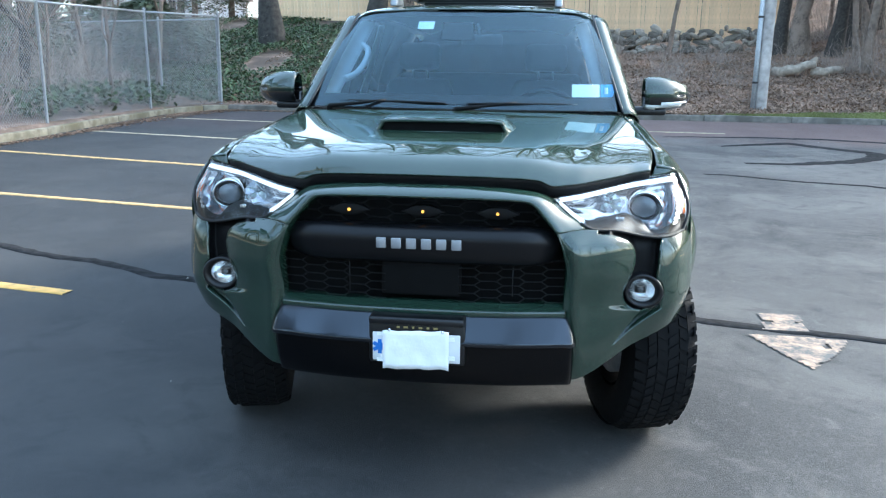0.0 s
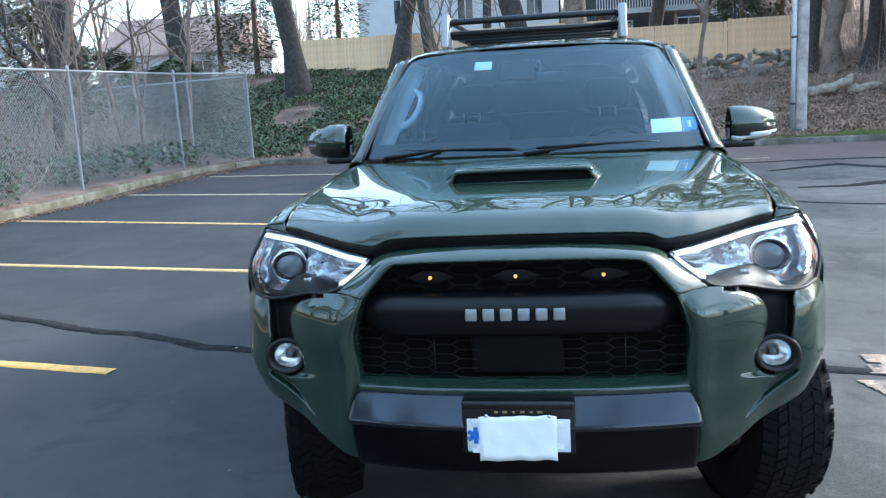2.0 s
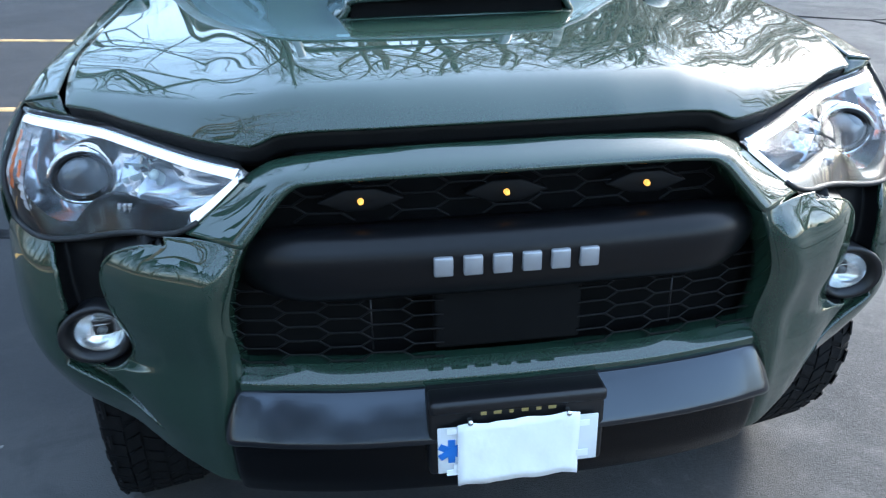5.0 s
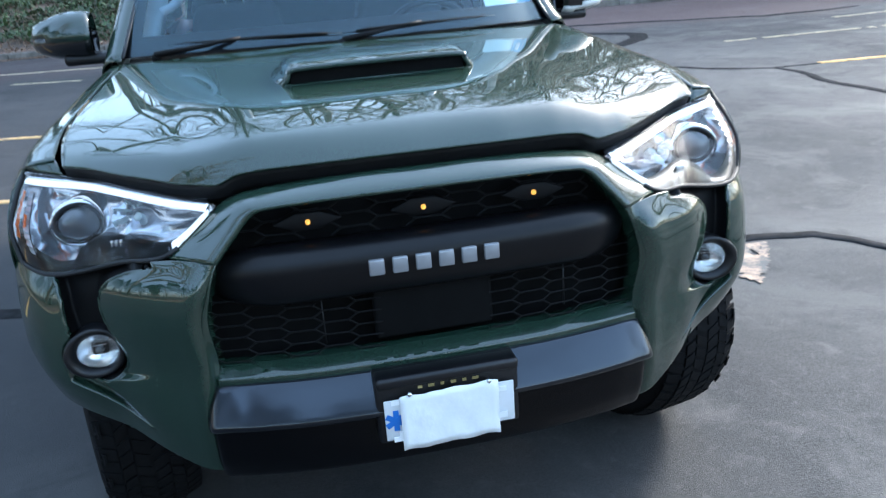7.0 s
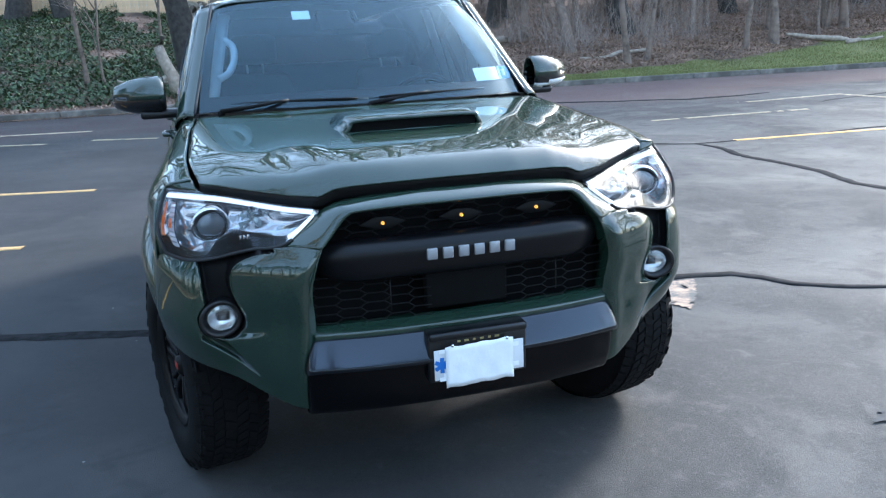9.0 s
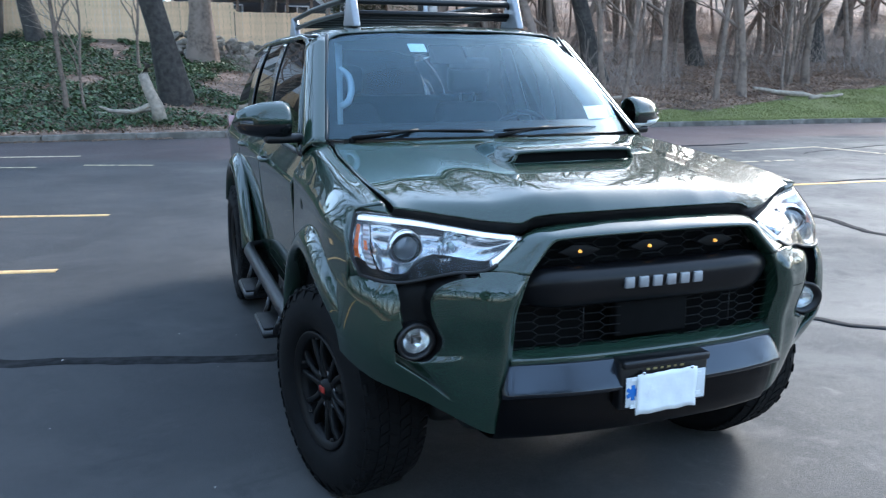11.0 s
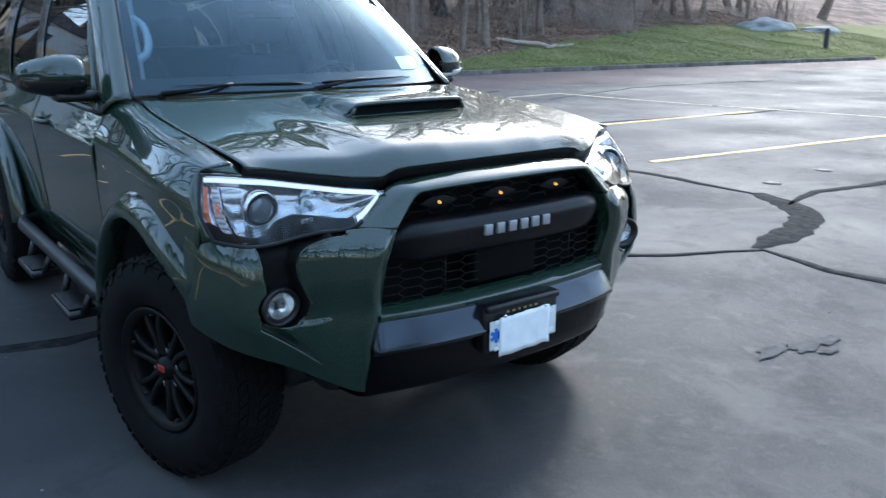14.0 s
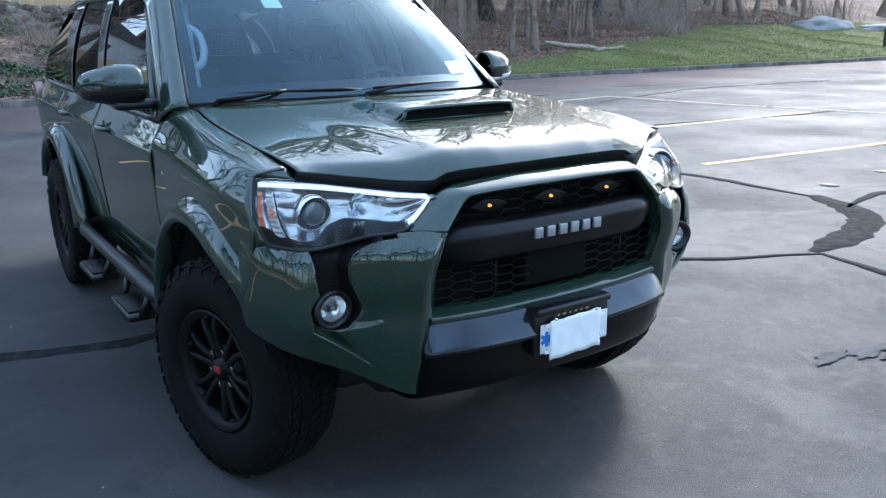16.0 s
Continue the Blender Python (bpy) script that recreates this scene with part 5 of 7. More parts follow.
for s in SIDES:
    # A pillar: body colour, rounded
    pa = []
    for t in np.linspace(-0.04, 0.985, 10):
        p = apoint(t)
        o = np.array((0.050, 0.055, -0.022))
        pa.append([p + (-0.010, 0, 0.012), p + (0.014, 0.004, 0.016), p + (0.046, 0.030, 0.006), p + (0.070, 0.075, -0.020), p + (0.074, 0.125, -0.046), p + (0.062, 0.150, -0.060)])
    part("a_pillar", grid_bm(surface(pa, 14, 20), s), PAINT, car, thick=0.006)
    tr = [(*(apoint(t) + (-0.012, -0.004, 0.012)),) for t in np.linspace(-0.02, 1.02, 14)]
    part("windshield_trim", tube_bm([(x * s, y, z) for x, y, z in tr], 0.007, 6), BLACK_SATIN, car)
    # door shoulder and window sill
    part("belt_trim", tube_bm([(s * (belt(y)[0] + 0.002), y, belt(y)[2] + 0.004) for y in np.linspace(1.55, 4.3, 18)], 0.012, 8), BLACK_SATIN, car)
    quadpanel("front_glass", belt(1.60), belt(2.52), rail(2.80), (0.690, 2.10, 1.69), TINTED, s, 0.030, 0.0, front_doors[SIDES.index(s)], "dark tinted side window")
    quadpanel("rear_glass", belt(2.64), belt(3.36), rail(3.50), rail(2.90), TINTED, s, 0.030, 0.0, rear_doors[SIDES.index(s)], "dark tinted side window")
    quadpanel("quarter_glass", belt(3.56), (0.80, 4.67, 1.25), (0.63, 4.52, 1.62), rail(3.72), TINTED, s, 0.036, 0.0, car, "dark tinted rear quarter window")
    quadpanel("b_pillar", belt(2.50) + (0.004, 0, 0), belt(2.65) + (0.004, 0, 0), rail(2.92) + (0.004, 0, 0), rail(2.78) + (0.004, 0, 0), BLACK_GLOSS, s, 0.031)
    quadpanel("c_pillar", belt(3.34) + (0.006, 0, 0), belt(3.58) + (0.006, 0, 0), rail(3.74) + (0.006, 0, 0), rail(3.48) + (0.006, 0, 0), BLACK_GLOSS, s, 0.033)
    quadpanel("mirror_sail", belt(1.50), belt(1.70), (0.795, 1.72, 1.36), (0.808, 1.62, 1.32), BLACK_SATIN, s, 0.004)
    wf = [(*p,) for p in [belt(1.60), (0.782, 1.84, 1.46), (0.700, 2.09, 1.675), rail(2.35), rail(2.62), rail(3.3), rail(3.6), rail(4.4)]]
    part("window_frame", tube_bm([(q[0] * s, q[1], q[2]) for q in cr(wf, 40)], 0.016, 8), PAINT, car)
    part("drip_rail", tube_bm([(s * (rail(y)[0] - 0.004), y + 0.0, rail(y)[2] + 0.014) for y in np.linspace(2.05, 4.45, 16)], 0.008, 6), BLACK_SATIN, car)
    # mirror: painted cap over a black base, pale strip, glass
    mg = []
    for t in np.linspace(0, 1, 10):
        x = 0.886 + 0.242 * t
        h = 0.092 * (1 - 0.55 * max(0, t - 0.3) ** 1.7 / 0.55 - 0.25 * max(0, 0.12 - t) * 3) * (0.10 if t == 1 else 1)
        d = 0.082 * (1 - 0.7 * t ** 3) * (0.15 if t == 1 else 1)
        zc, yc = 1.338 - 0.004 * t, 1.650 + 0.09 * t * t
        mg.append([np.array((x, yc + d * math.cos(a) * (0.75 if math.cos(a) > 0 else 1.15), zc + h * math.sin(a) * (1.05 if math.sin(a) > 0 else 0.72))) for a in np.linspace(0, 2 * math.pi, 25)])
    mg = np.array(mg)
    mirror = part("door_mirror", grid_bm(mg, s, keep=lambda p: p[2] < 1.362), BLACK_GLOSS, car, "door mirror with green cap on black base", thick=0.004)
    part("mirror_cap", grid_bm(mg + np.array((0, -0.002, 0.002)), s, keep=lambda p: p[2] >= 1.338 + 0.012 * (p[0] - 0.87) / 0.24 and p[1] < 1.705 + 0.1 * (p[0] - 0.87)), PAINT, mirror, thick=0.005)
    part("mirror_arm", box_bm(s * 0.80, 1.60, 1.250, s * 1.00, 1.70, 1.290, 0.014), BLACK_SATIN, mirror)
    if s > 0:
        part("indicator_strip", grid_bm(mg + np.array((0.002, -0.003, -0.002)), s, keep=lambda p: 1.280 < p[2] - 0.02 * (p[0] - 0.9) / 0.2 < 1.302 and p[1] < 1.66), TRIM_LIGHT, mirror, "pale lower strip", thick=0.002)
    part("mirror_glass", box_bm(s * 0.895, 1.712, 1.290, s * 1.07, 1.718, 1.41, 0.002), CHROME, mirror)
    # door handles
    for door, y in ((front_doors, 2.36), (rear_doors, 3.34)):
        h = part("door_handle", tube_bm([(s * x, y + dy, 1.105) for x, dy in ((0.899, -0.09), (0.932, -0.07), (0.940, 0), (0.932, 0.07), (0.899, 0.09))], [0.010, 0.013, 0.014, 0.013, 0.010], 8), PAINT, door[SIDES.index(s)])
        part("handle_cup", lathe_bm([(s * 0.902, 0.05), (s * 0.905, 0.046), (s * 0.900, 0.001)], 20, "x", (0, y, 1.100)), PAINT, h)
        part("lock", lathe_bm([(s * 0.899, 0.014), (s * 0.914, 0.013), (s * 0.915, 0.001)], 14, "x", (0, y + 0.125, 1.092)), CHROME, h)
    # running board: round tube with two drop steps
    part("running_board", tube_bm([(s * 0.80, 1.36, 0.48), (s * 0.93, 1.40, 0.475), (s * 0.95, 1.5, 0.475), (s * 0.95, 2.95, 0.475), (s * 0.93, 3.05, 0.475), (s * 0.80, 3.10, 0.48)], 0.036, 12), BLACK_SATIN, car, "black tubular side step")
    for y in (1.74, 2.46):
        st = part("drop_step", box_bm(s * 0.93, y - 0.17, 0.345, s * 1.06, y + 0.17, 0.380, 0.012), BLACK_SATIN, car, "black hoop step with tread pad")
        part("step_pad", box_bm(s * 0.945, y - 0.14, 0.380, s * 1.05, y + 0.14, 0.390, 0.004), RIM_BLACK, st)
        for dy in (-0.16, 0.16):
            part("step_hanger", tube_bm([(s * 0.965, y + dy * 1.15, 0.46), (s * 1.0, y + dy, 0.365)], 0.016, 8), BLACK_SATIN, st)
    part("rocker", box_bm(s * 0.74, 1.33, 0.40, s * 0.836, 3.06, 0.50, 0.02), PAINT, car)
    # tail lamp wrapping the rear corner
    part("tail_lamp", prism_bm([(4.50, 1.06), (4.76, 1.04), (4.74, 1.20), (4.60, 1.22), (4.54, 1.17)], "x", s * 0.74, s * 0.885, 0.012), material("tail_lens", (0.35, 0.16, 0.15), 0.1, 0, 0.8), car, "clear and red tail lamp")

# rear end
part("tailgate", grid_bm(full(surface([[(0, 4.78, 0.55), (0.5, 4.77, 0.55), (0.80, 4.70, 0.55)], [(0, 4.80, 0.95), (0.5, 4.79, 0.95), (0.84, 4.70, 0.95)], [(0, 4.78, 1.2), (0.5, 4.77, 1.2), (0.80, 4.67, 1.2)]], 16, 12))), PAINT, car, thick=0.01)
part("rear_glass", grid_bm(full(surface([[(0, 4.78, 1.2), (0.5, 4.77, 1.2), (0.80, 4.64, 1.2)], [(0, 4.68, 1.5), (0.45, 4.67, 1.5), (0.72, 4.58, 1.48)], [(0, 4.54, 1.74), (0.4, 4.54, 1.73), (0.62, 4.50, 1.68)]], 16, 10))), TINTED, car)
part("rear_bumper", box_bm(-0.84, 4.58, 0.42, 0.84, 4.86, 0.64, 0.05, 3), PAINT, car)
part("underbody", box_bm(-0.60, 0.5, 0.30, 0.60, 4.45, 0.42, 0.04), BLACK_ROUGH, car)

# wipers
for x0, x1 in ((-0.66, -0.02), (-0.02, 0.60)):
    pts = []
    for k in range(14):
        x = x0 + (x1 - x0) * k / 13
        y = 1.270 + 0.10 * (abs(x) / 0.6) ** 2
        pts.append((x, y + 0.030, 1.303 + 0.004 * math.sin(k / 13 * math.pi)))
    w = part("wiper", tube_bm(pts, 0.0065, 6), GRILLE_BLACK, car, "black windscreen wiper")
    part("wiper_spoiler", tube_bm([(x, y - 0.006, z + 0.006) for x, y, z in pts[1:-1]], [0.003] + [0.006] * 10 + [0.003], 5), GRILLE_BLACK, w)
    q = pts[6]
    part("wiper_arm", tube_bm([(q[0] - 0.29, 1.258 + 0.10 * (abs(q[0] - 0.29) / 0.6) ** 2, 1.284), (q[0] - 0.16, q[1] - 0.024, 1.300), (q[0] - 0.05, q[1] - 0.012, 1.314), (q[0], q[1], 1.316)], [0.013, 0.009, 0.007, 0.008], 6), GRILLE_BLACK, w)
    part("arm_joint", lathe_bm([(1.262, 0.016), (1.282, 0.015), (1.288, 0.009), (1.289, 0.0005)], 14, "z", (q[0] - 0.29, 1.262 + 0.10 * (abs(q[0] - 0.29) / 0.6) ** 2, 0)), GRILLE_BLACK, w)

# roof rack: side rails on feet, cross bars, raised front hoop and mesh slats
rack = part("roof_rack", tube_bm([(-0.455, 2.20, 1.90), (-0.42, 2.17, 1.925), (0.42, 2.17, 1.925), (0.455, 2.20, 1.90)], 0.017, 8), BLACK_SATIN, car, "black tubular roof rack basket")
for s in SIDES:
    part("rack_foot", prism_bm([(2.05, 1.790), (2.30, 1.800), (2.20, 1.965), (2.14, 1.965)], "x", s * 0.435, s * 0.475, 0.01), SILVER_PAINT, rack, "grey rack foot")
    part("rack_foot", prism_bm([(3.75, 1.765), (4.05, 1.755), (3.92, 1.93), (3.86, 1.93)], "x", s * 0.435, s * 0.475, 0.01), SILVER_PAINT, rack)
    part("rack_rail", tube_bm([(s * 0.455, y, z) for y, z in ((2.17, 1.950), (2.4, 1.940), (3.2, 1.94), (3.9, 1.915))], 0.016, 8), BLACK_SATIN, rack)
    part("rack_rail", tube_bm([(s * 0.455, y, z) for y, z in ((2.20, 1.862), (2.4, 1.870), (3.2, 1.87), (3.9, 1.85))], 0.014, 8), BLACK_SATIN, rack)
for y in (2.32, 2.62, 2.92, 3.22, 3.52, 3.82):
    part("cross_bar", tube_bm([(-0.455, y, 1.868), (0, y, 1.872), (0.455, y, 1.868)], 0.013, 8), BLACK_SATIN, rack)
part("front_lip", box_bm(-0.435, 2.19, 1.835, 0.435, 2.215, 1.880, 0.008), BLACK_SATIN, rack)
part("front_hoop", tube_bm([(-0.44, 2.18, 1.865), (0.44, 2.18, 1.865)], 0.014, 8), BLACK_SATIN, rack)

# interior
part("dashboard", grid_bm(full(surface([[(0, 1.34, 1.27), (0.4, 1.37, 1.27), (0.72, 1.45, 1.26)], [(0, 1.60, 1.255), (0.4, 1.62, 1.26), (0.74, 1.65, 1.25)], [(0, 1.78, 1.20), (0.4, 1.80, 1.215), (0.76, 1.80, 1.20)], [(0, 1.80, 0.9), (0.4, 1.82, 0.9), (0.76, 1.82, 0.9)]], 16, 14))), DASH, car, thick=0.01)
part("cluster_hood", grid_bm(surface([[(0.20, 1.58, 1.255), (0.40, 1.56, 1.300), (0.60, 1.58, 1.255)], [(0.20, 1.74, 1.235), (0.40, 1.74, 1.295), (0.60, 1.74, 1.235)]], 12, 4)), DASH, car, thick=0.008)
wheel_ring = []
for k in range(32):
    a = 2 * math.pi * k / 32
    wheel_ring.append((0.40 + 0.185 * math.cos(a), 1.93 - 0.07 * math.sin(a), 1.185 + 0.17 * math.sin(a)))
sw = part("steering_wheel", tube_bm(wheel_ring, 0.016, 8, closed=True), BLACK_SATIN, car, "black steering wheel")
part("wheel_hub", box_bm(0.33, 1.90, 1.13, 0.47, 1.95, 1.22, 0.02), BLACK_SATIN, sw)
for a in (0, math.pi):
    part("wheel_spoke", tube_bm([(0.40 + 0.06 * math.cos(a), 1.925, 1.18), (0.40 + 0.18 * math.cos(a), 1.93, 1.185)], 0.014, 6), BLACK_SATIN, sw)


def seat(x, y):
    b = box_bm(x - 0.25, y, 0.62, x + 0.25, y + 0.50, 0.82, 0.06, 3)
    st = part("seat", b, CLOTH, car, "dark grey cloth front seat")
    bk = prism_bm([(-0.24, 0.80), (0.24, 0.80), (0.25, 1.15), (0.19, 1.38), (-0.19, 1.38), (-0.25, 1.15)], "y", y + 0.42, y + 0.56, 0.04)
    for v in bk.verts:
        v.co.x += x
        v.co.y += (v.co.z - 0.8) * 0.28
    part("seat_back", bk, CLOTH, st)
    for dx in (-0.045, 0.045):
        part("headrest_post", tube_bm([(x + dx, y + 0.645, 1.36), (x + dx, y + 0.665, 1.45)], 0.007, 6), SILVER_PAINT, st)
    part("headrest", box_bm(x - 0.13, y + 0.60, 1.43, x + 0.13, y + 0.71, 1.60, 0.045, 3), CLOTH, st)


seat(-0.40, 2.05)
seat(0.40, 2.05)
part("rear_bench", box_bm(-0.66, 2.95, 0.62, 0.66, 3.45, 0.84, 0.06, 3), CLOTH, car)
part("bench_back", box_bm(-0.66, 3.38, 0.80, 0.66, 3.55, 1.40, 0.06, 3), CLOTH, car)
part("headliner", grid_bm(full(surface([[(0, 1.93, 1.742), (0.4, 1.95, 1.735), (0.58, 2.0, 1.715)], [(0, 3.0, 1.775), (0.4, 3.0, 1.77), (0.60, 3.0, 1.735)], [(0, 4.45, 1.725), (0.4, 4.45, 1.72), (0.56, 4.45, 1.68)]], 12, 12))), HEADLINER, car)
mirror_in = part("rear_view_mirror", box_bm(-0.05, 1.79, 1.575, 0.17, 1.82, 1.638, 0.014, 3), BLACK_GLOSS, car, "black interior mirror")
part("mirror_stem", tube_bm([(0.05, 1.81, 1.63), (0.03, 1.82, 1.69)], 0.012, 6), BLACK_SATIN, mirror_in)
part("sensor_box", prism_bm([(1.700, 1.605), (1.812, 1.695), (1.855, 1.700), (1.810, 1.605)], "x", -0.150, 0.015, 0.008), MATT_BLACK, car, "black camera housing behind the glass")
for s in SIDES:
    # pale pillar trim and grab handle inside
    it = [[apoint(t) + (-0.098, 0.066, -0.03), apoint(t) + (-0.045, 0.045, -0.018), apoint(t) + (0.030, 0.060, -0.04)] for t in np.linspace(0, 1, 8)]
    part("pillar_trim", grid_bm(surface(it, 4, 16), s), TRIM_LIGHT, car, thick=0.012)
    part("inner_b_trim", grid_bm(surface([[(0.80, 2.50, 1.1), (0.80, 2.68, 1.1)], [(0.64, 2.60, 1.70), (0.64, 2.74, 1.70)]], 4, 8), s), TRIM_LIGHT, car, thick=0.01)
gh = [Vector(apoint(t)) + Vector((-dx, dy, -0.03)) for t, dx, dy in ((0.36, 0.085, 0.06), (0.42, 0.130, 0.072), (0.55, 0.146, 0.076), (0.68, 0.130, 0.072), (0.75, 0.085, 0.06))]
part("grab_handle", tube_bm([(-p[0], p[1], p[2]) for p in cr([tuple(p) for p in gh], 24)], 0.017, 8), TRIM_LIGHT, car, "pale grab handle")


def sticker(name, x, z, w, h, mat, label):
    j = int(np.argmin([abs(r[len(r) // 2][2] - z) for r in wg]))
    bm = bmesh.new()
    rows_ = []
    for k in range(3):
        line = []
        for xx in np.linspace(x - w / 2, x + w / 2, 5):
            zz = z - h / 2 + h * k / 2
            col = int(np.argmin(abs(wg[j][:, 0] - xx)))
            col_pts = wg[:, col]
            y = float(np.interp(zz, col_pts[:, 2], col_pts[:, 1]))
            line.append(bm.verts.new((xx, y + 0.005, zz)))
        rows_.append(line)
    for a, b in zip(rows_, rows_[1:]):
        for k in range(4):
            bm.faces.new((a[k], a[k + 1], b[k + 1], b[k]))
    return part(name, bm, mat, car, label)


sticker("registration_sticker", 0.592, 1.372, 0.135, 0.058, STICKER_WHITE, "pale printed sticker in the windshield corner")
sticker("inspection_sticker", 0.699, 1.372, 0.070, 0.058, STICKER_BLUE, "blue sticker in the windshield corner")
sticker("inspection_mark", 0.699, 1.372, 0.032, 0.030, STICKER_WHITE, "pale round mark on the sticker").location.y = -0.0015
sticker("toll_tag", -0.230, 1.680, 0.085, 0.040, STICKER_WHITE, "white toll tag high on the windshield")


# the nose is blunter at its corners than the panels as first drawn: ease the corners out and forward
def blunt(ob):
    for v in ob.data.vertices:
        x, y, z = v.co
        a = min(1, max(0, (abs(x) - 0.70) / 0.17))
        b = min(1, max(0, (0.95 - y) / 0.40))
        w = a * a * (3 - 2 * a) * b * b * (3 - 2 * b)
        v.co = (x + math.copysign(0.018 * w, x), y - 0.060 * w, z)


for ob in car.children_recursive:
    if ob.type == "MESH" and ob.name.split(".")[0] not in ("arch_liner", "inner_body", "underbody"):
        blunt(ob)


# ---- wheels ----
STEER = 14.0
def wheel(s, y0):
    W0, W1 = 0.690, 0.955
    cx = (W0 + W1) / 2
    hub = part("wheel", lathe_bm([(s * 0.72, 0.001), (s * 0.72, 0.17), (s * 0.76, 0.17), (s * 0.765, 0.06), (s * 0.86, 0.055), (s * 0.86, 0.001)], 32, "x", (0, y0, WR)), GALV, car, "black alloy wheel with all-terrain tyre")
    prof = [(W0 + 0.03, 0.225), (W0 + 0.004, 0.25), (W0 - 0.006, 0.30), (W0 + 0.004, 0.362), (W0 + 0.026, 0.393), (W0 + 0.06, 0.402), (cx, 0.405), (W1 - 0.06, 0.402), (W1 - 0.026, 0.393), (W1 - 0.004, 0.362), (W1 + 0.006, 0.30), (W1 - 0.004, 0.25), (W1 - 0.03, 0.225)]
    tyre = part("tyre", lathe_bm([(s * a, r) for a, r in prof], 72, "x", (0, y0, WR)), RUBBER, hub)
    # tread blocks: staggered lugs across the crown and shoulder
    tb = bmesh.new()
    rng = random.Random(3)
    pitch = 2 * math.pi / 58
    for k in range(58):
        for col, (xa, xb, r, skew) in enumerate(((W0 + 0.008, W0 + 0.050, 0.3975, 0.5), (W0 + 0.055, W0 + 0.086, 0.4025, -0.9), (W0 + 0.091, cx - 0.003, 0.4030, 0.9), (cx + 0.003, W1 - 0.091, 0.4030, -0.9), (W1 - 0.086, W1 - 0.055, 0.4025, 0.9), (W1 - 0.050, W1 - 0.008, 0.3975, -0.5))):
            a0 = pitch * (k + (0, 0.45, 0.1, 0.6, 0.25, 0.7)[col] + 0.06 * rng.uniform(-1, 1))
            da = pitch * (0.37 + 0.07 * rng.uniform(-1, 1))
            xm = (xa + xb) / 2
            out = []
            for xq, rq in ((xa, 1), (xb, 1)):
                edge = (col == 0 and xq == xa) or (col == 5 and xq == xb)
                sk = skew * pitch * ((xq - xm) / 0.04)
                for aa in (a0 - da + sk * 0.5, a0 + da + sk * 0.5):
                    for rr2 in (r - 0.012, r + 0.006 - (0.013 if edge else 0)):
                        out.append(tb.verts.new((s * xq, y0 + rr2 * math.cos(aa), WR + rr2 * math.sin(aa))))
            v = out
            for f in ((0, 1, 3, 2), (4, 6, 7, 5), (0, 4, 5, 1), (2, 3, 7, 6), (1, 5, 7, 3)):
                tb.faces.new([v[q] for q in f])
        # side biters
        a0 = pitch * k
        for xq, r0, r1 in ((W1, 0.358, 0.402),):
            if k % 2 == 0:
                da = pitch * 0.45
                vs = [tb.verts.new((s * (xq + dx - (0.018 if rr2 > 0.37 else 0)), y0 + rr2 * math.cos(aa), WR + rr2 * math.sin(aa))) for dx in (-0.006, 0.0005) for rr2 in (r0, r1) for aa in (a0 - da, a0 + da)]
                for f in ((4, 5, 7, 6), (0, 1, 5, 4), (2, 6, 7, 3), (0, 4, 6, 2), (1, 3, 7, 5)):
                    tb.faces.new([vs[q] for q in f])
    tagged(part("tread", tb, RUBBER, hub, smooth=False), kind="stuff")
    rim = part("rim", lathe_bm([(s * (W0 + 0.03), 0.215), (s * (W0 + 0.05), 0.19), (s * (W1 - 0.06), 0.200), (s * (W1 - 0.035), 0.206), (s * (W1 - 0.022), 0.228), (s * (W1 - 0.014), 0.230), (s * (W1 - 0.010), 0.222), (s * (W1 - 0.030), 0.200)], 64, "x", (0, y0, WR)), RIM_BLACK, hub)
    for k in range(6):
        a = 2 * math.pi * k / 6 + 0.26
        t, n = Vector((0, math.cos(a), math.sin(a))), Vector((0, -math.sin(a), math.cos(a)))
        sp = bmesh.new()
        for fork in (-1, 1):      # a split spoke: two slim arms that part towards the rim
            pts = []
            for r, off, w, dx in ((0.045, 0.016, 0.014, -0.045), (0.10, 0.018, 0.010, -0.036), (0.155, 0.030, 0.010, -0.032), (0.207, 0.050, 0.013, -0.040)):
                for side in (-1, 1):
                    for dep in (0, -0.032):
                        q = t * r + n * (off * fork + w * side)
                        pts.append(sp.verts.new((s * (W1 + dx + dep), y0 + q.y, WR + q.z)))
            for j in range(3):
                b0, b1 = j * 4, j * 4 + 4
                for i0, i1 in ((0, 2), (2, 3), (3, 1), (1, 0)):
                    sp.faces.new((pts[b0 + i0], pts[b0 + i1], pts[b1 + i1], pts[b1 + i0]))
        bmesh.ops.bevel(sp, geom=list(sp.edges), offset=0.003, segments=1, affect="EDGES")
        part("spoke", sp, RIM_BLACK, hub)
        q = t * 0.196
        part("rim_bolt", lathe_bm([(s * (W1 - 0.045), 0.007), (s * (W1 - 0.034), 0.0065), (s * (W1 - 0.033), 0.0005)], 6, "x", (0, y0 + q.y, WR + q.z)), IRON, hub, smooth=False)
        a2 = a + math.pi / 6
        part("lug_nut", lathe_bm([(s * (W1 - 0.08), 0.012), (s * (W1 - 0.045), 0.011), (s * (W1 - 0.043), 0.001)], 6, "x", (0, y0 + 0.070 * math.cos(a2), WR + 0.070 * math.sin(a2))), CHROME, hub, smooth=False)
    part("hub_face", lathe_bm([(s * (W1 - 0.09), 0.095), (s * (W1 - 0.055), 0.090), (s * (W1 - 0.055), 0.04), (s * (W1 - 0.03), 0.036), (s * (W1 - 0.028), 0.001)], 32, "x", (0, y0, WR)), RIM_BLACK, hub)
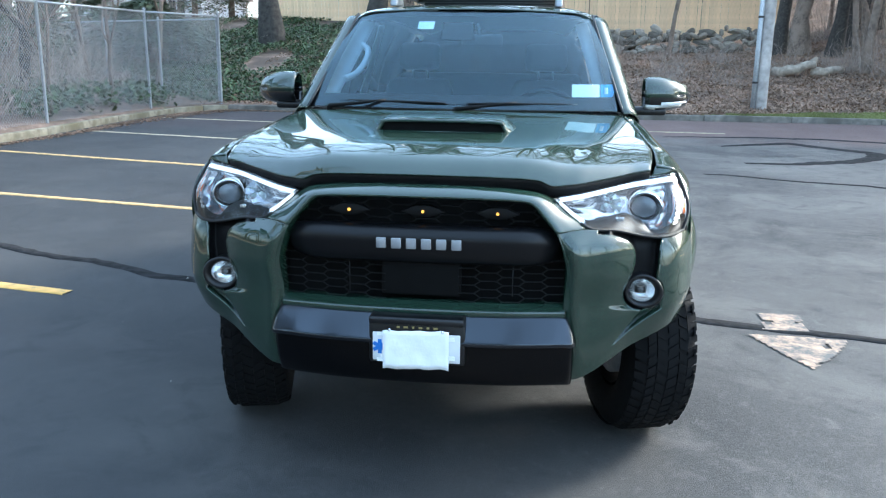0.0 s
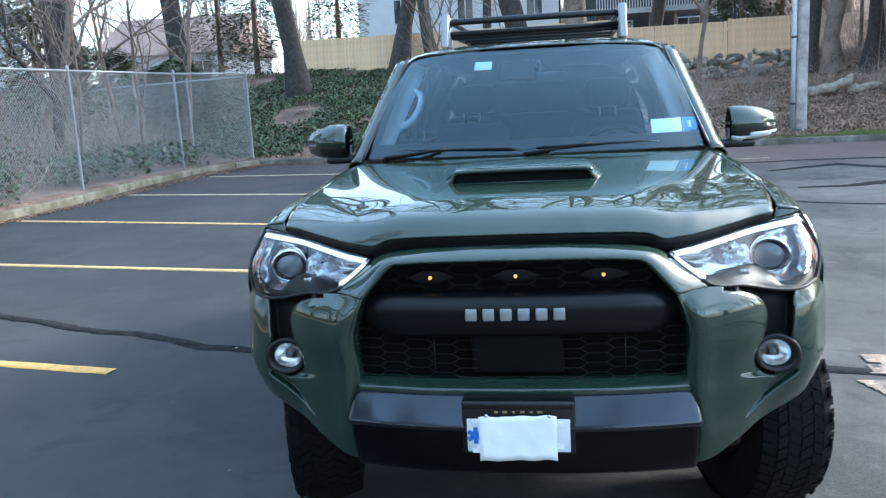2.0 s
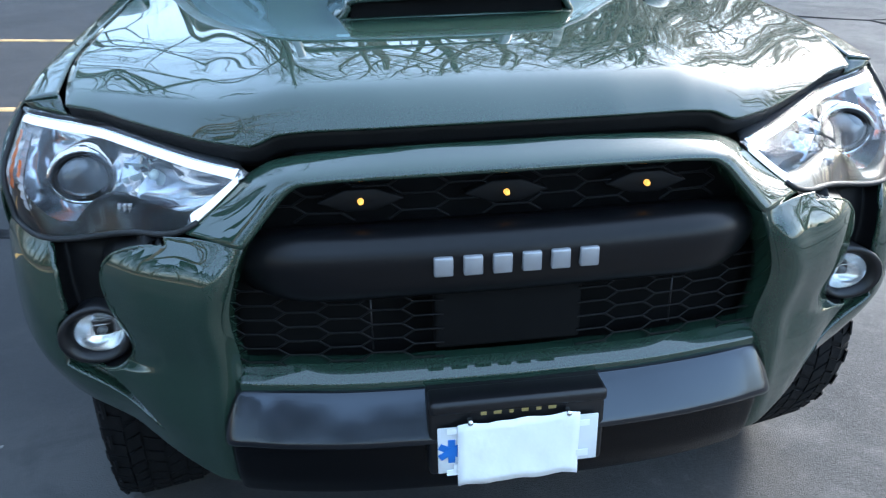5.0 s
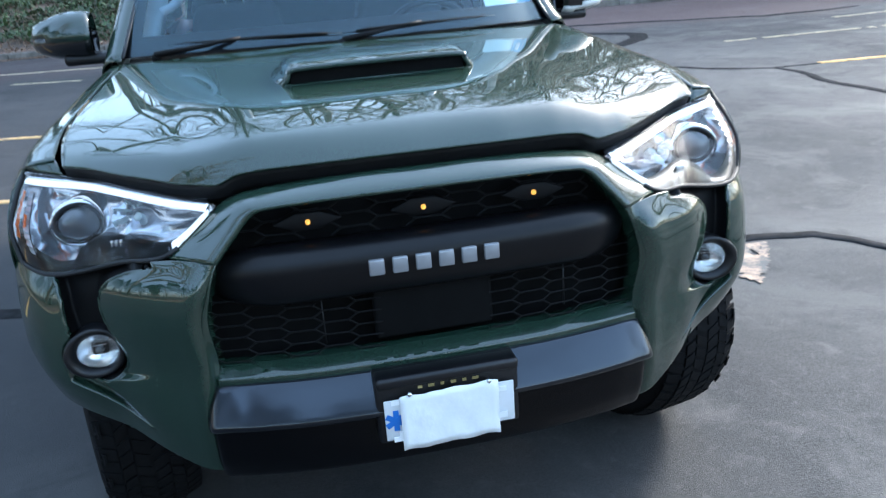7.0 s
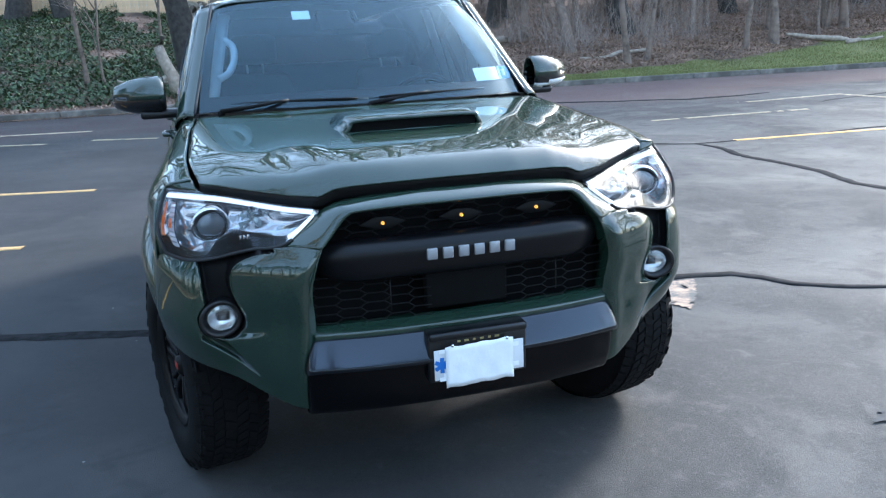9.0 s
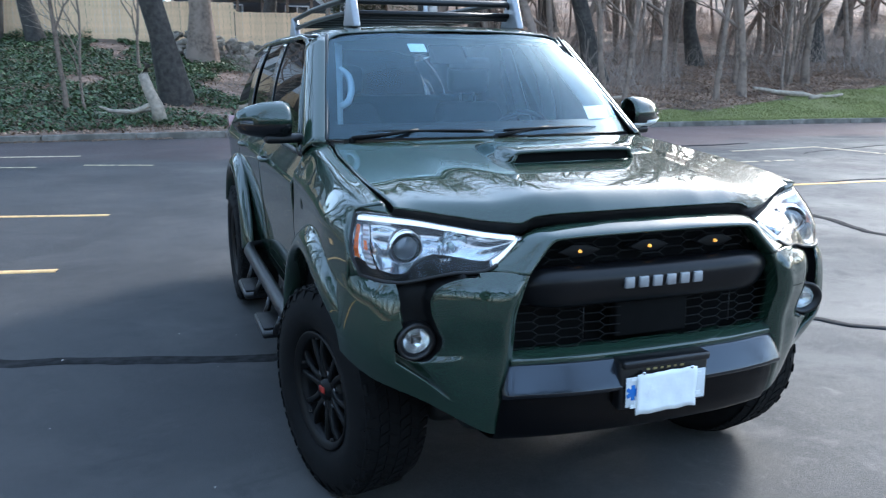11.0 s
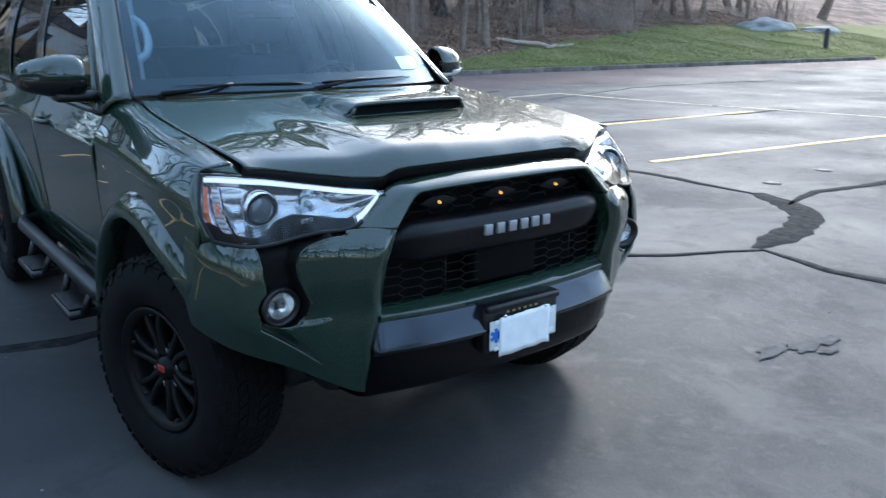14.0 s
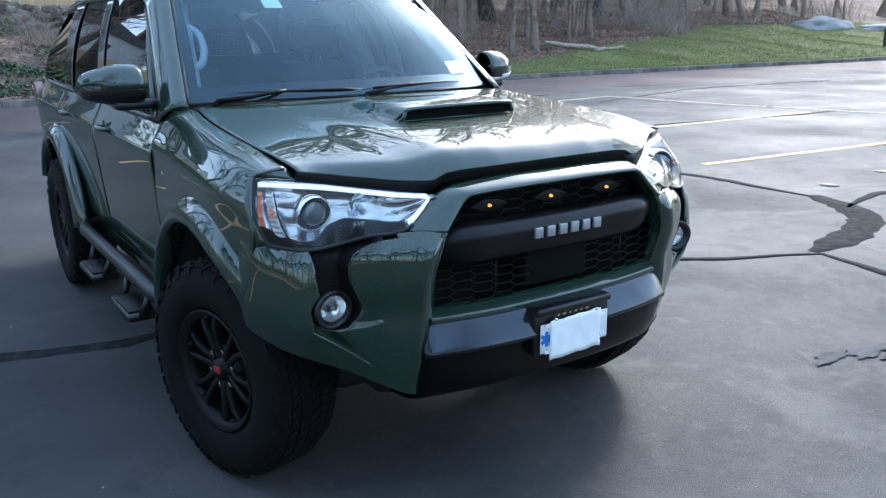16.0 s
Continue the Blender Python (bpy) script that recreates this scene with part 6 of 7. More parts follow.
    part("cap_mark", box_bm(s * (W1 - 0.029), y0 - 0.022, WR - 0.012, s * (W1 - 0.0265), y0 + 0.022, WR + 0.014, 0.002), RED, hub, "red mark on the wheel cap")
    if y0 > 2:      # wider rear track
        hub.matrix_basis = Matrix.Translation((s * 0.028, 0, 0))
    if y0 < 2:      # front wheels turned a little
        c = Vector((s * 0.80, y0, 0))
        hub.matrix_basis = Matrix.Translation((-0.018, 0, 0)) @ Matrix.Translation(c) @ Matrix.Rotation(radians(STEER), 4, "Z") @ Matrix.Translation(-c)


for s in SIDES:
    for y0 in AXLES:
        wheel(s, y0)
for y0 in AXLES:
    part("axle", tube_bm([(-0.72, y0, WR), (0.72, y0, WR)], 0.045, 10), BLACK_ROUGH, car)


# ---- chain-link fence ----
def chain_link(pts, height, name, label, posts=True):
    ob = thing(name, label, "fence")
    rng = random.Random(2)
    for k, (x, y) in enumerate(pts):
        r = 0.038 if k in (0, len(pts) - 1) else 0.030
        p = part("fence_post", lathe_bm([(-0.2, r), (height + 0.03, r), (height + 0.05, r * 1.25), (height + 0.08, r * 0.9), (height + 0.10, 0.004)], 12, "z"), GALV, ob)
        p.matrix_basis = pose(x, y, 0.10, rng.uniform(-0.6, 0.6), rng.uniform(-0.6, 0.6), 0)
    for (x0, y0), (x1, y1) in zip(pts, pts[1:]):
        L = math.hypot(x1 - x0, y1 - y0)
        ux, uy = (x1 - x0) / L, (y1 - y0) / L
        part("top_rail", tube_bm([(x0, y0, 0.10 + height), (x1, y1, 0.10 + height)], 0.021, 8), GALV, ob)
        bm = bmesh.new()
        step = 0.076
        H = height - 0.04
        n = int((L + H) / step)
        for sgn in (1, -1):
            for i in range(n):
                a = i * step - (H if sgn > 0 else 0)
                u0, z0, u1, z1 = (a, 0, a + H, H) if sgn > 0 else (a, 0, a - H, H)
                lo, hi = 0.0, 1.0
                for e0, e1 in ((u0, u1),):
                    d = e1 - e0
                    t0, t1 = sorted(((0 - e0) / d, (L - e0) / d))
                    lo, hi = max(lo, t0), min(hi, t1)
                if hi - lo < 0.01:
                    continue
                A, B = ((u0 + (u1 - u0) * t, z0 + (z1 - z0) * t) for t in (lo, hi))
                off = 0.002 * sgn
                tube_bm([(x0 + ux * A[0] - uy * off, y0 + uy * A[0] + ux * off, 0.14 + A[1]), (x0 + ux * B[0] - uy * off, y0 + uy * B[0] + ux * off, 0.14 + B[1])], 0.0024, 3, bm, caps=False)
        tagged(part("wire_mesh", bm, GALV, ob, "galvanised diamond wire mesh", smooth=False, normals=False), kind="stuff")
    return ob


chain_link([(-9.15, 5.6), (-9.2, 9.0), (-9.28, 12.3), (-9.24, 16.45), (-8.42, 18.8)], 2.28, "chain_link_fence", "grey galvanised chain-link fence along the kerb")
chain_link([(-8.48, 18.86), (-10.7, 20.1), (-13.1, 21.5), (-16, 23.3)], 2.2, "chain_link_fence", "grey galvanised chain-link fence turning up the bank")


# ---- bare trees ----
def grow(seed, height, r0, lean=(0, 0), fork=0.35, levels=5, spread=0.75, twigs=3, trunk_seg=9):
    """Verts and faces of the wood of a leafless tree; fine twigs apart."""
    rng = random.Random(seed)
    stem, wood, twig = ([], []), ([], []), ([], [])

    def limb(p, d, length, r, level):
        n = trunk_seg if level == 0 else (5 if level < 3 else 3)
        pts, rs, dirs = [p.copy()], [r], [d.copy()]
        for i in range(n):
            bend = 0.10 if level == 0 else 0.24
            d = (d + Vector((rng.gauss(0, bend), rng.gauss(0, bend), rng.gauss(0.05 if level else 0.10, bend * 0.7)))).normalized()
            p = p + d * length / n
            pts.append(p.copy())
            f = (i + 1) / n
            rs.append(r * (1 - f * (0.55 if level == 0 else 0.72)))
            dirs.append(d.copy())
        seg = 9 if level == 0 else (6 if level == 1 else (4 if level < 4 else 3))
        V, F = stem if level == 0 else wood if level < 3 else twig
        base = len(V)
        flare = 1.55 if level == 0 else 1.0
        for i, (q, rr, dd) in enumerate(zip(pts, rs, dirs)):
            a = dd.cross(Vector((0.3, 0.9, 0.1))).normalized()
            b = dd.cross(a)
            rr = rr * (flare if i == 0 else 1)
            for k in range(seg):
                t = 2 * math.pi * k / seg
                w = 1 + (0.14 * noise.noise((q.x * 2 + math.cos(t), q.y * 2 + math.sin(t), q.z)) if level == 0 else 0)
                V.append(tuple(q + (a * math.cos(t) + b * math.sin(t)) * rr * w))
        for i in range(n):
            for k in range(seg):
                F.append((base + i * seg + k, base + i * seg + (k + 1) % seg, base + (i + 1) * seg + (k + 1) % seg, base + (i + 1) * seg + k))
        if level >= levels:
            return
        kids = (7 if level == 0 else 4 if level < 3 else twigs)
        for c in range(kids):
            f = (fork + (1 - fork) * (c + rng.random() * 0.8) / kids) if level == 0 else (0.22 + 0.78 * (c + rng.random()) / kids)
            j = min(n, max(1, int(f * n)))
            dd = dirs[j]
            side = Vector((rng.gauss(0, 1), rng.gauss(0, 1), rng.gauss(0.15, 0.5)))
            side = (side - dd * side.dot(dd)).normalized()
            nd = (dd * (1 - spread * 0.5) + side * spread * rng.uniform(0.7, 1.15)).normalized()
            limb(pts[j], nd, length * rng.uniform(0.42, 0.66) * (1.0 - 0.25 * f * (level == 0)), rs[j] * rng.uniform(0.5, 0.72), level + 1)

    limb(Vector((0, 0, -0.3)), Vector((lean[0], lean[1], 1)).normalized(), height * 0.8, r0, 0)
    return stem, wood, twig


def tree(name, seed, height, r0, label, crown=TWIG, **kw):
    ob = thing(name, label, "tree", "bare trees on the bank")
    stem, wood, twig = grow(seed, height, r0, **kw)
    raw_part("trunk", *stem, BARK, ob, smooth=True)
    tagged(raw_part("branchwork", *wood, BARK, ob, "bare limbs", smooth=True), kind="stuff")
    if twig[0]:
        tagged(raw_part("crown", *twig, crown, ob, "leafless twigs"), kind="stuff")
    return ob


BIG = [tree("bare_tree", 11, 23, 0.38, "tall bare tree with thick grey-brown trunk on the bank", crown=BARK, twigs=2, fork=0.30),
       tree("bare_tree", 23, 25, 0.34, "tall bare tree with spreading leafless crown on the bank", crown=BARK, twigs=2, fork=0.36, lean=(0.05, 0)),
       tree("bare_tree", 37, 20, 0.26, "leaning bare tree with dark bark on the bank", crown=BARK, twigs=2, fork=0.28, lean=(0.22, 0.05)),
       tree("bare_tree", 41, 24, 0.44, "thick-trunked bare tree at the top of the bank", crown=BARK, twigs=2, fork=0.34)]
SLIM = [tree("bare_sapling", 51 + k, 8.5 + k * 0.9, 0.055 + 0.018 * k, "slender leafless sapling in the woodland edge", fork=0.30, levels=4, spread=0.55, twigs=2, lean=((k - 2) * 0.07, 0.03)) for k in range(6)]


def put(ob, x, y, turn, first=None, scale=1.0, sink=0.0):
    m = pose(x, y, hill(x, y) - sink, 0, 0, turn)
    if not first:
        ob = copy_thing(ob, m)
    ob.matrix_basis = m
    ob.scale = (scale,) * 3
    return ob


# trees that can be told apart
spots = [(0, -9.9, 27.6, 10), (1, -7.1, 31.8, 80), (3, 0.2, 30.2, 140), (2, -5.4, 31.5, 170), (1, -0.9, 22.3, 250), (3, 9.0, 29.0, 20), (0, 8.3, 29.6, 200), (1, 9.9, 28.3, 300), (2, 10.8, 29.3, 100), (0, -13.5, 26.0, 60), (3, -16.5, 23.5, 310), (2, -12.2, 15.8, 20), (1, -15.0, 12.0, 130), (0, -13.0, 6.0, 240)]
used = set()
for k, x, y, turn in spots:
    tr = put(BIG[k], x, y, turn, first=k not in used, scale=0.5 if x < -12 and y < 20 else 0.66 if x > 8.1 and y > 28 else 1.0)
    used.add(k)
    if x < -5:      # trunks on the shaded bank: the shade is put into the bark colour
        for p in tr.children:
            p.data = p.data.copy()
            p.data.materials[0] = SHADED_BARK
rng = random.Random(77)
used = set()
n = 0
while n < 120:
    x = rng.uniform(9.5, 48)
    y = kerb_y(x) + 2.2 + 0.18 * max(0, x - 10) + 16 * rng.random() ** 1.3
    if grass_here(x, y) or grass_here(x, y - 0.6):
        continue
    k = rng.randrange(6)
    put(SLIM[k], x, y, rng.uniform(0, 360), first=k not in used, scale=rng.uniform(0.8, 1.35))
    used.add(k)
    n += 1
for x, y, k, sc in ((-3.7, 21.2, 1, 0.9), (-3.2, 21.0, 0, 0.7), (4.4, 29.6, 2, 1.0), (-1.9, 26.5, 0, 0.9), (-11.3, 21.0, 2, 0.8), (-12.5, 19.5, 1, 0.8), (-10.2, 14.0, 0, 0.7), (-10.8, 12.0, 1, 0.6), (-12, 10.0, 3, 0.8), (-10.4, 16.8, 2, 0.6), (-14, 17.5, 4, 0.9), (-11.5, 8.2, 3, 0.8)):
    put(SLIM[k], x, y, rng.uniform(0, 360), scale=sc)
for x, y, k in ((12.5, 33, 0), (17, 36, 1), (23, 34, 3), (29, 37, 2), (35, 36, 1), (41, 40, 0), (20, 28, 2), (27, 29, 1), (34, 31, 3), (47, 33, 2), (14, 25.5, 1), (-24, 34, 2), (-20, 40, 1), (-4.5, 40, 2), (4, 41, 0), (13, 42, 3)):
    put(BIG[k], x, y, rng.uniform(0, 360), scale=rng.uniform(0.9, 1.2))
# trees past the lot on the other sides, seen only in the paint and glass
for x, y, k in ((-14, -3, 3), (-20, -12, 1), (-9, -15, 2), (2, -17, 1), (30, -14, 2), (46, 4, 1)):
    put(BIG[k], x, y, rng.uniform(0, 360))
# tall bare trees past the open side of the lot, against the light
for x, y, k, sc in ((37, 7, 0, 1.25), (39, 13, 1, 1.2), (36, 1, 3, 1.2), (40, -5, 1, 1.25), (43, 9.5, 3, 1.35), (38, 4, 2, 1.4)):
    put(BIG[k], x, y, rng.uniform(0, 360), scale=sc)
# tall crowns standing behind the houses, over the roofs
for x, y, k, sc in ((-15, 56, 1, 1.7), (-6, 57, 0, 1.7), (2, 56, 1, 1.8), (10, 55, 3, 1.6), (20, 50, 0, 1.6)):
    put(BIG[k], x, y, rng.uniform(0, 360), scale=sc)


# ---- brush, ivy, grass, litter ----
def brush(name, seed, n, spread, height, label, mat=TWIG):
    rng = random.Random(seed)
    V, F = [], []
    for k in range(n):
        p = Vector((rng.gauss(0, spread), rng.gauss(0, spread), -0.05))
        d = Vector((rng.gauss(0, 0.45), rng.gauss(0, 0.45), 1)).normalized()
        r = rng.uniform(0.004, 0.011)
        L = height * rng.uniform(0.4, 1.1)
        m = 7
        pts = []
        for i in range(m + 1):
            pts.append(p.copy())
            d = (d + Vector((rng.gauss(0, 0.28), rng.gauss(0, 0.28), rng.gauss(-0.12 * i / m, 0.15)))).normalized()
            p = p + d * L / m
        base = len(V)
        for i, q in enumerate(pts):
            for t in (0, 2.1, 4.2):
                V.append((q.x + r * (1 - 0.6 * i / m) * math.cos(t), q.y + r * (1 - 0.6 * i / m) * math.sin(t), q.z))
        for i in range(m):
            for t in range(3):
                F.append((base + i * 3 + t, base + i * 3 + (t + 1) % 3, base + (i + 1) * 3 + (t + 1) % 3, base + (i + 1) * 3 + t))
    ob = raw_part(name, V, F, mat)
    return tagged(ob, label, "shrub", "brush on the banks", "stuff")


BRUSH = [brush("brush", 5 + k, 70, 0.55, 1.7 + 0.5 * k, "tangle of bare brown stems") for k in range(3)]
rng = random.Random(9)
places = []
for _ in range(60):
    places.append((rng.uniform(-14.5, -9.5), rng.uniform(6, 19)))
for _ in range(150):
    x = rng.uniform(10, 44)
    y = kerb_y(x) + 3.0 + 0.2 * max(0, x - 10) + 20 * rng.random()
    if not grass_here(x, y):
        places.append((x, y))
for _ in range(28):
    places.append((rng.uniform(1.5, 10), rng.uniform(22, 30.5)))
for _ in range(22):
    places.append((rng.uniform(-20, -12), rng.uniform(22, 34)))
for i, (x, y) in enumerate(places):
    b = BRUSH[i % 3] if i < 3 else BRUSH[i % 3].copy()
    if i >= 3:
        scene.collection.objects.link(b)
    b.matrix_basis = pose(x, y, hill(x, y), rng.uniform(-8, 8), rng.uniform(-8, 8), rng.uniform(0, 360))
    sc = rng.uniform(0.6, 1.25) * (0.55 if 1 < x < 10 else 1)
    b.scale = (sc, sc, sc)


def scatter(name, count, where, size, mat, label, category, seed, blade=False, lift=0.02, heap=0.0):
    rng = random.Random(seed)
    V, F = [], []
    while count:
        x, y = where(rng)
        if x is None:
            continue
        count -= 1
        s = size * rng.uniform(0.5, 1.3)
        a = rng.uniform(0, 2 * math.pi)
        z = hill(x, y) + lift * rng.random() + heap * max(0, noise.noise((x * 0.9, y * 0.9, seed))) * rng.random()
        b = len(V)
        c, si = math.cos(a), math.sin(a)
        if blade:
            w = 0.012
            h = s
            V += [(x - w * c, y - w * si, z - 0.02), (x + w * c, y + w * si, z - 0.02), (x + rng.gauss(0, 0.3) * h, y + rng.gauss(0, 0.3) * h, z + h)]
            F.append((b, b + 1, b + 2))
        else:
            tx, ty = rng.gauss(0, 0.5), rng.gauss(0, 0.5)
            for u, v in ((-0.5, 0), (0, -0.42), (0.62, 0), (0, 0.42)):
                px, py = u * c - v * si, u * si + v * c
                V.append((x + px * s, y + py * s, z + s * (tx * u + ty * v + 0.35)))
            F.append((b, b + 1, b + 2, b + 3))
    return tagged(raw_part(name, V, F, mat), label, category, kind="stuff")


def ivy_spot(r):
    x, y = r.uniform(-18, 2.2), r.uniform(18.6, 33)
    d = y - kerb_y(x)
    if d < 0.9 + 1.6 * max(0, noise.noise((x * 0.4, 2, 5))) or noise.noise((x * 0.5, y * 0.5, 2)) < -0.35 + max(0, (x + 1) * 0.15):
        return None, None
    return x, y


scatter("ivy", 110000, ivy_spot, 0.075, IVY, "dark green ivy and ground cover on the bank", "ground cover", 3, lift=0.10, heap=0.45)


def weed_spot(r):
    x, y = r.uniform(-14, -9.1), r.uniform(5, 19)
    return (x, y) if noise.noise((x * 0.8, y * 0.8, 6)) > -0.05 else (None, None)


scatter("weeds", 9000, weed_spot, 0.10, IVY, "low green weeds and vines behind the fence", "ground cover", 13, lift=0.5, heap=0.7)


def turf_spot(r):
    x = 4.6 + 38 * r.random() ** 1.4
    y = kerb_y(x) + 0.2 + r.random() * (1.2 + 0.42 * max(0, x - 4))
    return (x, y) if grass_here(x, y) else (None, None)


scatter("grass", 80000, turf_spot, 0.034, GRASS, "short green grass behind the kerb", "grass", 4, blade=True)


def leaf_spot(r):
    x = r.uniform(-9, 40)
    y = kerb_y(x) + 0.2 + 13 * r.random() ** 1.4
    if grass_here(x, y) or (x < 1.5 and r.random() < 0.75):
        return None, None
    return x, y


scatter("leaf_litter", 150000, leaf_spot, 0.052, LITTER, "fallen brown leaves on the bank", "leaves", 6, lift=0.05)


def gutter_spot(r):
    k = r.random()
    if k < 0.75:
        y = 18.2 - 10.5 * r.random() ** 1.7
        edge = float(np.interp(y, (8.1, 11.3, 14.2, 16.8, 17.8, 18.2), (-8.56, -8.48, -8.68, -8.66, -8.3, -7.9)))
        return edge + abs(r.gauss(0, 0.10 + 0.20 * max(0, min(1, (y - 10) / 6)))), y
    x = -8.2 + 7 * r.random() ** 1.5
    return x, kerb_y(x) - abs(r.gauss(0, 0.18))


def on_lot(name, count, where, size, mat, label, seed):
    rng = random.Random(seed)
    V, F = [], []
    for _ in range(count):
        x, y = where(rng)
        s, a = size * rng.uniform(0.5, 1.4), rng.uniform(0, 6.28)
        b = len(V)
        for u, v, h in ((-0.5, 0, 0.1), (0, -0.4, 0.4), (0.6, 0, 0.1), (0, 0.4, 0.3)):
            V.append((x + s * (u * math.cos(a) - v * math.sin(a)), y + s * (u * math.sin(a) + v * math.cos(a)), 0.004 + s * h))
        F.append((b, b + 1, b + 2, b + 3))
    return tagged(raw_part(name, V, F, mat), label, "leaves", kind="stuff")


on_lot("gutter_leaves", 4200, gutter_spot, 0.048, LITTER, "brown leaves gathered along the kerb", 8)
on_lot("lot_debris", 120, lambda r: (r.uniform(-7, 14), r.uniform(-1.5, 16)), 0.018, STONE, "small grit and leaf bits on the asphalt", 18)


# ---- stone wall and board fence on the bank ----
def stone_mesh(seed):
    bm = bmesh.new()
    bmesh.ops.create_icosphere(bm, subdivisions=2, radius=0.5)
    rng = random.Random(seed)
    ax = [rng.uniform(0.75, 1.15) for _ in range(3)]
    for v in bm.verts:
        q = v.co.normalized()
        m = max(abs(q.x), abs(q.y), abs(q.z))
        v.co = Vector((q.x * ax[0], q.y * ax[1], q.z * ax[2])) * (0.40 / m ** 0.86) * (1 + 0.20 * noise.noise((q.x * 1.7 + seed, q.y * 1.7, q.z * 1.7)) + 0.10 * noise.noise((q.x * 4 + seed, q.y * 4, q.z * 4)))
    me = bpy.data.meshes.new("stone")
    bm.to_mesh(me)
    bm.free()
    me.materials.append(STONE_ONE)
    return me


STONE_ONE = material("wall_stone", (0.22, 0.19, 0.155), 0.9, vary=0.3, scale=4, bump=0.5, bump_scale=20)
nt = STONE_ONE.node_tree
oi, mr2, hs2 = nt.nodes.new("ShaderNodeObjectInfo"), nt.nodes.new("ShaderNodeMapRange"), nt.nodes.new("ShaderNodeHueSaturation")
mr2.inputs["To Min"].default_value, mr2.inputs["To Max"].default_value = 0.45, 1.7
src = nt.nodes["Principled BSDF"].inputs["Base Color"].links[0].from_socket
nt.links.new(oi.outputs["Random"], mr2.inputs["Value"])
nt.links.new(mr2.outputs["Result"], hs2.inputs["Value"])
nt.links.new(src, hs2.inputs["Color"])
nt.links.new(hs2.outputs["Color"], nt.nodes["Principled BSDF"].inputs["Base Color"])
STONES = [stone_mesh(k) for k in range(7)]
rng = random.Random(31)
wall_ob = thing("stone_wall", "rough dry-laid fieldstone retaining wall on the bank", "wall")
for row in range(5):
    x = -1.0
    while x < 9.4:
        w = 0.16 + 0.75 * rng.random() ** 1.8
        st = new("stone", rng.choice(STONES))
        st.parent = wall_ob
        y = 30.9 - 0.05 * (x - 4) + 0.12 * row + rng.gauss(0, 0.08)
        st.matrix_basis = Matrix.LocRotScale((x + w / 2, y, hill(x, y) + 0.06 + 0.165 * row + rng.gauss(0, 0.07)), Euler((rng.gauss(0, 0.35), rng.gauss(0, 0.3), rng.gauss(0, 0.6))), (w * 1.15, rng.uniform(0.3, 0.6), rng.uniform(0.20, 0.42)))
        x += w * rng.uniform(0.75, 1.05)


def board_fence(x0, x1, y, z, tall, label):
    ob = thing("board_fence", label, "fence")
    me = {}
    bm = box_bm(-0.072, -0.011, 0, 0.072, 0.011, tall, 0.004, 1)
    first = part("board", bm, TAN_BOARD, ob, smooth=False)
    me = first.data
    first.matrix_basis = pose(x0, y, z)
    n = int((x1 - x0) / 0.148)
    rng = random.Random(int(x0 * 10))
    for k in range(1, n):
        b = new("board", me)
        b.parent = ob
        x = x0 + k * 0.148
        b.matrix_basis = pose(x, y + rng.gauss(0, 0.002), z - 0.02 * rng.random(), 0, rng.gauss(0, 0.15), 0)
    for h in (0.35, tall - 0.35):
        part("fence_rail", box_bm(x0, y + 0.012, z + h, x1, y + 0.05, z + h + 0.09), TAN_BOARD, ob, smooth=False)
    for x in np.arange(x0, x1 + 0.1, 2.4):
        part("post", box_bm(x - 0.05, y + 0.05, z - 0.6, x + 0.05, y + 0.15, z + tall + 0.02, 0.006), TAN_BOARD, ob, smooth=False)
    return ob


TAN_BOARD = material("tan_boards", (0.86, 0.59, 0.36), 0.8, vary=0.15, scale=4, bump=0.2, bump_scale=40)
nt = TAN_BOARD.node_tree
oi, mr2, hs2 = nt.nodes.new("ShaderNodeObjectInfo"), nt.nodes.new("ShaderNodeMapRange"), nt.nodes.new("ShaderNodeHueSaturation")
mr2.inputs["To Min"].default_value, mr2.inputs["To Max"].default_value = 0.93, 1.05
src = nt.nodes["Principled BSDF"].inputs["Base Color"].links[0].from_socket
nt.links.new(oi.outputs["Random"], mr2.inputs["Value"])
nt.links.new(mr2.outputs["Result"], hs2.inputs["Value"])
nt.links.new(src, hs2.inputs["Color"])
nt.links.new(hs2.outputs["Color"], nt.nodes["Principled BSDF"].inputs["Base Color"])
board_fence(-11.6, 1.72, 33.0, 2.30, 1.85, "tan wooden board fence behind the trees")
board_fence(1.75, 6.20, 33.0, 2.08, 1.72, "tan wooden board fence above the stone wall")
board_fence(6.21, 9.2, 33.0, 2.12, 1.76, "pale tan wooden board fence above the stone wall")

# ---- utility pole ----
pole = thing("utility_pole", "weathered grey wooden utility pole with a metal conduit", "pole", at=(5.62, 19.6, hill(5.62, 19.6) - 0.1))
part("pole_shaft", lathe_bm([(-0.3, 0.162), (0.4, 0.156), (4, 0.150), (9.5, 0.13), (9.52, 0.005)], 20, "z"), POLE_WOOD, pole)
part("conduit", tube_bm([(-0.205, -0.10, -0.2), (-0.205, -0.10, 1.5), (-0.205, -0.10, 7.0)], 0.06, 12), GALV, pole, "galvanised steel conduit")
for z in (0.75, 2.35, 4.2):
    part("conduit_strap", lathe_bm([(z, 0.072), (z + 0.05, 0.072)], 12, "z", (-0.205, -0.10, 0)), IRON, pole)
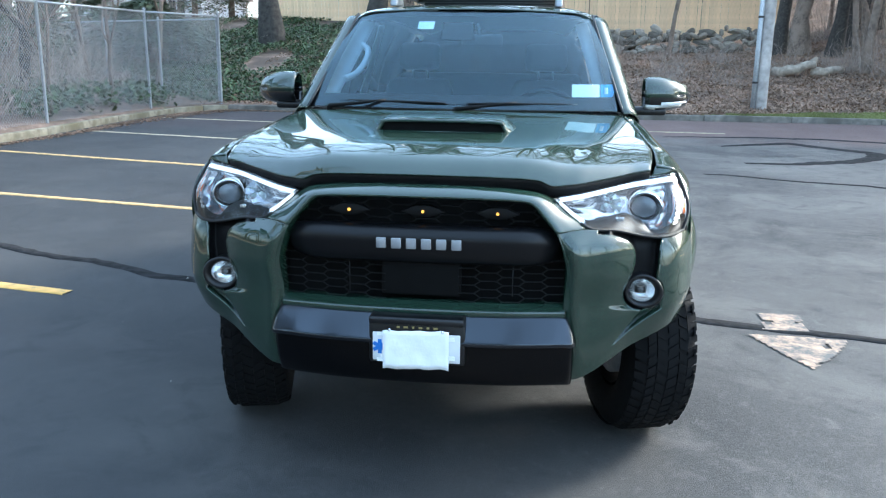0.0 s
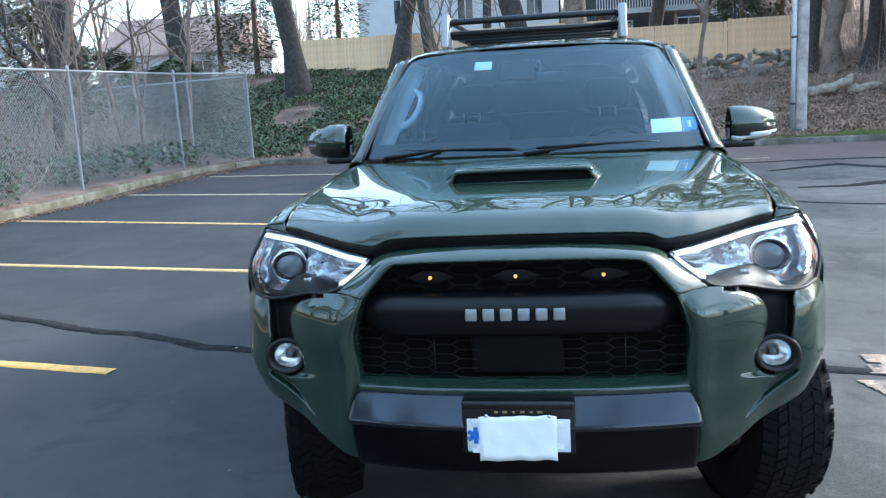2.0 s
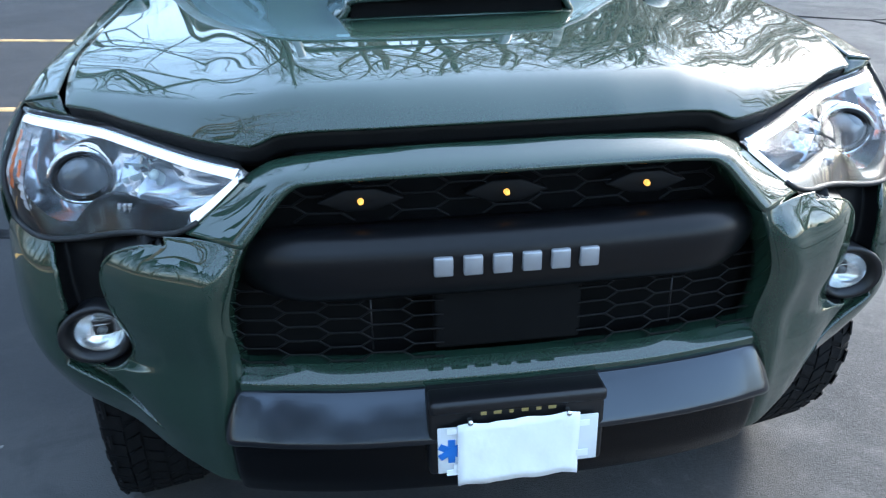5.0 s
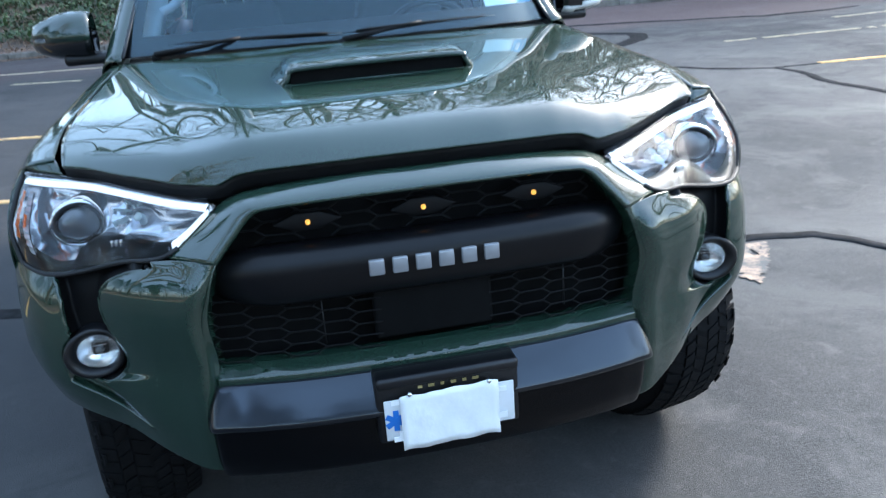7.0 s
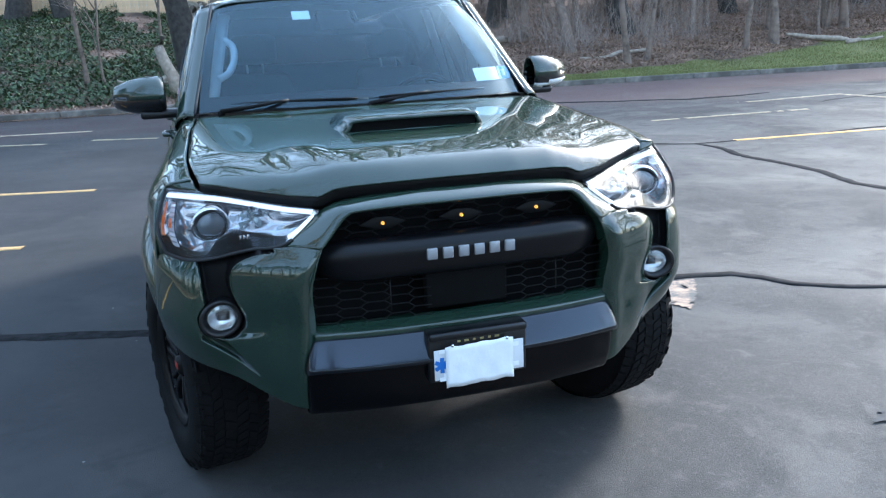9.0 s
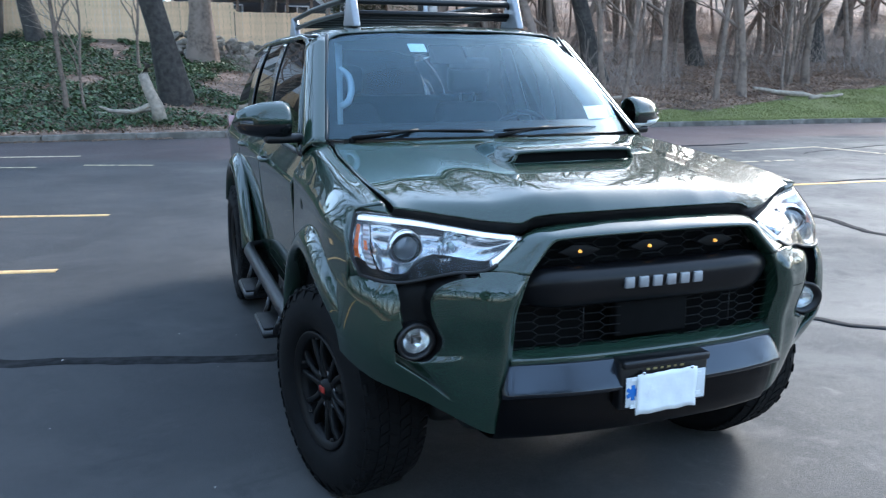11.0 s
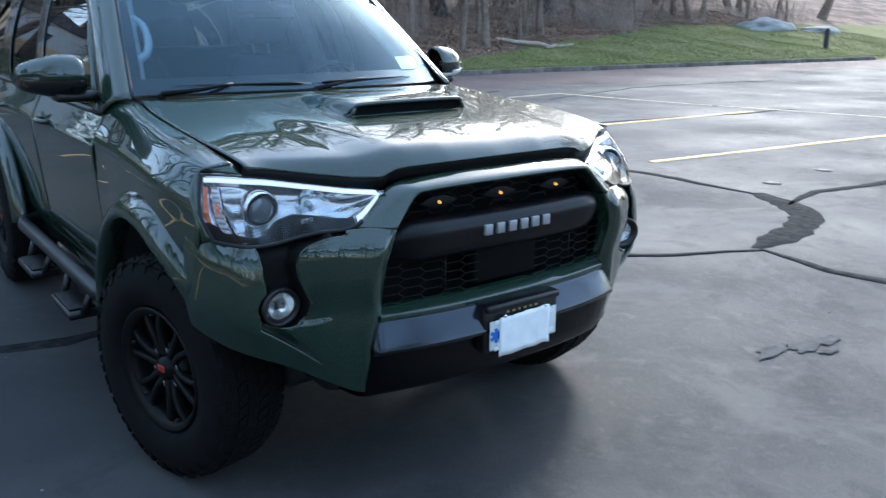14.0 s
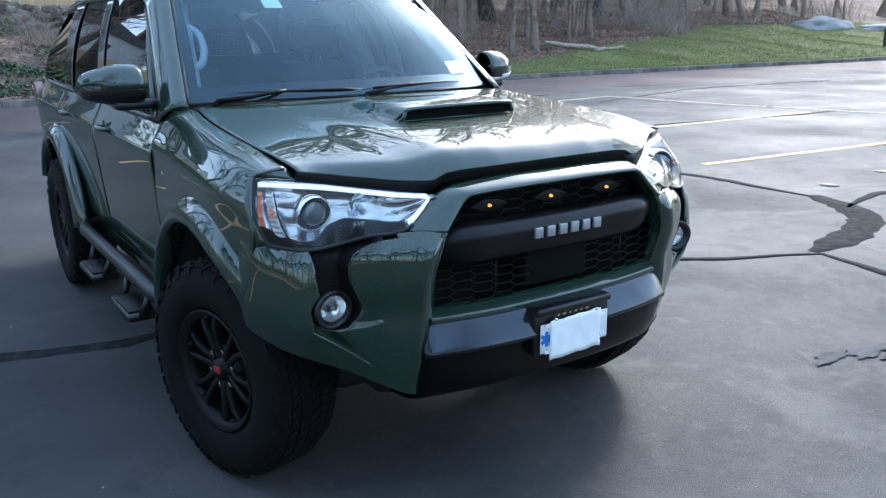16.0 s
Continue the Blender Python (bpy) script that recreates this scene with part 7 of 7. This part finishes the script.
for z, dx in ((8.4, 0.0), (7.6, 0.05)):
    ob = thing("overhead_cable", "thin black overhead cable", "cable")
    part("cable", tube_bm([(5.5 + (x - 5.5), 19.2 + 0.35 * (5.5 - x) * 0.3, z + 0.0 - 0.018 * (x - 5.5) * (-30 - x) * -0.06) for x in np.linspace(5.5, -30, 14)], 0.012, 5), BLACK_ROUGH, ob)

# fallen logs, stump, ledge rock
def log(x, y, length, r, turn, seed, label, tilt=4):
    rng = random.Random(seed)
    bm = tube_bm([(length * t, 0.08 * rng.gauss(0, 1), 0.05 * rng.gauss(0, 1) + r * 0.6) for t in np.linspace(0, 1, 6)], [r, r * 1.05, r * 0.95, r * 0.9, r * 0.8, r * 0.6], 8)
    ob = part("fallen_log", bm, PALE_WOOD)
    ob.matrix_basis = pose(x, y, hill(x, y), 0, -tilt, turn)
    tagged(ob, label, "log", "fallen wood")


PALE_WOOD = material("weathered_log", (0.34, 0.28, 0.22), 0.9, vary=0.35, scale=8, bump=0.6, bump_scale=40)
log(7.2, 25.0, 1.3, 0.16, -35, 1, "pale weathered log on the leafy bank", 16)
log(7.9, 25.3, 1.0, 0.13, 35, 2, "pale weathered log on the leafy bank", 24)
log(8.2, 24.6, 1.0, 0.14, 5, 3, "pale weathered log on the leafy bank", 8)
log(19.6, 20.9, 1.7, 0.07, 12, 4, "thin pale fallen branch at the woodland edge")
log(10.3, 21.4, 2.2, 0.08, -6, 5, "thin pale fallen branch at the woodland edge")
log(20.2, 21.3, 2.4, 0.09, 172, 6, "thin pale fallen branch at the woodland edge")
log(-3.0, 20.6, 1.6, 0.06, -20, 7, "thin pale branch lying in the ivy")
snag = thing("broken_snag", "pale broken dead trunk standing in ivy", "stump", at=(-1.55, 19.9, hill(-1.55, 19.9)))
part("snag_trunk", tube_bm([(0.12, 0, -0.1), (0.05, 0, 0.4), (-0.12, 0, 0.8), (-0.22, 0, 1.15), (-0.10, 0, 1.45)], [0.20, 0.16, 0.14, 0.13, 0.10], 9), PALE_WOOD, snag)
part("snag_branch", tube_bm([(-0.1, 0, 0.45), (-0.5, 0, 0.28), (-1.0, 0, 0.30), (-1.3, 0, 0.42)], [0.07, 0.06, 0.05, 0.03], 7), PALE_WOOD, snag)


def ledge(x, y, lx, ly, lz, seed, label):
    bm = bmesh.new()
    bmesh.ops.create_icosphere(bm, subdivisions=4, radius=1)
    for v in bm.verts:
        q = v.co.copy()
        v.co = Vector((q.x * lx, q.y * ly, q.z * lz)) * (1 + 0.25 * noise.noise(q * 1.4 + Vector((seed, 0, 0))) + 0.10 * noise.noise(q * 4))
    ob = part("ledge_rock", bm, ROCK)
    ob.matrix_basis = pose(x, y, hill(x, y) - 0.05, 0, 0, -8)
    tagged(ob, label, "rock", "rocks in the grass")


ledge(38.2, 24.2, 1.9, 1.1, 0.55, 1, "pale grey ledge rock rising from the grass")
ledge(41.2, 23.0, 1.3, 0.9, 0.34, 5, "low pale grey rock in the grass")
sign = thing("bollard", "short dark metal bollard at the grass edge", "bollard", at=(34.9, 18.9, hill(34.9, 18.9)))
part("shaft", lathe_bm([(-0.2, 0.11), (0.78, 0.11), (0.86, 0.08), (0.88, 0.002)], 12, "z"), IRON, sign)
part("post_base", lathe_bm([(0, 0.14), (0.06, 0.12), (0.08, 0.05)], 12, "z"), IRON, sign)


# ---- houses beyond the fence ----
def house(x, y, z, w, d, h, roof, wall_mat, roof_mat, windows, label, turn=0, ridge="y"):
    ob = thing("house", label, "house", at=(x, y, z, 0, 0, turn))
    part("wall", box_bm(-w / 2, 0, -2, w / 2, d, h, 0.02), wall_mat, ob, smooth=False)
    nlap = int(h / 0.22)
    bm = bmesh.new()
    for k in range(nlap):
        box_bm(-w / 2 - 0.01, -0.022, k * 0.22, w / 2 + 0.01, 0.0, k * 0.22 + 0.19, bm=bm)
    tagged(part("siding", bm, wall_mat, ob, smooth=False), kind="stuff")
    rf = prism_bm([(-w / 2 - 0.35, h - 0.08), (w / 2 + 0.35, h - 0.08), (w / 2 + 0.35, h), (0, h + roof), (-w / 2 - 0.35, h)], "y", -0.4, d + 0.4)
    if ridge == "x":
        rf = prism_bm([(-0.35, h - 0.08), (d + 0.35, h - 0.08), (d + 0.35, h), (d / 2, h + roof), (-0.35, h)], "x", -w / 2 - 0.4, w / 2 + 0.4)
    part("roof", rf, roof_mat, ob, smooth=False)
    for wx, wz, ww, wh in windows:
        win = part("window", box_bm(wx - ww / 2 - 0.07, -0.06, wz - wh / 2 - 0.07, wx + ww / 2 + 0.07, -0.02, wz + wh / 2 + 0.07, 0.01), WHITE_SIDING, ob)
        for dx in (-1, 1):
            part("pane", box_bm(wx + dx * ww / 4 - ww / 4 + 0.03, -0.075, wz - wh / 2, wx + dx * ww / 4 + ww / 4 - 0.03, -0.058, wz + wh / 2), DARK_PANE, win, smooth=False)
    return ob


house(-6.5, 46, 2.8, 11.5, 8, 5.6, 2.6, WHITE_SIDING, GREY_SHINGLE, [(4.4, 3.5, 0.9, 1.3), (0.5, 3.5, 0.9, 1.3), (-3.2, 3.5, 0.9, 1.3), (4.4, 1.2, 0.9, 1.1), (-3.0, 1.2, 1.4, 1.2)], "white clapboard house behind the board fence")
house(-21.6, 40, 2.0, 7.0, 8, 2.4, 2.3, WHITE_SIDING, ROOF_SHINGLE, [(-2.0, 1.4, 0.9, 1.1), (2.2, 1.4, 0.9, 1.1)], "white house with brown shingle roof behind the chain-link fence", turn=4, ridge="x")
house(11.5, 58, 4.5, 13, 8, 5.5, 3.0, WHITE_SIDING, GREY_SHINGLE, [(-3.5, 3.6, 1.0, 1.2), (0.8, 3.6, 1.0, 1.2), (4.0, 3.6, 1.0, 1.2)], "white house among the trees up the hill")
house(-36, 40, 2.2, 11, 8, 4.5, 2.8, WHITE_SIDING, GREY_SHINGLE, [(-3, 3.0, 1.0, 1.2), (2.5, 3.0, 1.0, 1.2)], "pale house beyond the fenced trees", turn=15)

# raised deck with stairs
deck = thing("raised_deck", "raised timber deck with white railing and stairs", "deck", at=(4.2, 42.0, 2.9))
part("deck_floor", box_bm(-3.0, 0, 2.15, 2.4, 3.2, 2.42, 0.01), GALV, deck, "grey deck floor", smooth=False)
for x in np.linspace(-2.8, 2.2, 5):
    part("deck_post", box_bm(x - 0.07, 0.1, -1.0, x + 0.07, 0.24, 2.2, 0.01), BARK, deck)
part("handrail", box_bm(-3.0, 0.0, 3.32, 2.4, 0.09, 3.40, 0.01), WHITE_SIDING, deck)
for x in np.linspace(-2.95, 2.35, 40):
    part("baluster", box_bm(x - 0.02, 0.02, 2.42, x + 0.02, 0.06, 3.33), WHITE_SIDING, deck, smooth=False)
part("stair_stringer", prism_bm([(2.4, 2.4), (2.4, 2.1), (5.0, 0.0), (5.3, 0.0), (5.3, 0.2)], "y", 0.0, 0.08), WHITE_SIDING, deck, smooth=False)
part("stair_rail", tube_bm([(2.4, 0.04, 3.36), (5.2, 0.04, 1.15)], 0.05, 6), WHITE_SIDING, deck)
for k in range(14):
    x = 2.5 + k * 0.2
    part("baluster", box_bm(x - 0.02, 0.02, 2.3 - k * 0.158, x + 0.02, 0.06, 3.28 - k * 0.158), WHITE_SIDING, deck, smooth=False)
house(4.6, 45.6, 2.9, 9.5, 7, 5.6, 2.6, material("dark_siding", (0.07, 0.075, 0.08), 0.8, vary=0.1), GREY_SHINGLE, [(-2, 1.2, 1.2, 1.6), (1.6, 1.2, 1.2, 1.6)], "dark grey house behind the raised deck")


# evergreens between the houses
def evergreen(x, y, h, r, seed, full_top=0.0):
    """Trunk and needled crown; full_top 0 is a spire, 1 a rounded, lobed bush."""
    ob = thing("evergreen_tree", "dark green bushy evergreen tree on the bank", "tree", "evergreens", at=(x, y, hill(x, y) - 0.1))
    rng = random.Random(seed)
    part("trunk", tube_bm([(0, 0, 0), (0.05, 0, h * 0.5), (0, 0, h * 0.95)], [0.16, 0.10, 0.02], 8), BARK, ob)
    V, F = [], []
    while len(F) < 6500:
        t = rng.random() ** 0.8
        a = rng.uniform(0, 6.283)
        lobe = noise.noise((1.3 * math.cos(a) + seed, 1.3 * math.sin(a), t * h * 0.7))
        if full_top and noise.noise((2.6 * math.cos(a) + seed, 2.6 * math.sin(a), t * h * 1.5)) < -0.28:
            continue        # gaps between the boughs
        shape = (1 - full_top) * (1 - t) ** 0.8 + full_top * max(0.05, 1 - (1.75 * t - 0.80) ** 2) ** 0.5 * (1 + 0.75 * lobe)
        rad = r * shape * (0.35 + 0.65 * rng.random() ** 0.5) * (1 + 0.35 * noise.noise((t * 9, rng.random(), seed)))
        q = Vector((rad * math.cos(a), rad * math.sin(a), 0.4 + t * (h - 0.4) * (1 + 0.18 * full_top * lobe) - 0.12 * rad))
        s = rng.uniform(0.06, 0.16)
        o = Vector((math.cos(a), math.sin(a), rng.uniform(-0.5, 0.2))) * s
        sd = Vector((-math.sin(a), math.cos(a), rng.uniform(-0.4, 0.4))) * s * 0.35
        b = len(V)
        V += [tuple(q - o), tuple(q + sd), tuple(q + o), tuple(q - sd)]
        F.append((b, b + 1, b + 2, b + 3))
    tagged(raw_part("crown", V, F, EVERGREEN, ob), kind="stuff")


for k, (x, y, h, r) in enumerate(((-14.4, 35.0, 6.2, 1.6), (-16.6, 36.0, 6.6, 1.5), (-11.0, 37.0, 6.0, 1.3), (7.6, 38.5, 4.2, 1.7), (9.6, 39.5, 4.8, 1.7), (-25.0, 34, 6, 2.4), (-22.0, 30, 4.0, 1.7))):
    evergreen(x, y, h, r, k, 0.85)

# evergreen thicket on the bank behind the chain-link fence
for k, (x, y, h, r) in enumerate(((-14.5, 19.5, 2.4, 1.6), (-15.5, 15.5, 2.6, 1.7), (-13.8, 12.5, 2.2, 1.4), (-16.5, 25.5, 2.6, 1.9), (-17.0, 10.5, 3.4, 1.9), (-19.5, 17.0, 3.8, 2.0), (-12.9, 24.0, 2.2, 1.5))):
    evergreen(x, y, h, r, 70 + k, 1.0)

# unseen evergreen belt, added behind the walk to block low sky and darken reflections
for k in range(17):
    a = radians(165 + k * 8.4)
    R = 13.0 + 0.8 * math.sin(k * 2.3)
    evergreen(-1 + R * math.sin(a), -1 + R * math.cos(a), 8.6 + 1.1 * math.sin(k * 1.7), 3.1, 40 + k)
# unseen bed, added only to ground that belt
bed = [[(-1 + r * math.sin(radians(a)), -1 + r * math.cos(radians(a)), z) for r, z in ((11.2, -0.05), (11.25, 0.10), (13.0, 0.14), (15.0, 0.10), (15.05, -0.05))] for a in np.arange(158, 252, 3)]
tagged(part("planting_bed", grid_bm(np.array(bed)), MULCH), "mulched bed of brown soil under the evergreens", "bed", kind="structure")

# far woods closing the view all round
rng = random.Random(99)
V, F = [], []
for k in range(900):
    a = rng.uniform(0, 2 * math.pi)
    R = rng.uniform(70, 130)
    x, y = R * math.sin(a), R * math.cos(a)
    h, r = rng.uniform(9, 16), rng.uniform(0.12, 0.35)
    z0 = hill(x, y) - 0.5 if y > 0 else -0.5
    lean = (rng.gauss(0, 0.6), rng.gauss(0, 0.6))
    for dx, dy, hh, rr in [(0, 0, h, r)] + [(rng.gauss(0, 2.2), rng.gauss(0, 2.2), h * rng.uniform(0.6, 1.0), r * 0.35) for _ in range(5)]:
        b = len(V)
        lo = z0 if (dx == 0) else z0 + h * 0.3
        bx, by = (x, y) if dx == 0 else (x + lean[0] * 0.4, y + lean[1] * 0.4)
        for i in range(3):
            t = 2.094 * i
            V.append((bx + rr * math.cos(t), by + rr * math.sin(t), lo))
        V.append((x + dx + lean[0], y + dy + lean[1], z0 + hh))
        F += [(b, b + 1, b + 3), (b + 1, b + 2, b + 3), (b + 2, b, b + 3)]
tagged(raw_part("far_woods", V, F, TWIG), "distant leafless woods round the lot", "woods", kind="stuff")
